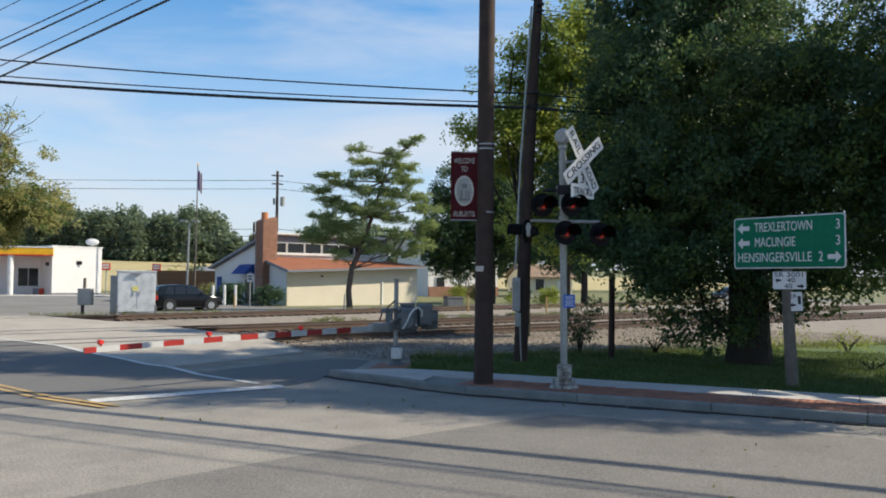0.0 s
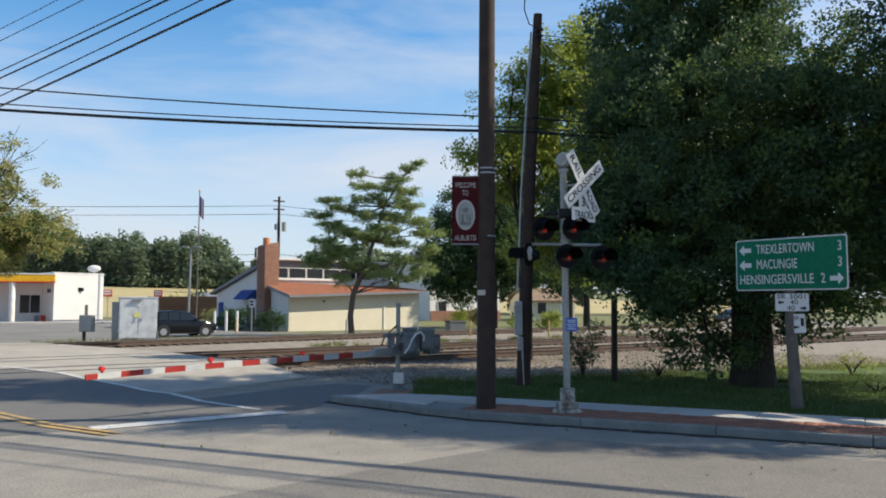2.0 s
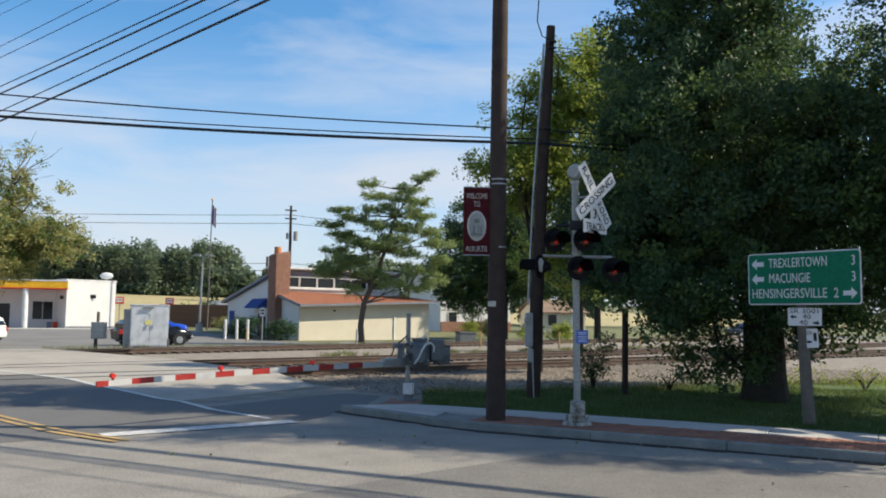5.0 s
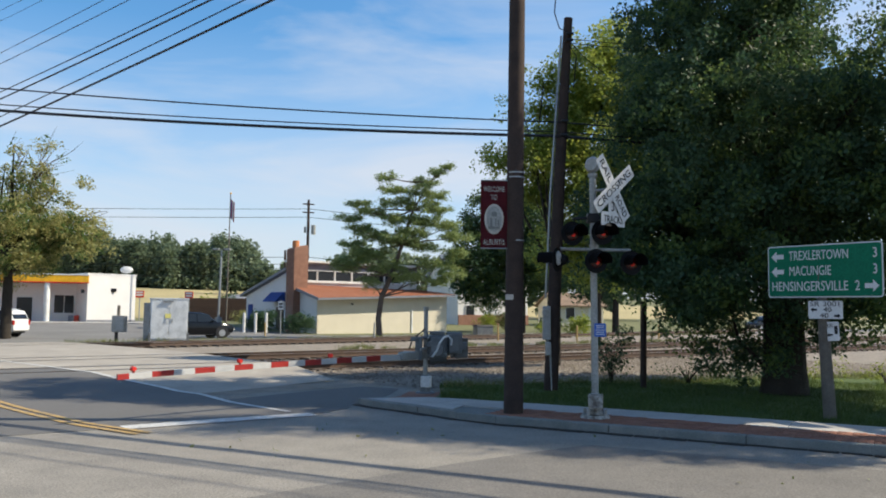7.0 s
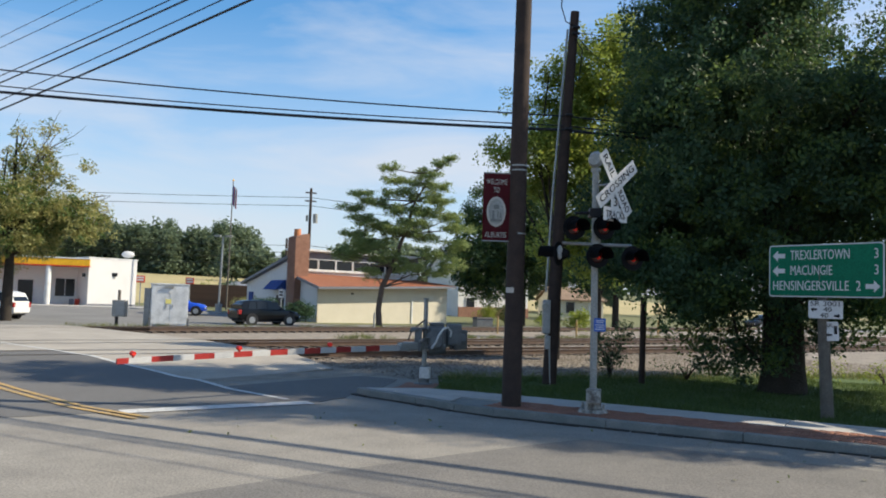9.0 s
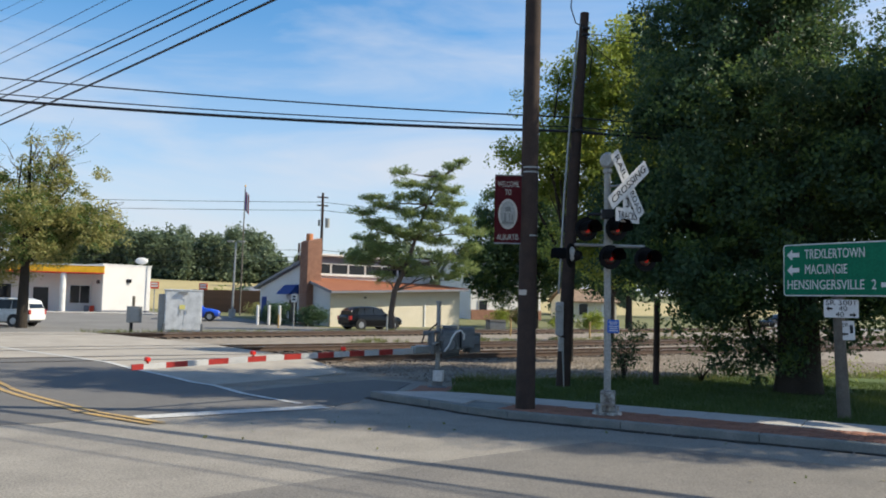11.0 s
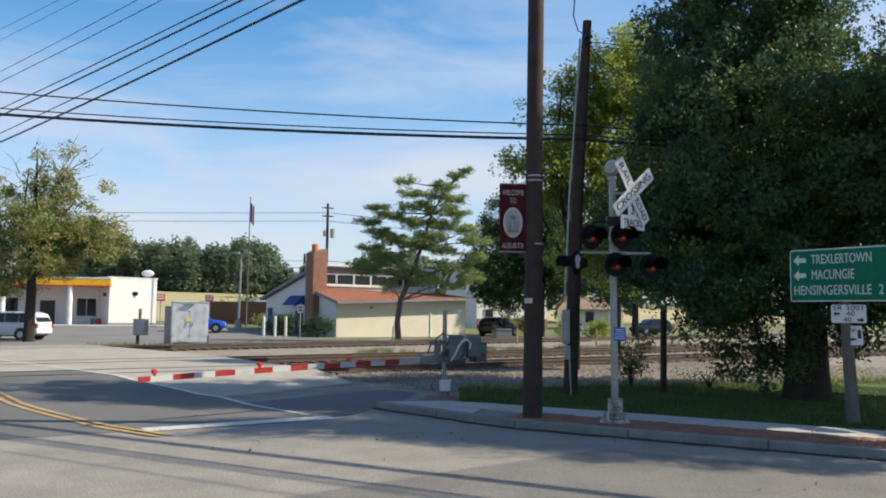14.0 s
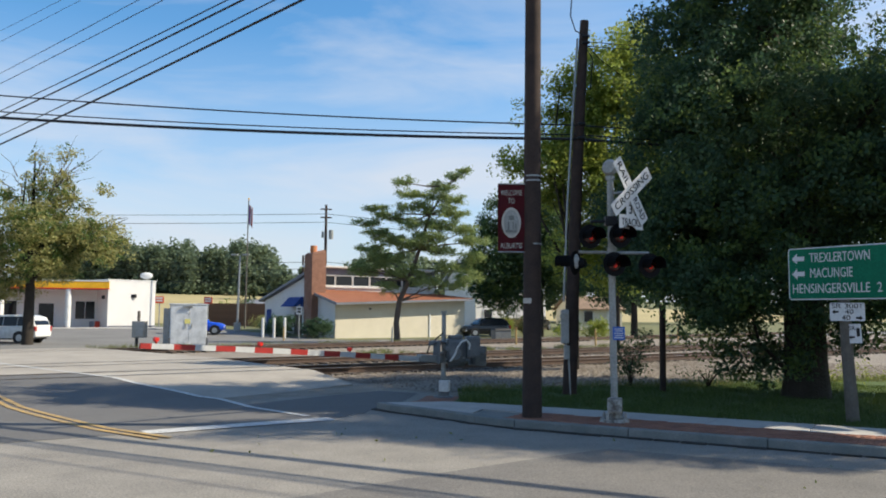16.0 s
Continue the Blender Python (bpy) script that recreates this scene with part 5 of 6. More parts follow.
box(bm := bmesh.new(), (4.5, -0.1, 0.55), (9.02, 0.16, 1.1), bevel=0.01)
part("brick_base", bm, M["chim"], white_house, "brown brick base")
plain_house((15.4, 96.0, 0.2), 12, 5.5, 7, 2.4, 1.4, M["wall_cream"], M["tan_roof"], "small cream house with a tan roof")
plain_house((-22.8, 100.0, -0.5), 24, 6.5, 6, 2.6, 1.3, M["chim"], M["fascia"], "low red brick house with a grey roof")


def board_fence():
    f = thing("board_fence", Matrix(), "brown vertical board fence behind the forecourt", "fence")
    a, b = Vector((-28.5, 97.0, 0)), Vector((-18.5, 91.0, 0))
    n = 40
    d = (b - a).normalized()
    bm = bmesh.new()
    box(bm, (0, 0, 1.25), ((b - a).length / n - 0.02, 0.04, 2.5), bevel=0.008)
    me = finish("board", bm, M["fence"])
    for i in range(n):
        p = a.lerp(b, (i + 0.5) / n)
        ob = new("board", me)
        ob.parent = f
        ob.matrix_basis = pose(p.x, p.y, gz(p.x, p.y) + 0.02 * (i % 2), 0, 0, math.degrees(math.atan2(d.y, d.x)))


board_fence()


# ------------------------------------------------------------------ trackside and street furniture
def relay_cabinet():
    c = thing("relay_cabinet", frame_at((-13.9, 45.7, gz(-13.9, 45.7)), 19), "silver railway relay cabinet beside the track", "cabinet")
    box(bm := bmesh.new(), (0, 0.5, 1.3), (1.95, 1.1, 2.2), bevel=0.02)
    part("body", bm, M["cabinet"], c)
    box(bm := bmesh.new(), (0, 0.5, 0.1), (1.7, 0.9, 0.2), bevel=0.01)
    part("plinth", bm, M["steel"], c)
    box(bm := bmesh.new(), (0, 0.5, 2.43), (2.05, 1.2, 0.07), bevel=0.015)
    part("roof", bm, M["cabinet"], c)
    for k in (-0.47, 0.47):
        box(bm := bmesh.new(), (k, -0.065, 1.3), (0.9, 0.03, 2.05), bevel=0.01)
        d = part("door", bm, M["cabinet"], c)
        box(bm := bmesh.new(), (k * 0.35, -0.1, 1.25), (0.05, 0.05, 0.2), bevel=0.01)
        part("handle", bm, M["steel"], d)
    for x, z, w, h, mm in ((-0.06, 1.5, 0.3, 0.24, "notice_yellow"), (0.0, 2.02, 0.2, 0.12, "white"), (0.0, 0.32, 0.22, 0.13, "white")):
        box(bm := bmesh.new(), (x, -0.1, z), (w, 0.008, h))
        part("notice", bm, M[mm], c, "small notice plate")
    box(bm := bmesh.new(), (-0.05, -0.14, 2.3), (0.5, 0.12, 0.1), bevel=0.02)
    part("lamp_hood", bm, M["steel"], c)
    for k in (-1.0, 1.0):
        box(bm := bmesh.new(), (k * 0.99, 0.05, 0.35), (0.12, 0.25, 0.5), bevel=0.02)
        part("vent", bm, M["cast"], c)
    box(bm := bmesh.new(), (-1.14, 0.75, 1.15), (0.32, 0.6, 2.1), bevel=0.02)
    part("side_case", bm, M["steel"], c, "narrow grey side case")
    b = thing("signal_box", pose(-16.65, 45.95, gz(-16.65, 45.95)), "small grey equipment box on a post", "equipment box")
    box(bm := bmesh.new(), (0, 0, 1.05), (0.72, 0.42, 0.9), bevel=0.03)
    part("body", bm, M["silver"], b)
    box(bm := bmesh.new(), (0.08, -0.23, 1.05), (0.45, 0.04, 0.7), bevel=0.01)
    part("door", bm, M["steel"], b)
    cyl(bm := bmesh.new(), (-0.15, 0, 0), (-0.15, 0, 0.62), 0.09)
    part("post", bm, M["dark"], b)
    cyl(bm := bmesh.new(), (-0.06, 0, 1.5), (-0.06, 0, 2.05), 0.08)
    part("cap", bm, M["post_wood"], b)


relay_cabinet()


def lamp_and_flag():
    x, y = -18.35, 74.6
    l = thing("lamp_post", pose(x, y, gz(x, y)), "grey steel forecourt lamp post with two heads", "lamp post")
    cyl(bm := bmesh.new(), (0, 0, 0), (0.12, 0, 6.75), 0.11, 0.08, 12)
    part("pole", bm, M["steel"], l, smooth=True)
    cyl(bm := bmesh.new(), (0, 0, 0), (0, 0, 0.75), 0.3, n=14)
    part("footing", bm, M["concrete"], l, "round concrete footing")
    for k in (-1, 1):
        box(bm := bmesh.new(), (0.12 + k * 0.5, 0, 6.8), (0.6, 0.35, 0.16), bevel=0.03)
        part("lamp_head", bm, M["silver"], l)
    x, y = -19.3, 81.5
    f = thing("flagpole", pose(x, y, gz(x, y)), "tall thin flagpole with a hanging flag", "flagpole")
    cyl(bm := bmesh.new(), (0, 0, 0), (0.1, 0, 12.6), 0.09, 0.045, 10)
    part("pole", bm, M["post_wood"], f, smooth=True)
    bm = bmesh.new()
    ball(bm, (0.1, 0, 12.7), (0.1, 0.1, 0.1), 10, 6)
    part("finial", bm, M["sun_yellow"], f)
    for i, mm in enumerate(("blue", "red", "white", "red")):
        bm = bmesh.new()
        hull8(bm, [(0.1 + i * 0.1, 0.03 * (i % 2), 10.3 - i * 0.12), (0.2 + i * 0.1, 0.03 * ((i + 1) % 2), 10.2 - i * 0.12), (0.2 + i * 0.1, 0.05 + 0.03 * ((i + 1) % 2), 10.2 - i * 0.12), (0.1 + i * 0.1, 0.05 + 0.03 * (i % 2), 10.3 - i * 0.12)],
              [(0.1 + i * 0.1, 0.03 * (i % 2), 12.2 - i * 0.1), (0.2 + i * 0.1, 0.03 * ((i + 1) % 2), 12.1 - i * 0.1), (0.2 + i * 0.1, 0.05 + 0.03 * ((i + 1) % 2), 12.1 - i * 0.1), (0.1 + i * 0.1, 0.05 + 0.03 * (i % 2), 12.2 - i * 0.1)])
        part("flag_fold", bm, M[mm], f, "hanging fold of the flag")
    x, y = -15.6, 110.0
    p = thing("far_utility_pole", pose(x, y, gz(x, y) - 0.1), "distant wooden utility pole with crossarms and transformer", "utility pole")
    cyl(bm := bmesh.new(), (0, 0, 0), (0, 0, 15.9), 0.24, 0.16, 12)
    part("shaft", bm, M["pole_wood"], p, smooth=True)
    for z in (15.3, 14.2):
        box(bm := bmesh.new(), (0, 0, z), (1.5, 0.14, 0.16), 20)
        part("crossarm", bm, M["pole_wood"], p)
    cyl(bm := bmesh.new(), (0.7, 0, 11.3), (0.7, 0, 12.5), 0.3, n=14)
    part("transformer", bm, M["silver"], p, "grey transformer can")
    box(bm := bmesh.new(), (-0.4, 0, 11.9), (0.3, 0.3, 0.8), bevel=0.03)
    part("switch", bm, M["silver"], p)
    x, y = -18.2, 108.0
    p = thing("far_utility_pole", pose(x, y, gz(x, y) - 0.1), "distant wooden utility pole", "utility pole")
    cyl(bm := bmesh.new(), (0, 0, 0), (0, 0, 9.0), 0.2, 0.14, 10)
    part("shaft", bm, M["pole_wood"], p, smooth=True)


lamp_and_flag()


def bollards():
    cyl(bm := bmesh.new(), (0, 0, 0), (0, 0, 1.5), 0.11, n=12)
    ball(bm, (0, 0, 1.5), (0.11, 0.11, 0.06), 12, 6)
    first = single("bollard", bm, M["white"], "white painted steel bollard by the house", "bollard", "white bollards", m=pose(-14.15, 65.7, gz(-14.15, 65.7)))
    for x, y in ((-13.3, 65.9), (-12.5, 66.1)):
        copy_thing(first, pose(x, y, gz(x, y)))
    # yellow marker stakes
    cyl(bm := bmesh.new(), (0, 0, 0), (0, 0, 1.0), 0.06, n=10)
    first = single("marker_stake", bm, M["yellow_line"], "yellow cable marker stake in the gravel", "marker stake", "yellow stakes", m=pose(4.5, 51.5, gz(4.5, 51.5)))
    for x, y in ((9.2, 50.5), (-11.6, 61.0), (16.0, 57.0)):
        copy_thing(first, pose(x, y, gz(x, y)))
    # parking sign before the house
    s = thing("parking_sign", pose(-10.6, 61.6, gz(-10.6, 61.6)), "small square parking sign on a thin post", "road sign")
    cyl(bm := bmesh.new(), (0, 0, 0), (0, 0, 2.6), 0.045, n=8)
    part("post", bm, M["steel"], s)
    m = Matrix.Translation((0, -0.06, 2.2)) @ face(185)
    plate(bm := bmesh.new(), 0.42, 0.6, 0.01, 0.03, m)
    pn = part("plate", bm, M["white"], s)
    for y in (0.12, -0.1):
        box(bm := bmesh.new(), (0, y, 0.006), (0.26, 0.12, 0.004), m=m)
        part("lettering_bar", bm, M["black"], pn)
    # utility chest in the gravel
    c = thing("utility_chest", pose(4.2, 60.5, gz(4.2, 60.5), 0, 0, 20), "dark green metal utility chest", "utility box")
    box(bm := bmesh.new(), (0, 0, 0.42), (1.25, 0.8, 0.84), bevel=0.03)
    part("body", bm, M["cast"], c)
    hull8(bm := bmesh.new(), [(-0.66, -0.44, 0.84), (0.66, -0.44, 0.84), (0.66, 0.44, 0.84), (-0.66, 0.44, 0.84)], [(-0.6, -0.36, 0.96), (0.6, -0.36, 0.96), (0.6, 0.36, 0.96), (-0.6, 0.36, 0.96)])
    part("lid", bm, M["dark"], c)
    # small trackside posts
    for x, y, h, mm, lb in ((5.11, 19.52, 2.1, "pole_wood", "short dark wooden post under the tree"), (-3.0, 49.4, 1.1, "steel", "thin grey marker post by the track")):
        cyl(bm := bmesh.new(), (0, 0, 0), (0.02, 0, h), 0.075 if h > 2 else 0.05, n=10)
        single("post", bm, M[mm], lb, "post", m=pose(x, y, gz(x, y)))
    # price signs on the forecourt
    for x, y in ((-28.7, 84.5), (-24.2, 86.0)):
        p = thing("price_sign", pose(x, y, gz(x, y)), "small red and white price sign", "sign")
        cyl(bm := bmesh.new(), (0, 0, 0), (0, 0, 2.4), 0.06, n=8)
        part("post", bm, M["steel"], p)
        box(bm := bmesh.new(), (0, 0, 2.75), (0.85, 0.12, 0.7), bevel=0.03)
        pn = part("panel", bm, M["sun_red"], p)
        for z in (2.92, 2.66):
            box(bm := bmesh.new(), (0, -0.065, z), (0.66, 0.03, 0.17))
            part("lettering_bar", bm, M["white"], pn)


bollards()


# ------------------------------------------------------------------ trees
def limbs(parent, spine, radii, branches, material, rng):
    bm = bmesh.new()
    tube(bm, spine, radii, 12)
    part("trunk", bm, material, parent, smooth=True)
    for a, b, r in branches:
        a, b = Vector(a), Vector(b)
        mid = a.lerp(b, 0.5) + Vector(rng.normal(size=3) * 0.12 * (b - a).length * 0.5)
        bm = bmesh.new()
        tube(bm, [a, a.lerp(mid, 0.6), mid, b], [r, r * 0.75, r * 0.6, r * 0.25], 7)
        part("limb", bm, material, parent, smooth=True)


def big_tree():
    rg = np.random.default_rng(31)
    t = thing("big_tree", pose(7.9, 18.3, 0.08), "large dense dark green broadleaf tree on the lawn", "tree")
    limbs(t, [(0, 0, -0.05), (0.02, 0, 0.6), (0.05, 0.1, 2.0), (0, 0.2, 4.5), (-0.6, 0.1, 8), (-1.3, 0, 11)], [0.54, 0.45, 0.42, 0.36, 0.24, 0.1],
          [((0, 0, 2.2), (-2.6, -0.6, 4.6), 0.2), ((0, 0, 2.6), (2.8, -0.8, 5.2), 0.2), ((0, 0.1, 3.5), (-2.0, 1.5, 7.6), 0.17), ((0, 0, 3.2), (0.5, -2.6, 6.0), 0.18),
           ((0, 0, 4.4), (2.0, 1.6, 6.4), 0.13), ((-0.3, -0.2, 0.4), (-1.5, -0.7, 2.2), 0.06), ((0.1, 0, 6), (-1.6, -1.0, 10), 0.12)], M["bark"], rg)
    # masses at y 3.3 to 5.2 are added behind the crown to shade the ballast
    blobs = [(-2.5, -0.2, 6.0, 1.5, 1.9, 2.2), (-2.9, 0.2, 3.9, 1.7, 2.0, 1.8), (-1.9, -1.4, 2.9, 1.9, 1.5, 1.3), (-1.5, -1.6, 5.6, 2.2, 1.7, 2.2), (0.6, -2.3, 3.9, 2.2, 1.4, 1.6),
             (0.9, -2.4, 5.5, 2.2, 1.5, 1.7), (3.4, -1.6, 4.3, 2.2, 1.9, 1.7), (2.6, -1.0, 6.0, 2.0, 1.8, 1.6), (5.2, 0.2, 5.0, 1.9, 2.0, 2.4), (-1.0, 0.2, 8.6, 2.2, 2.2, 2.3),
             (-0.9, 0.2, 9.8, 1.8, 2.2, 2.3), (0.5, 3.3, 7.6, 2.4, 2.0, 2.2), (0.2, 1.6, 5.5, 2.8, 1.8, 3.2), (-1.0, 0.6, 11.6, 1.8, 2.0, 1.8), (-2.0, 1.5, 7.6, 1.4, 1.7, 2.0), (1.6, 3.6, 5.0, 2.4, 1.6, 2.0),
             (0.1, -1.0, 2.6, 1.4, 1.0, 0.8), (3.2, 0.6, 2.9, 2.0, 1.6, 0.9), (-3.1, -0.9, 3.0, 1.2, 1.0, 0.7),
             (-1.5, 0.2, 1.5, 0.9, 1.1, 0.9), (-2.2, -0.3, 2.3, 1.2, 1.2, 0.9), (-0.8, 0.5, 1.0, 0.7, 1.0, 0.9), (-2.6, 0.6, 3.3, 1.6, 1.2, 1.0), (-1.2, 1.0, 2.2, 1.2, 0.8, 0.9), (0.4, -1.6, 1.9, 1.2, 0.9, 0.7), (2.4, -0.2, 2.2, 1.0, 1.0, 0.6), (3.2, 0.8, 1.8, 0.5, 0.8, 0.6),
             (1.2, 1.2, 2.2, 1.6, 1.0, 0.9), (-2.5, 1.2, 4.0, 1.6, 1.0, 1.7), (-2.0, 1.4, 2.7, 1.5, 0.9, 1.0), (-3.0, 0.8, 3.3, 1.0, 0.8, 0.8), (4.2, 1.2, 4.2, 1.7, 1.0, 1.7),
             (2.1, 5.0, 8.0, 2.6, 1.9, 2.4), (4.6, 5.2, 6.4, 2.4, 1.8, 2.4), (1.6, 1.6, 3.6, 2.2, 1.0, 1.4),
             (0.1, -0.9, 1.5, 1.0, 0.5, 0.6), (-0.8, -0.5, 0.9, 0.8, 0.6, 0.7), (1.1, -0.3, 1.7, 0.9, 0.6, 0.6), (2.4, 0.4, 8.0, 0.8, 0.9, 0.7)]
    c, k = clumps(rg, blobs, 10.0, 0.27, 80, 0.25, 1.5, 0.25)
    leaves("crown", t, c[~k], 0.105, M["leaf"], rg, "dense dark green foliage", droop=0.6)
    leaves("outer_foliage", t, c[k], 0.105, M["leaf_m"], rg, "lighter green foliage", droop=0.8)
    # a second trunk's worth of drooping skirt towards the track
    t2 = thing("edge_tree", pose(13.3, 14.0, 0.08), "dark broadleaf tree with drooping fine twigs", "tree")
    limbs(t2, [(0, 0, -0.05), (0, 0, 2), (0.2, 0, 5), (0, 0, 9)], [0.4, 0.32, 0.24, 0.1], [((0, 0, 2.5), (-3.4, 0.6, 6.4), 0.14), ((0, 0, 3), (2, -1, 7), 0.14), ((0, 0, 5), (-2.6, -1.0, 9.2), 0.1)], M["bark"], rg)
    blobs = [(-2.6, 0.2, 4.6, 2.0, 2.0, 2.2), (-2.9, 0.4, 7.2, 1.8, 2.0, 1.8), (0, 0, 6, 2.8, 2.6, 3.2), (2, -0.5, 8, 2.6, 2.4, 2.6), (-1.4, 0.4, 9.7, 2.4, 2.2, 2.2), (-3.6, 0.5, 3.0, 1.1, 1.2, 1.0), (-0.6, -0.8, 5.2, 2.4, 1.8, 2.4), (-0.8, -0.6, 8.4, 2.2, 1.8, 2.0), (-3.2, 0.9, 2.2, 0.7, 0.8, 0.7), (-3.7, -0.6, 6.0, 1.2, 1.2, 1.6), (-4.6, 0.2, 7.6, 0.8, 0.9, 0.7), (-4.3, 0.2, 8.6, 0.9, 0.9, 0.5), (-4.9, 0.4, 9.4, 0.9, 0.9, 0.6), (-4.2, 0.0, 5.2, 0.9, 0.9, 0.8), (-3.6, 0, 10.6, 1.4, 1.2, 1.0), (0.6, 0.4, 11.2, 2.2, 2.0, 1.6),
             # added outside the view, only to shade the road along the kerb
             (-0.4, -3.0, 6.4, 1.5, 0.7, 1.0), (0.4, -2.8, 7.9, 1.7, 0.8, 1.0), (0.6, -2.2, 9.6, 1.7, 0.7, 1.0)]
    c = clumps(rg, blobs, 8.0, 0.28, 70, 0.25, 1.5)
    # leaves are left out where their shadow would cover the pavement's sun patch
    w = c + (13.3, 14.0, 0.0)
    gx, gy = w[:, 0] - w[:, 2] * SUN_DIR.x / SUN_DIR.z, w[:, 1] - w[:, 2] * SUN_DIR.y / SUN_DIR.z
    gu, gv = gx * KD.x + gy * KD.y, gx * KN.x + gy * KN.y
    lit = (gv > 13.45 + 0.2 * np.sin(gu * 2.3)) & (gv < 14.35 + 0.25 * np.sin(gu * 3.7 + 1)) & (gu > -2.3) & (gu < 3.5) & (np.sin(gu * 5.1) + np.sin(gv * 9 + gu * 2) > -0.35)
    leaves("crown", t2, c[~lit], 0.10, M["leaf"], rg, "dense dark green foliage", droop=0.6)


def maple(name, p, blobs, h, density, size, mat_a, mat_b, seed, label, share=0.7, trunk=0.22, clump=0.4):
    rg = np.random.default_rng(seed)
    t = thing(name, pose(p[0], p[1], gz(*p) - 0.04), label, "tree")
    br = [((0, 0, h * 0.32), (b[0] * 0.8, b[1] * 0.8, b[2]), trunk * 0.45) for b in blobs[:9]]
    limbs(t, [(0, 0, 0), (0.03, 0, h * 0.25), (-0.02, 0, h * 0.6), (0, 0, h * 0.92)], [trunk * 1.25, trunk, trunk * 0.6, trunk * 0.15], br, M["bark"], rg)
    c, k = clumps(rg, blobs, density, clump, 34, 0.35, accent=1 - share)
    leaves("crown", t, c[~k], size, mat_a, rg)
    leaves("outer_foliage", t, c[k], size, mat_b, rg, "foliage of another tone")


big_tree()
maple("shade_tree", (4.3, 27.5), [(-1.95, 0, 7.3, 0.75, 0.7, 0.6), (-1.4, 0, 8.5, 0.7, 0.7, 0.5), (2.4, 0, 10.8, 1.4, 1.2, 1.1), (-0.5, 0, 9.6, 0.7, 0.7, 0.5), (-1.2, 0, 7.2, 1.1, 1.1, 1.2), (-0.8, 0.2, 5.6, 1.0, 1.0, 0.9), (0.3, 0, 9.0, 1.1, 1.0, 1.0), (0.0, 0, 6.6, 1.5, 1.6, 1.8), (1.5, 0.3, 8.0, 1.8, 1.7, 2.0), (-0.4, 0.2, 8.2, 1.2, 1.2, 1.3),
                                         (2.7, 0, 6.2, 1.8, 1.6, 2.0), (1.1, 0, 9.8, 1.3, 1.3, 1.5), (3.3, 0.4, 9.2, 1.7, 1.6, 1.8), (0.5, 0.3, 5.2, 1.1, 1.2, 1.0), (2.2, 0, 4.6, 1.4, 1.2, 1.0),
                                         (0.1, 0, 3.9, 1.0, 0.9, 0.9), (1.2, 0.2, 3.6, 1.1, 0.9, 0.8), (2.4, 0.4, 3.5, 1.0, 0.9, 0.9)],
      9.6, 22.0, 0.12, M["leaf_b"], M["leaf_s"], 41, "bright green broadleaf tree behind the poles", 0.65, 0.14, 0.26)
maple("street_tree", (9.0, 77.2), [(-2.4, 0.0, 2.94, 1.42, 1.42, 1.31), (-1.64, 0.0, 1.85, 1.09, 1.2, 0.98), (-0.44, 0.0, 2.83, 1.31, 1.31, 1.2), (-6.1, 0.0, 6.98, 1.42, 1.42, 1.31), (-5.45, 0.0, 9.16, 1.31, 1.31, 0.98), (-3.92, 0.0, 6.76, 3.05, 2.83, 2.83),
                                   (-1.31, 0.0, 8.28, 3.27, 2.83, 3.27), (-3.49, 0.0, 10.46, 2.62, 2.4, 2.4), (1.96, 0.0, 7.41, 3.05, 2.62, 3.05), (-1.53, 0.0, 12.43, 2.18, 2.18, 2.18), (-5.01, 0.0, 4.58, 1.85, 1.85, 1.42), (1.09, 0.0, 11.12, 2.83, 2.62, 2.4), (-2.18, 0.0, 4.58, 1.96, 1.74, 1.31), (-4.25, 0.0, 3.27, 1.42, 1.53, 0.98), (0.65, 0.0, 4.8, 2.18, 1.74, 1.31), (3.71, 0.0, 5.45, 1.96, 1.74, 1.74)],
      12.5, 5.0, 0.24, M["leaf"], M["leaf_m"], 42, "dark green broadleaf street tree beyond the tracks", 0.55, 0.25, 0.45)
maple("street_tree", (16.0, 70.0), [(-2.4, 0, 5.2, 2.8, 2.2, 2.4), (0.8, 0, 6.6, 3.2, 2.4, 2.8), (-1.2, 0, 9.0, 2.6, 2.0, 2.4), (3.2, 0, 6, 2.6, 2.2, 2.4), (0.6, 0, 11, 2.2, 1.8, 2.0)],
      12, 3.0, 0.28, M["leaf"], M["leaf_m"], 43, "dark green broadleaf street tree beyond the tracks", 0.75, 0.25, 0.55)
maple("lane_tree", (9.6, 46.0), [(-0.6, 0, 4.4, 1.3, 1.2, 1.2), (0.5, 0, 5.4, 1.4, 1.2, 1.3), (-0.3, 0, 6.4, 1.2, 1.1, 1.1), (1.0, 0, 3.8, 1.0, 1.0, 0.8)],
      7.2, 7.0, 0.18, M["leaf_s"], M["leaf_m"], 47, "young bright green tree beyond the tracks", 0.7, 0.12, 0.36)
maple("forecourt_tree", (-25.0, 50.4), [(0.3, 0, 6.0, 4.0, 2.8, 1.8), (3.4, 0, 5.9, 2.2, 2.2, 1.4), (-2.4, 0, 5.0, 3.0, 2.6, 2.2), (0.8, 0, 7.6, 2.8, 2.4, 1.7), (3.6, 0.2, 6.8, 1.7, 1.6, 1.2), (-1.6, 0, 8.4, 2.2, 2.0, 1.6), (1.2, 0, 9.6, 1.7, 1.5, 1.1), (3.0, 0, 8.6, 1.1, 1.1, 0.7), (-0.6, 0, 10.6, 1.0, 1.0, 0.8),
                                            (1.6, 0, 5.0, 2.0, 1.6, 0.8), (-2.2, 0, 3.4, 2.0, 1.6, 1.0), (3.5, 0, 10.9, 0.9, 0.9, 0.45), (4.2, 0, 9.5, 0.7, 0.8, 0.4), (4.8, 0, 7.2, 0.9, 1.0, 0.7),
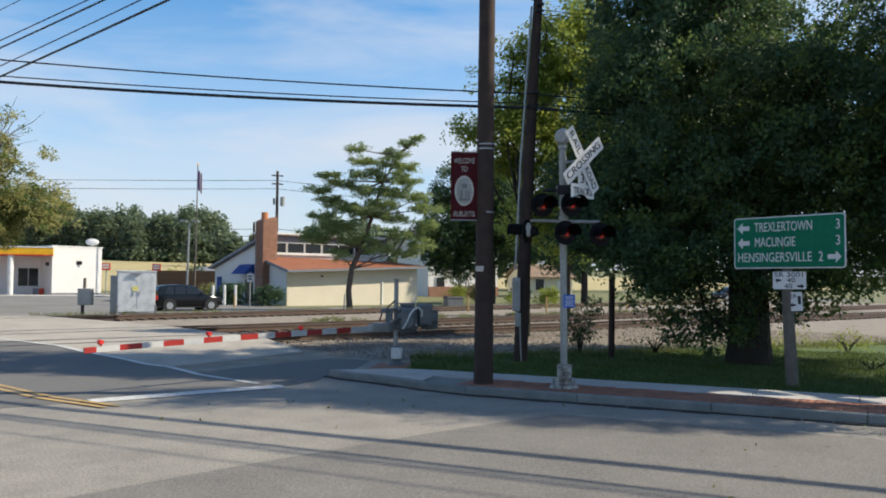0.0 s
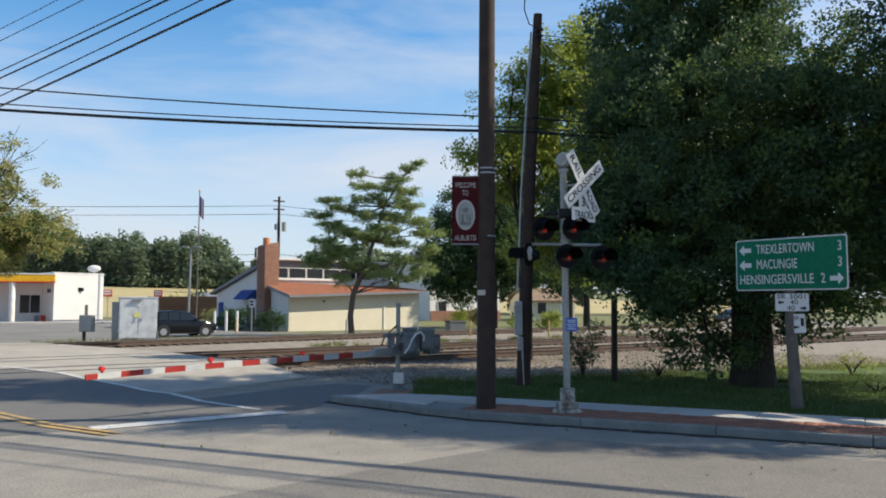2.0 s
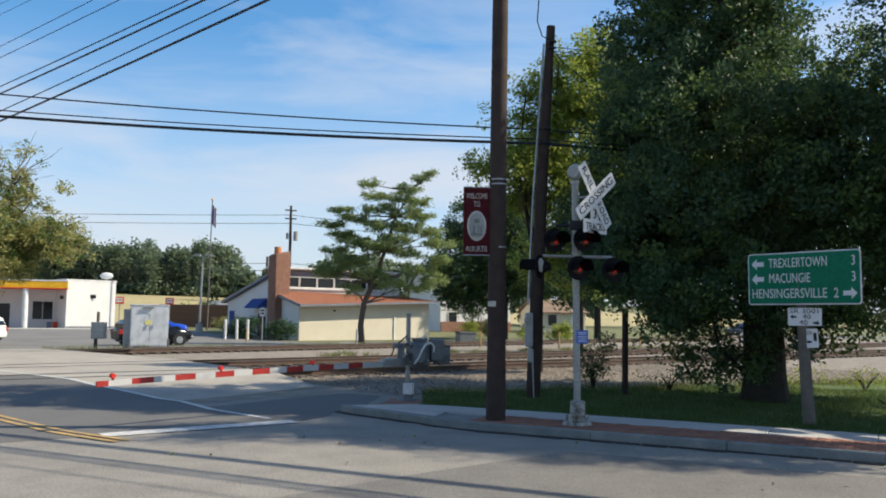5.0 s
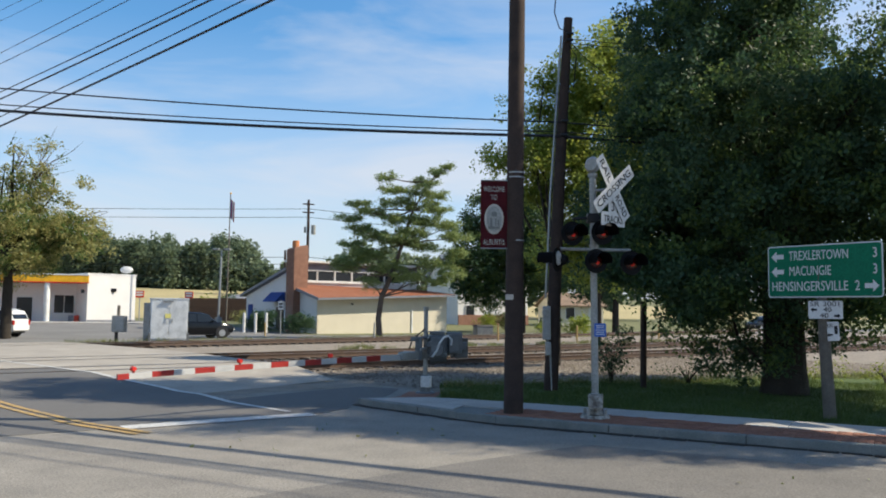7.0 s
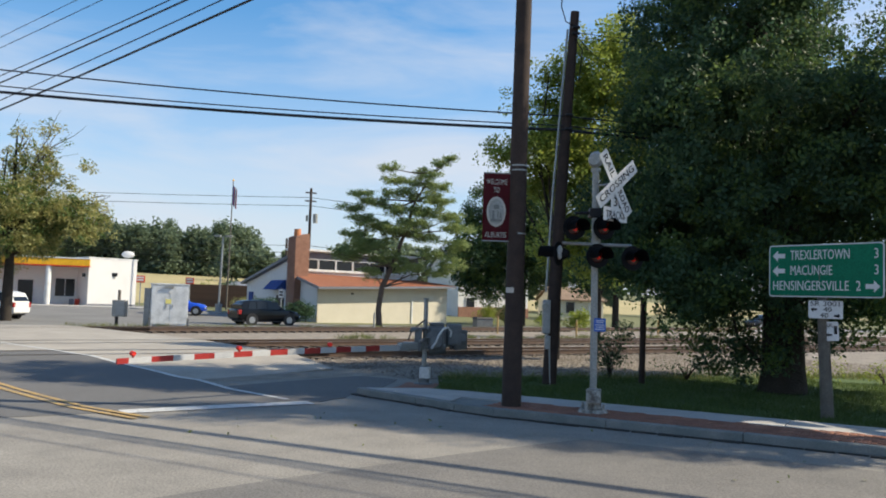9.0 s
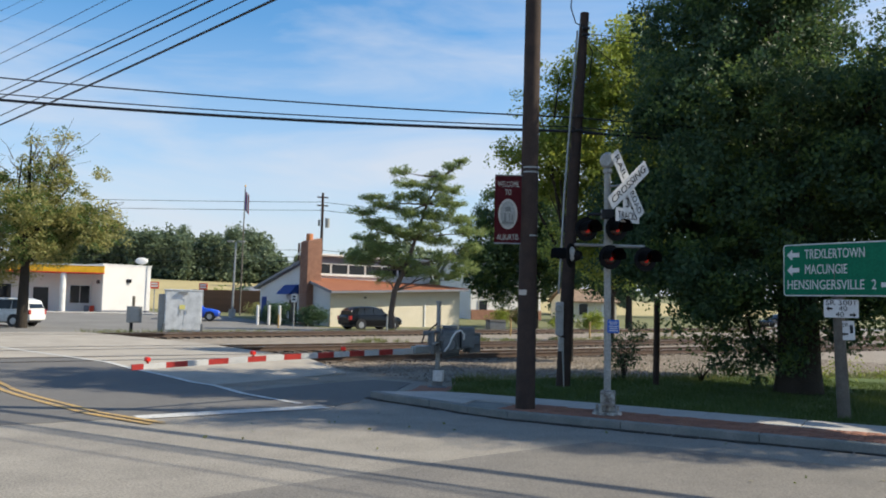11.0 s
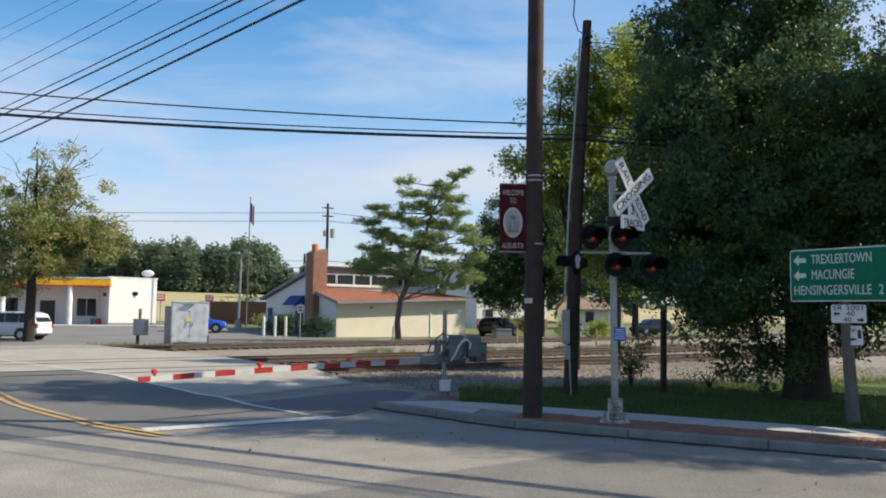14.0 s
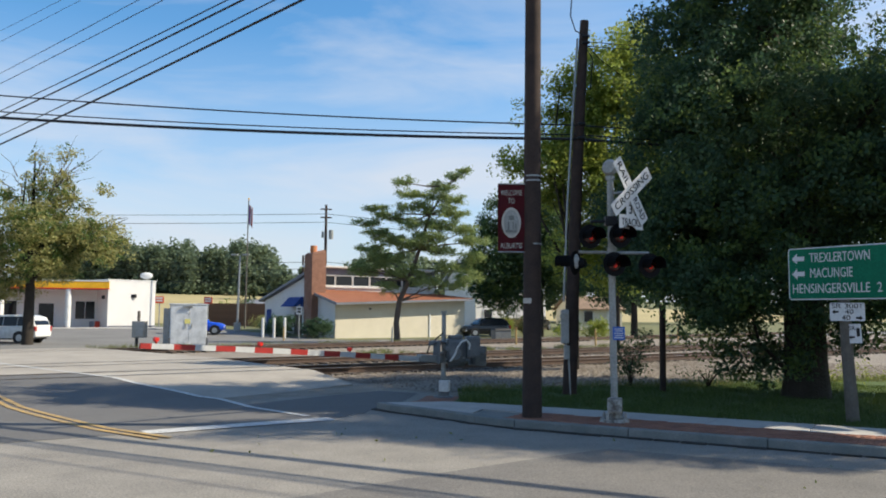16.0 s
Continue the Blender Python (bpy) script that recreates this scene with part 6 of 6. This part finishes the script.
                                            (4.9, 0, 5.9, 1.2, 1.2, 0.9), (1.9, 0, 11.6, 0.8, 0.8, 0.5), (0.2, 0, 11.4, 0.8, 0.8, 0.5)],
      12.2, 6.5, 0.17, M["leaf_o"], M["leaf_m"], 44, "olive green tree with thin bare twigs at the top", 0.72, 0.27, 0.34)


def bare_twigs():
    rg = np.random.default_rng(51)
    t = bpy.data.objects["forecourt_tree"]
    for i in range(26):
        x, z = rg.uniform(-2.4, 3.0), rg.uniform(8.0, 10.4)
        a, b = rg.normal(size=3) * 0.25, rg.normal(size=3) * 0.3
        bm = bmesh.new()
        h = rg.uniform(1.2, 2.9)
        tube(bm, [(x * 0.5, 0, z), (x * 0.75 + a[0], a[1], z + h * 0.4), (x * 0.9 + b[0], b[1], z + h * 0.75), (x * 1.15 + b[0] + a[0], b[2], z + h)], [0.034, 0.024, 0.016, 0.007], 5)
        tube(bm, [(x * 0.75 + a[0], a[1], z + h * 0.4), (x * 0.75 + a[0] + b[0] * 1.6, a[2], z + h * 0.8)], [0.016, 0.006], 4)
        part("twig", bm, M["bark_l"], t)
    for i in range(6):
        bm = bmesh.new()
        z = rg.uniform(5.2, 7.6)
        tube(bm, [(3.4, 0, z), (5.0, 0, z + 0.6), (5.8, 0, z + rg.uniform(0.5, 1.6))], [0.04, 0.025, 0.01], 5)
        part("twig", bm, M["bark_l"], t)


bare_twigs()


def pine():
    """A leaning pine with flat tiers of needles."""
    rg = np.random.default_rng(61)
    x0, y0 = -3.15, 58.2
    t = thing("pine_tree", pose(x0, y0, gz(x0, y0) - 0.05), "leaning pine with layered needle tufts before the house", "tree")
    spine = [(0, 0, 0), (-0.1, 0, 1.4), (0.1, 0, 2.9), (0.75, 0, 4.4), (1.5, 0, 6.6), (2.2, 0, 9.0), (3.4, 0, 11.0)]
    tiers = [(-2.3, 8.3, 0.9, 0.2), (-1.5, 7.6, 1.0, 0.25), (-1.6, 9.3, 0.8, 0.18), (-0.6, 8.8, 1.0, 0.25), (0.4, 11.2, 0.7, 0.25), (0.7, 10.4, 0.9, 0.3), (1.0, 9.5, 1.1, 0.35), (4.5, 12.0, 0.5, 0.15), (3.9, 11.6, 0.6, 0.2),
             (3.2, 10.9, 0.9, 0.3), (2.4, 10.2, 1.0, 0.35), (3.7, 10.0, 0.9, 0.25), (2.9, 9.2, 1.2, 0.35), (4.2, 8.9, 0.8, 0.2), (1.2, 8.3, 1.3, 0.4), (3.0, 8.2, 1.2, 0.35), (-0.8, 7.1, 1.2, 0.35),
             (4.5, 7.9, 1.1, 0.3), (5.2, 7.1, 1.2, 0.4), (1.0, 6.8, 1.5, 0.5), (-2.0, 6.4, 0.9, 0.5), (-1.6, 5.4, 1.2, 0.6), (-0.6, 5.9, 1.2, 0.5), (2.9, 6.4, 1.2, 0.4), (5.2, 5.9, 1.0, 0.5),
             (0.4, 4.9, 1.3, 0.5), (3.9, 5.2, 1.2, 0.5), (-2.4, 4.9, 0.9, 0.4), (1.9, 4.2, 1.1, 0.4), (-0.7, 3.9, 0.8, 0.5), (4.9, 4.4, 1.0, 0.5), (2.2, 7.3, 1.3, 0.4), (3.9, 3.9, 0.8, 0.4), (-3.0, 5.2, 0.6, 0.3)]
    br = []
    for x, z, r, th in tiers:
        k = min(range(len(spine)), key=lambda i: abs(spine[i][2] - (z - 0.8)))
        br.append((spine[k], (x, rg.normal() * 0.6, z - 0.1), 0.07))
    limbs(t, spine, [0.24, 0.2, 0.19, 0.16, 0.12, 0.08, 0.03], br, M["bark_l"], rg)
    out = []
    for x, z, r, th in tiers:
        n = int(26 * r * r) + 8
        a, q = rg.uniform(0, 6.28, n), np.sqrt(rg.random(n))
        c = np.stack([x + np.cos(a) * q * r, np.sin(a) * q * r * 1.1, z + rg.normal(size=n) * th * 0.45 + 0.15 * q], 1)
        out.append((c[:, None] + rg.normal(size=(n, 40, 3)) * (0.16, 0.16, 0.09)).reshape(-1, 3))
    c = np.concatenate(out)
    leaves("needles", t, c, 0.24, M["needle"], rg, "blue green needle tufts", droop=-0.3, aspect=0.22)


pine()


def shrub(p, blobs, density, size, mat_, seed, label, clump=0.14):
    rg = np.random.default_rng(seed)
    t = thing("shrub", pose(p[0], p[1], gz(*p) + (0.08 if p[1] < 22 else 0)), label, "shrub")
    for i in range(7):
        a = rg.uniform(0, 6.28)
        bm = bmesh.new()
        tube(bm, [(0, 0, -0.02), (0.1 * math.cos(a), 0.1 * math.sin(a), blobs[0][2] * 0.6), (0.35 * math.cos(a), 0.35 * math.sin(a), blobs[0][2] + blobs[0][5] * 0.5)], [0.02, 0.014, 0.006], 5)
        part("stem", bm, M["bark"], t)
    leaves("foliage", t, clumps(rg, blobs, density, clump, 16, 0.2), size, mat_, rg)


shrub((4.6, 20.6), [(0, 0, 0.75, 0.42, 0.4, 0.55), (0.3, 0, 1.25, 0.3, 0.3, 0.35), (-0.3, 0, 0.5, 0.25, 0.25, 0.3)], 150, 0.075, M["leaf"], 71, "thin dark shrub at the edge of the ballast")
shrub((6.6, 20.9), [(0, 0, 0.3, 0.9, 0.4, 0.3), (1.2, 0, 0.3, 0.8, 0.4, 0.28)], 70, 0.06, M["leaf"], 72, "low dark brush along the lawn")
shrub((11.8, 21.2), [(0, 0, 0.3, 1.0, 0.5, 0.32), (-1.6, 0, 0.35, 0.9, 0.5, 0.35)], 70, 0.06, M["leaf_b"], 73, "low green brush along the lawn")
shrub((10.0, 17.0), [(0, 0, 0.12, 0.5, 0.4, 0.18), (0.5, 0, 0.15, 0.3, 0.3, 0.2)], 40, 0.06, M["leaf"], 74, "dark brush heap by the trunk")
for i, (x, y, r, mm) in enumerate(((-10.3, 65.6, 1.05, "leaf"), (-9.4, 66.1, 0.95, "leaf"), (-12.9, 67.4, 1.15, "leaf"), (-13.9, 68.4, 1.1, "leaf"), (-27.0, 101.0, 2.0, "leaf_b"), (-24.4, 100.0, 2.2, "leaf"), (-18.6, 85.0, 0.9, "leaf_o"), (6.0, 82, 1.1, "leaf_b"), (8.0, 84, 1.2, "weed"), (12.0, 80, 1.2, "leaf"), (9.0, 62, 0.9, "leaf_b"), (11.5, 63.0, 1.1, "leaf_b"))):
    shrub((x, y), [(0, 0, r * 0.75, r, r * 0.8, r * 0.75), (r * 0.4, 0, r * 1.1, r * 0.6, r * 0.6, r * 0.5)], 6.0 if r > 1.5 else 34, 0.14, M[mm], 80 + i, "rounded green garden shrub", 0.22)


def far_woods():
    """Woods on the hill and behind the houses."""
    rg = np.random.default_rng(91)
    cs = []
    bm = bmesh.new()
    for i in range(70):
        x = -150 + i * 1.55 + rg.uniform(-1.5, 1.5)
        y = 300 + rg.uniform(-6, 22)
        top = 18.4 + 1.1 * math.sin(x * 0.31 + 0.4) - 2.6 * math.exp(-((x + 89) / 5) ** 2) + 2.2 * math.exp(-((x + 72) / 8) ** 2) + rg.uniform(-1.0, 1.0)
        if x > -66:
            top -= (x + 66) * 1.5
        top = max(top, 7.0)
        g = gz(x, y)
        cyl(bm, (x, y, g - 0.3), (x, y, g + top * 0.5), 0.3, 0.15, 6)
        n = 120
        d = rg.normal(size=(n, 3))
        d /= np.linalg.norm(d, axis=1)[:, None]
        q = 0.55 + 0.45 * rg.random(n)
        c = d * q[:, None] * (3.8, 3.8, top * 0.5) + (x, y, g + top * 0.48)
        cs.append((c[:, None] + rg.normal(size=(n, 14, 3)) * 0.75).reshape(-1, 3))
        cs.append(rg.normal(size=(260, 3)) * (2.2, 2.2, 1.2) + (x, y - 2, g + 2.2))
    for x, y, top in [(-58, 250, 11), (-52, 255, 12), (-46, 240, 9), (-40, 245, 10), (-34, 240, 9), (-20, 200, 12), (-15, 190, 15), (-8, 185, 14), (-2, 190, 13), (6, 160, 12), (14, 150, 13), (22, 150, 14), (32, 140, 14), (44, 140, 14), (-13.5, 130, 8.5), (-11, 132, 9), (-7, 128, 8)]:
        g = gz(x, y)
        cyl(bm, (x, y, g - 0.3), (x, y, g + top * 0.5), 0.3, 0.15, 6)
        n = 110
        d = rg.normal(size=(n, 3))
        d /= np.linalg.norm(d, axis=1)[:, None]
        c = d * (0.55 + 0.45 * rg.random(n))[:, None] * (top * 0.36, top * 0.36, top * 0.47) + (x, y, g + top * 0.53)
        cs.append((c[:, None] + rg.normal(size=(n, 14, 3)) * 0.55).reshape(-1, 3))
    w = single("far_woods", bm, M["bark"], "dense green woods on the far hillside", "woods", "", "stuff")
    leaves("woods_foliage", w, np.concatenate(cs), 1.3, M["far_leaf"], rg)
    w.children[0]["kind"] = "stuff"


far_woods()


# ------------------------------------------------------------------ vehicles
def vehicle(name, paint, label, category, prof, L, W, wheel_x, wheel_r=0.36, rear_lit=False):
    """A car that looks along +x. prof: (x, low, belt, roof) stations as shares of the length, heights in metres."""
    v = thing(name, Matrix(), label, category)
    half = W / 2

    def loft(rows, close=True):
        bm = bmesh.new()
        rings = [[bm.verts.new(p) for p in r] for r in rows]
        n = len(rings[0])
        for a, b in zip(rings, rings[1:]):
            for i in range(n):
                bm.faces.new((a[i], a[(i + 1) % n], b[(i + 1) % n], b[i]))
        bm.faces.new(rings[0])
        bm.faces.new(rings[-1])
        bmesh.ops.recalc_face_normals(bm, faces=bm.faces)
        return bm

    rows = []
    for x, lo, belt, roof in prof:
        k = 1 - 0.16 * max(0, abs(x - 0.5) * 2 - 0.7) / 0.3
        h = half * k
        X = (x - 0.5) * L
        rows.append([(X, -h * 0.92, lo), (X, -h, lo + 0.15), (X, -h, belt * 0.62 + lo * 0.38), (X, -h * 0.96, belt - 0.06), (X, -h * 0.88, belt), (X, h * 0.88, belt), (X, h * 0.96, belt - 0.06),
                     (X, h, belt * 0.62 + lo * 0.38), (X, h, lo + 0.15), (X, h * 0.92, lo)])
    part("body", loft(rows), paint, v, smooth=True)
    cab = [(x, belt, roof) for x, lo, belt, roof in prof if roof > belt + 0.02]
    rows, glass = [], []
    for x, belt, roof in cab:
        X = (x - 0.5) * L
        f = (roof - belt) / 0.62
        rows.append([(X, -half * 0.88, belt - 0.03), (X, -half * (0.88 - 0.13 * min(1, f)), roof - 0.07), (X, -half * (0.78 - 0.16 * min(1, f)), roof), (X, half * (0.78 - 0.16 * min(1, f)), roof),
                     (X, half * (0.88 - 0.13 * min(1, f)), roof - 0.07), (X, half * 0.88, belt - 0.03)])
    part("roof", loft(rows), paint, v, smooth=True)
    full = [c for c in cab if c[2] - c[1] > 0.45]
    xa, xb = (full[0][0] - 0.5) * L, (full[-1][0] - 0.5) * L
    belt, roof = full[len(full) // 2][1], full[len(full) // 2][2]
    cuts = [xa + 0.12, xa + (xb - xa) * 0.34, xa + (xb - xa) * 0.68, xb + 0.1]
    for side in (-1, 1):
        for i in range(3):
            a, b = cuts[i] + 0.03, cuts[i + 1] - 0.03
            sl = 0.18 if i == 0 else (0.0 if i == 1 else -0.34)
            y0, y1 = side * (half * 0.885), side * (half * 0.775)
            hull8(bm := bmesh.new(), [(a, y0 - side * 0.03, belt + 0.02), (b + (0.28 if i == 2 else 0), y0 - side * 0.03, belt + 0.02), (b + (0.28 if i == 2 else 0), y0 + side * 0.006, belt + 0.02), (a, y0 + side * 0.006, belt + 0.02)],
                  [(a + max(0, sl), y1 - side * 0.03, roof - 0.12), (b + min(0, sl) + (0.28 if i == 2 else 0), y1 - side * 0.03, roof - 0.12), (b + min(0, sl) + (0.28 if i == 2 else 0), y1 + side * 0.012, roof - 0.12), (a + max(0, sl), y1 + side * 0.012, roof - 0.12)])
            part("side_window", bm, M["glass"], v)
    for (x0, b0, r0), (x1, b1, r1) in ((cab[-1], full[-1]), (cab[0], full[0])):
        X0, X1 = (x0 - 0.5) * L, (x1 - 0.5) * L
        o = 0.012 if X0 > X1 else -0.012
        hull8(bm := bmesh.new(), [(X0 + o, -half * 0.76, r0 + 0.03), (X0 + o, half * 0.76, r0 + 0.03), (X0, half * 0.76, r0), (X0, -half * 0.76, r0)],
              [(X1 + o, -half * 0.62, r1 - 0.06), (X1 + o, half * 0.62, r1 - 0.06), (X1, half * 0.62, r1 - 0.1), (X1, -half * 0.62, r1 - 0.1)])
        part("windscreen", bm, M["glass"], v)
    for wx in wheel_x:
        for side in (-1, 1):
            bm = bmesh.new()
            y = side * (half - 0.11)
            cyl(bm, (wx, y - 0.11, wheel_r), (wx, y + 0.11, wheel_r), wheel_r, n=22)
            w = part("wheel", bm, M["tyre"], v, smooth=True)
            cyl(bm := bmesh.new(), (wx, y + side * 0.09, wheel_r), (wx, y + side * 0.122, wheel_r), wheel_r * 0.64, wheel_r * 0.6, 16)
            part("rim", bm, M["rim"], w)
            # dark arch over the wheel
            bm = bmesh.new()
            cyl(bm, (wx, side * (half - 0.05), wheel_r + 0.02), (wx, side * (half + 0.004), wheel_r + 0.02), wheel_r + 0.07, n=22)
            part("wheel_arch", bm, M["dark"], v)
    xf, xr = (prof[-1][0] - 0.5) * L, (prof[0][0] - 0.5) * L
    for side in (-1, 1):
        box(bm := bmesh.new(), (xf - 0.12, side * half * 0.68, prof[-1][2] - 0.14), (0.2, 0.34, 0.14), bevel=0.03)
        part("headlight", bm, M["headl"], v)
        box(bm := bmesh.new(), (xr + 0.1, side * half * 0.8, prof[0][2] - 0.1), (0.22, 0.2, 0.3), bevel=0.03)
        part("tail_light", bm, M["tail"], v)
        box(bm := bmesh.new(), (xb + 0.25, side * (half + 0.06), belt + 0.04), (0.12, 0.18, 0.14), bevel=0.03)
        part("mirror", bm, paint, v)
    box(bm := bmesh.new(), (0, 0, 0.3), (L * 0.86, W * 0.9, 0.16))
    part("underbody", bm, M["dark"], v)
    return v


SUV = [(0.0, 0.46, 0.96, 0.96), (0.015, 0.38, 1.05, 1.07), (0.05, 0.34, 1.08, 1.32), (0.11, 0.32, 1.08, 1.58), (0.2, 0.31, 1.08, 1.66), (0.38, 0.3, 1.06, 1.7), (0.52, 0.3, 1.05, 1.66), (0.6, 0.3, 1.05, 1.56),
       (0.73, 0.31, 1.05, 1.08), (0.85, 0.32, 1.0, 1.0), (0.95, 0.35, 0.9, 0.9), (1.0, 0.46, 0.72, 0.72)]
HATCH = [(0.0, 0.42, 0.95, 0.95), (0.02, 0.36, 1.02, 1.05), (0.08, 0.32, 1.02, 1.38), (0.2, 0.3, 1.02, 1.5), (0.4, 0.29, 1.0, 1.54), (0.56, 0.29, 1.0, 1.44), (0.72, 0.3, 1.0, 1.03), (0.85, 0.31, 0.95, 0.95),
         (0.96, 0.34, 0.85, 0.85), (1.0, 0.42, 0.72, 0.72)]
VAN = [(0.0, 0.42, 1.0, 1.0), (0.015, 0.36, 1.08, 1.12), (0.06, 0.32, 1.08, 1.62), (0.15, 0.3, 1.08, 1.74), (0.45, 0.29, 1.06, 1.76), (0.62, 0.29, 1.06, 1.66), (0.82, 0.3, 1.04, 1.08), (0.92, 0.31, 0.96, 0.96), (1.0, 0.42, 0.78, 0.78)]
SEDAN = [(0.0, 0.4, 0.9, 0.9), (0.03, 0.34, 0.96, 0.96), (0.16, 0.3, 0.98, 1.02), (0.3, 0.28, 0.96, 1.38), (0.45, 0.27, 0.95, 1.45), (0.58, 0.27, 0.95, 1.4), (0.74, 0.28, 0.95, 0.98), (0.88, 0.3, 0.88, 0.88), (0.97, 0.32, 0.78, 0.78), (1.0, 0.4, 0.68, 0.68)]
suv_a = vehicle("sport_utility", M["car_black"], "black sport utility car driving along the far street", "car", SUV, 4.65, 1.88, (-1.38, 1.4))
suv_b = vehicle("sport_utility", M["car_dark"], "charcoal sport utility car coming along the far street", "car", SUV, 4.6, 1.86, (-1.38, 1.4))
van = vehicle("minivan", M["car_white"], "white minivan parked under the forecourt tree", "car", VAN, 5.0, 1.95, (-1.5, 1.5), 0.34)
van.matrix_basis = pose(-27.6, 53.0, gz(-27.6, 53.0) + 0.006, 0, 0, 172)
blue_car = vehicle("hatchback", M["car_blue"], "bright blue hatchback parked on the forecourt", "car", HATCH, 4.2, 1.8, (-1.27, 1.3), 0.34)
blue_car.matrix_basis = pose(-19.9, 68.2, gz(-19.9, 68.2) + 0.006, 0, 0, 12)
grey_car = vehicle("sedan", M["car_silver"], "silver sedan parked beside the shop", "car", SEDAN, 4.5, 1.8, (-1.35, 1.38), 0.33)
grey_car.matrix_basis = pose(-25.6, 84.0, gz(-25.6, 84.0) + 0.006, 0, 0, 60)


# ------------------------------------------------------------------ what moves
def motions():
    g = ARM["m"]
    walk(ARM["ob"], [(t, g @ Matrix.Rotation(radians(-a), 4, "Y")) for t, a in ((0.0, 0.0), (15.6, 0.0), (15.7, 0.6), (15.8, 2.0), (15.9, 3.4), (16.0, 4.9))])

    def drive(car, rows):
        walk(car, [(t, pose(x, y, gz(x, y) + 0.006, 0, 0, a)) for t, x, y, a in rows])

    # backs up, waits, then pulls away along the street
    drive(suv_a, [(0.0, -13.7, 55.3, 37), (0.8, -13.75, 55.25, 37), (1.6, -13.98, 55.07, 37), (2.4, -14.28, 54.85, 37), (3.2, -14.9, 54.35, 37), (4.0, -15.55, 53.85, 37), (4.2, -15.7, 53.72, 37),
                  (5.2, -16.05, 53.45, 37), (6.3, -15.6, 53.8, 37), (6.9, -14.95, 54.32, 37), (7.8, -13.5, 55.45, 38), (9.0, -10.95, 57.4, 38), (9.7, -8.45, 59.35, 38),
                  (11.8, -2.65, 63.9, 37), (12.3, -0.8, 66.0, 36), (12.6, 0.2, 67.3, 37), (12.9, 1.2, 68.8, 40), (13.5, 3.7, 72.5, 48), (14.2, 5.4, 78.5, 60), (14.8, 6.9, 84.0, 66), (16.0, 10.5, 93.0, 66)])
    # comes in from the far end of the street
    drive(suv_b, [(0.0, 40.0, 98.0, 205), (12.8, 40.0, 98.0, 205), (14.0, 22.0, 89.0, 206), (15.0, 6.8, 79.0, 208), (15.6, 4.7, 76.2, 206), (16.0, 3.7, 75.0, 206)])


motions()
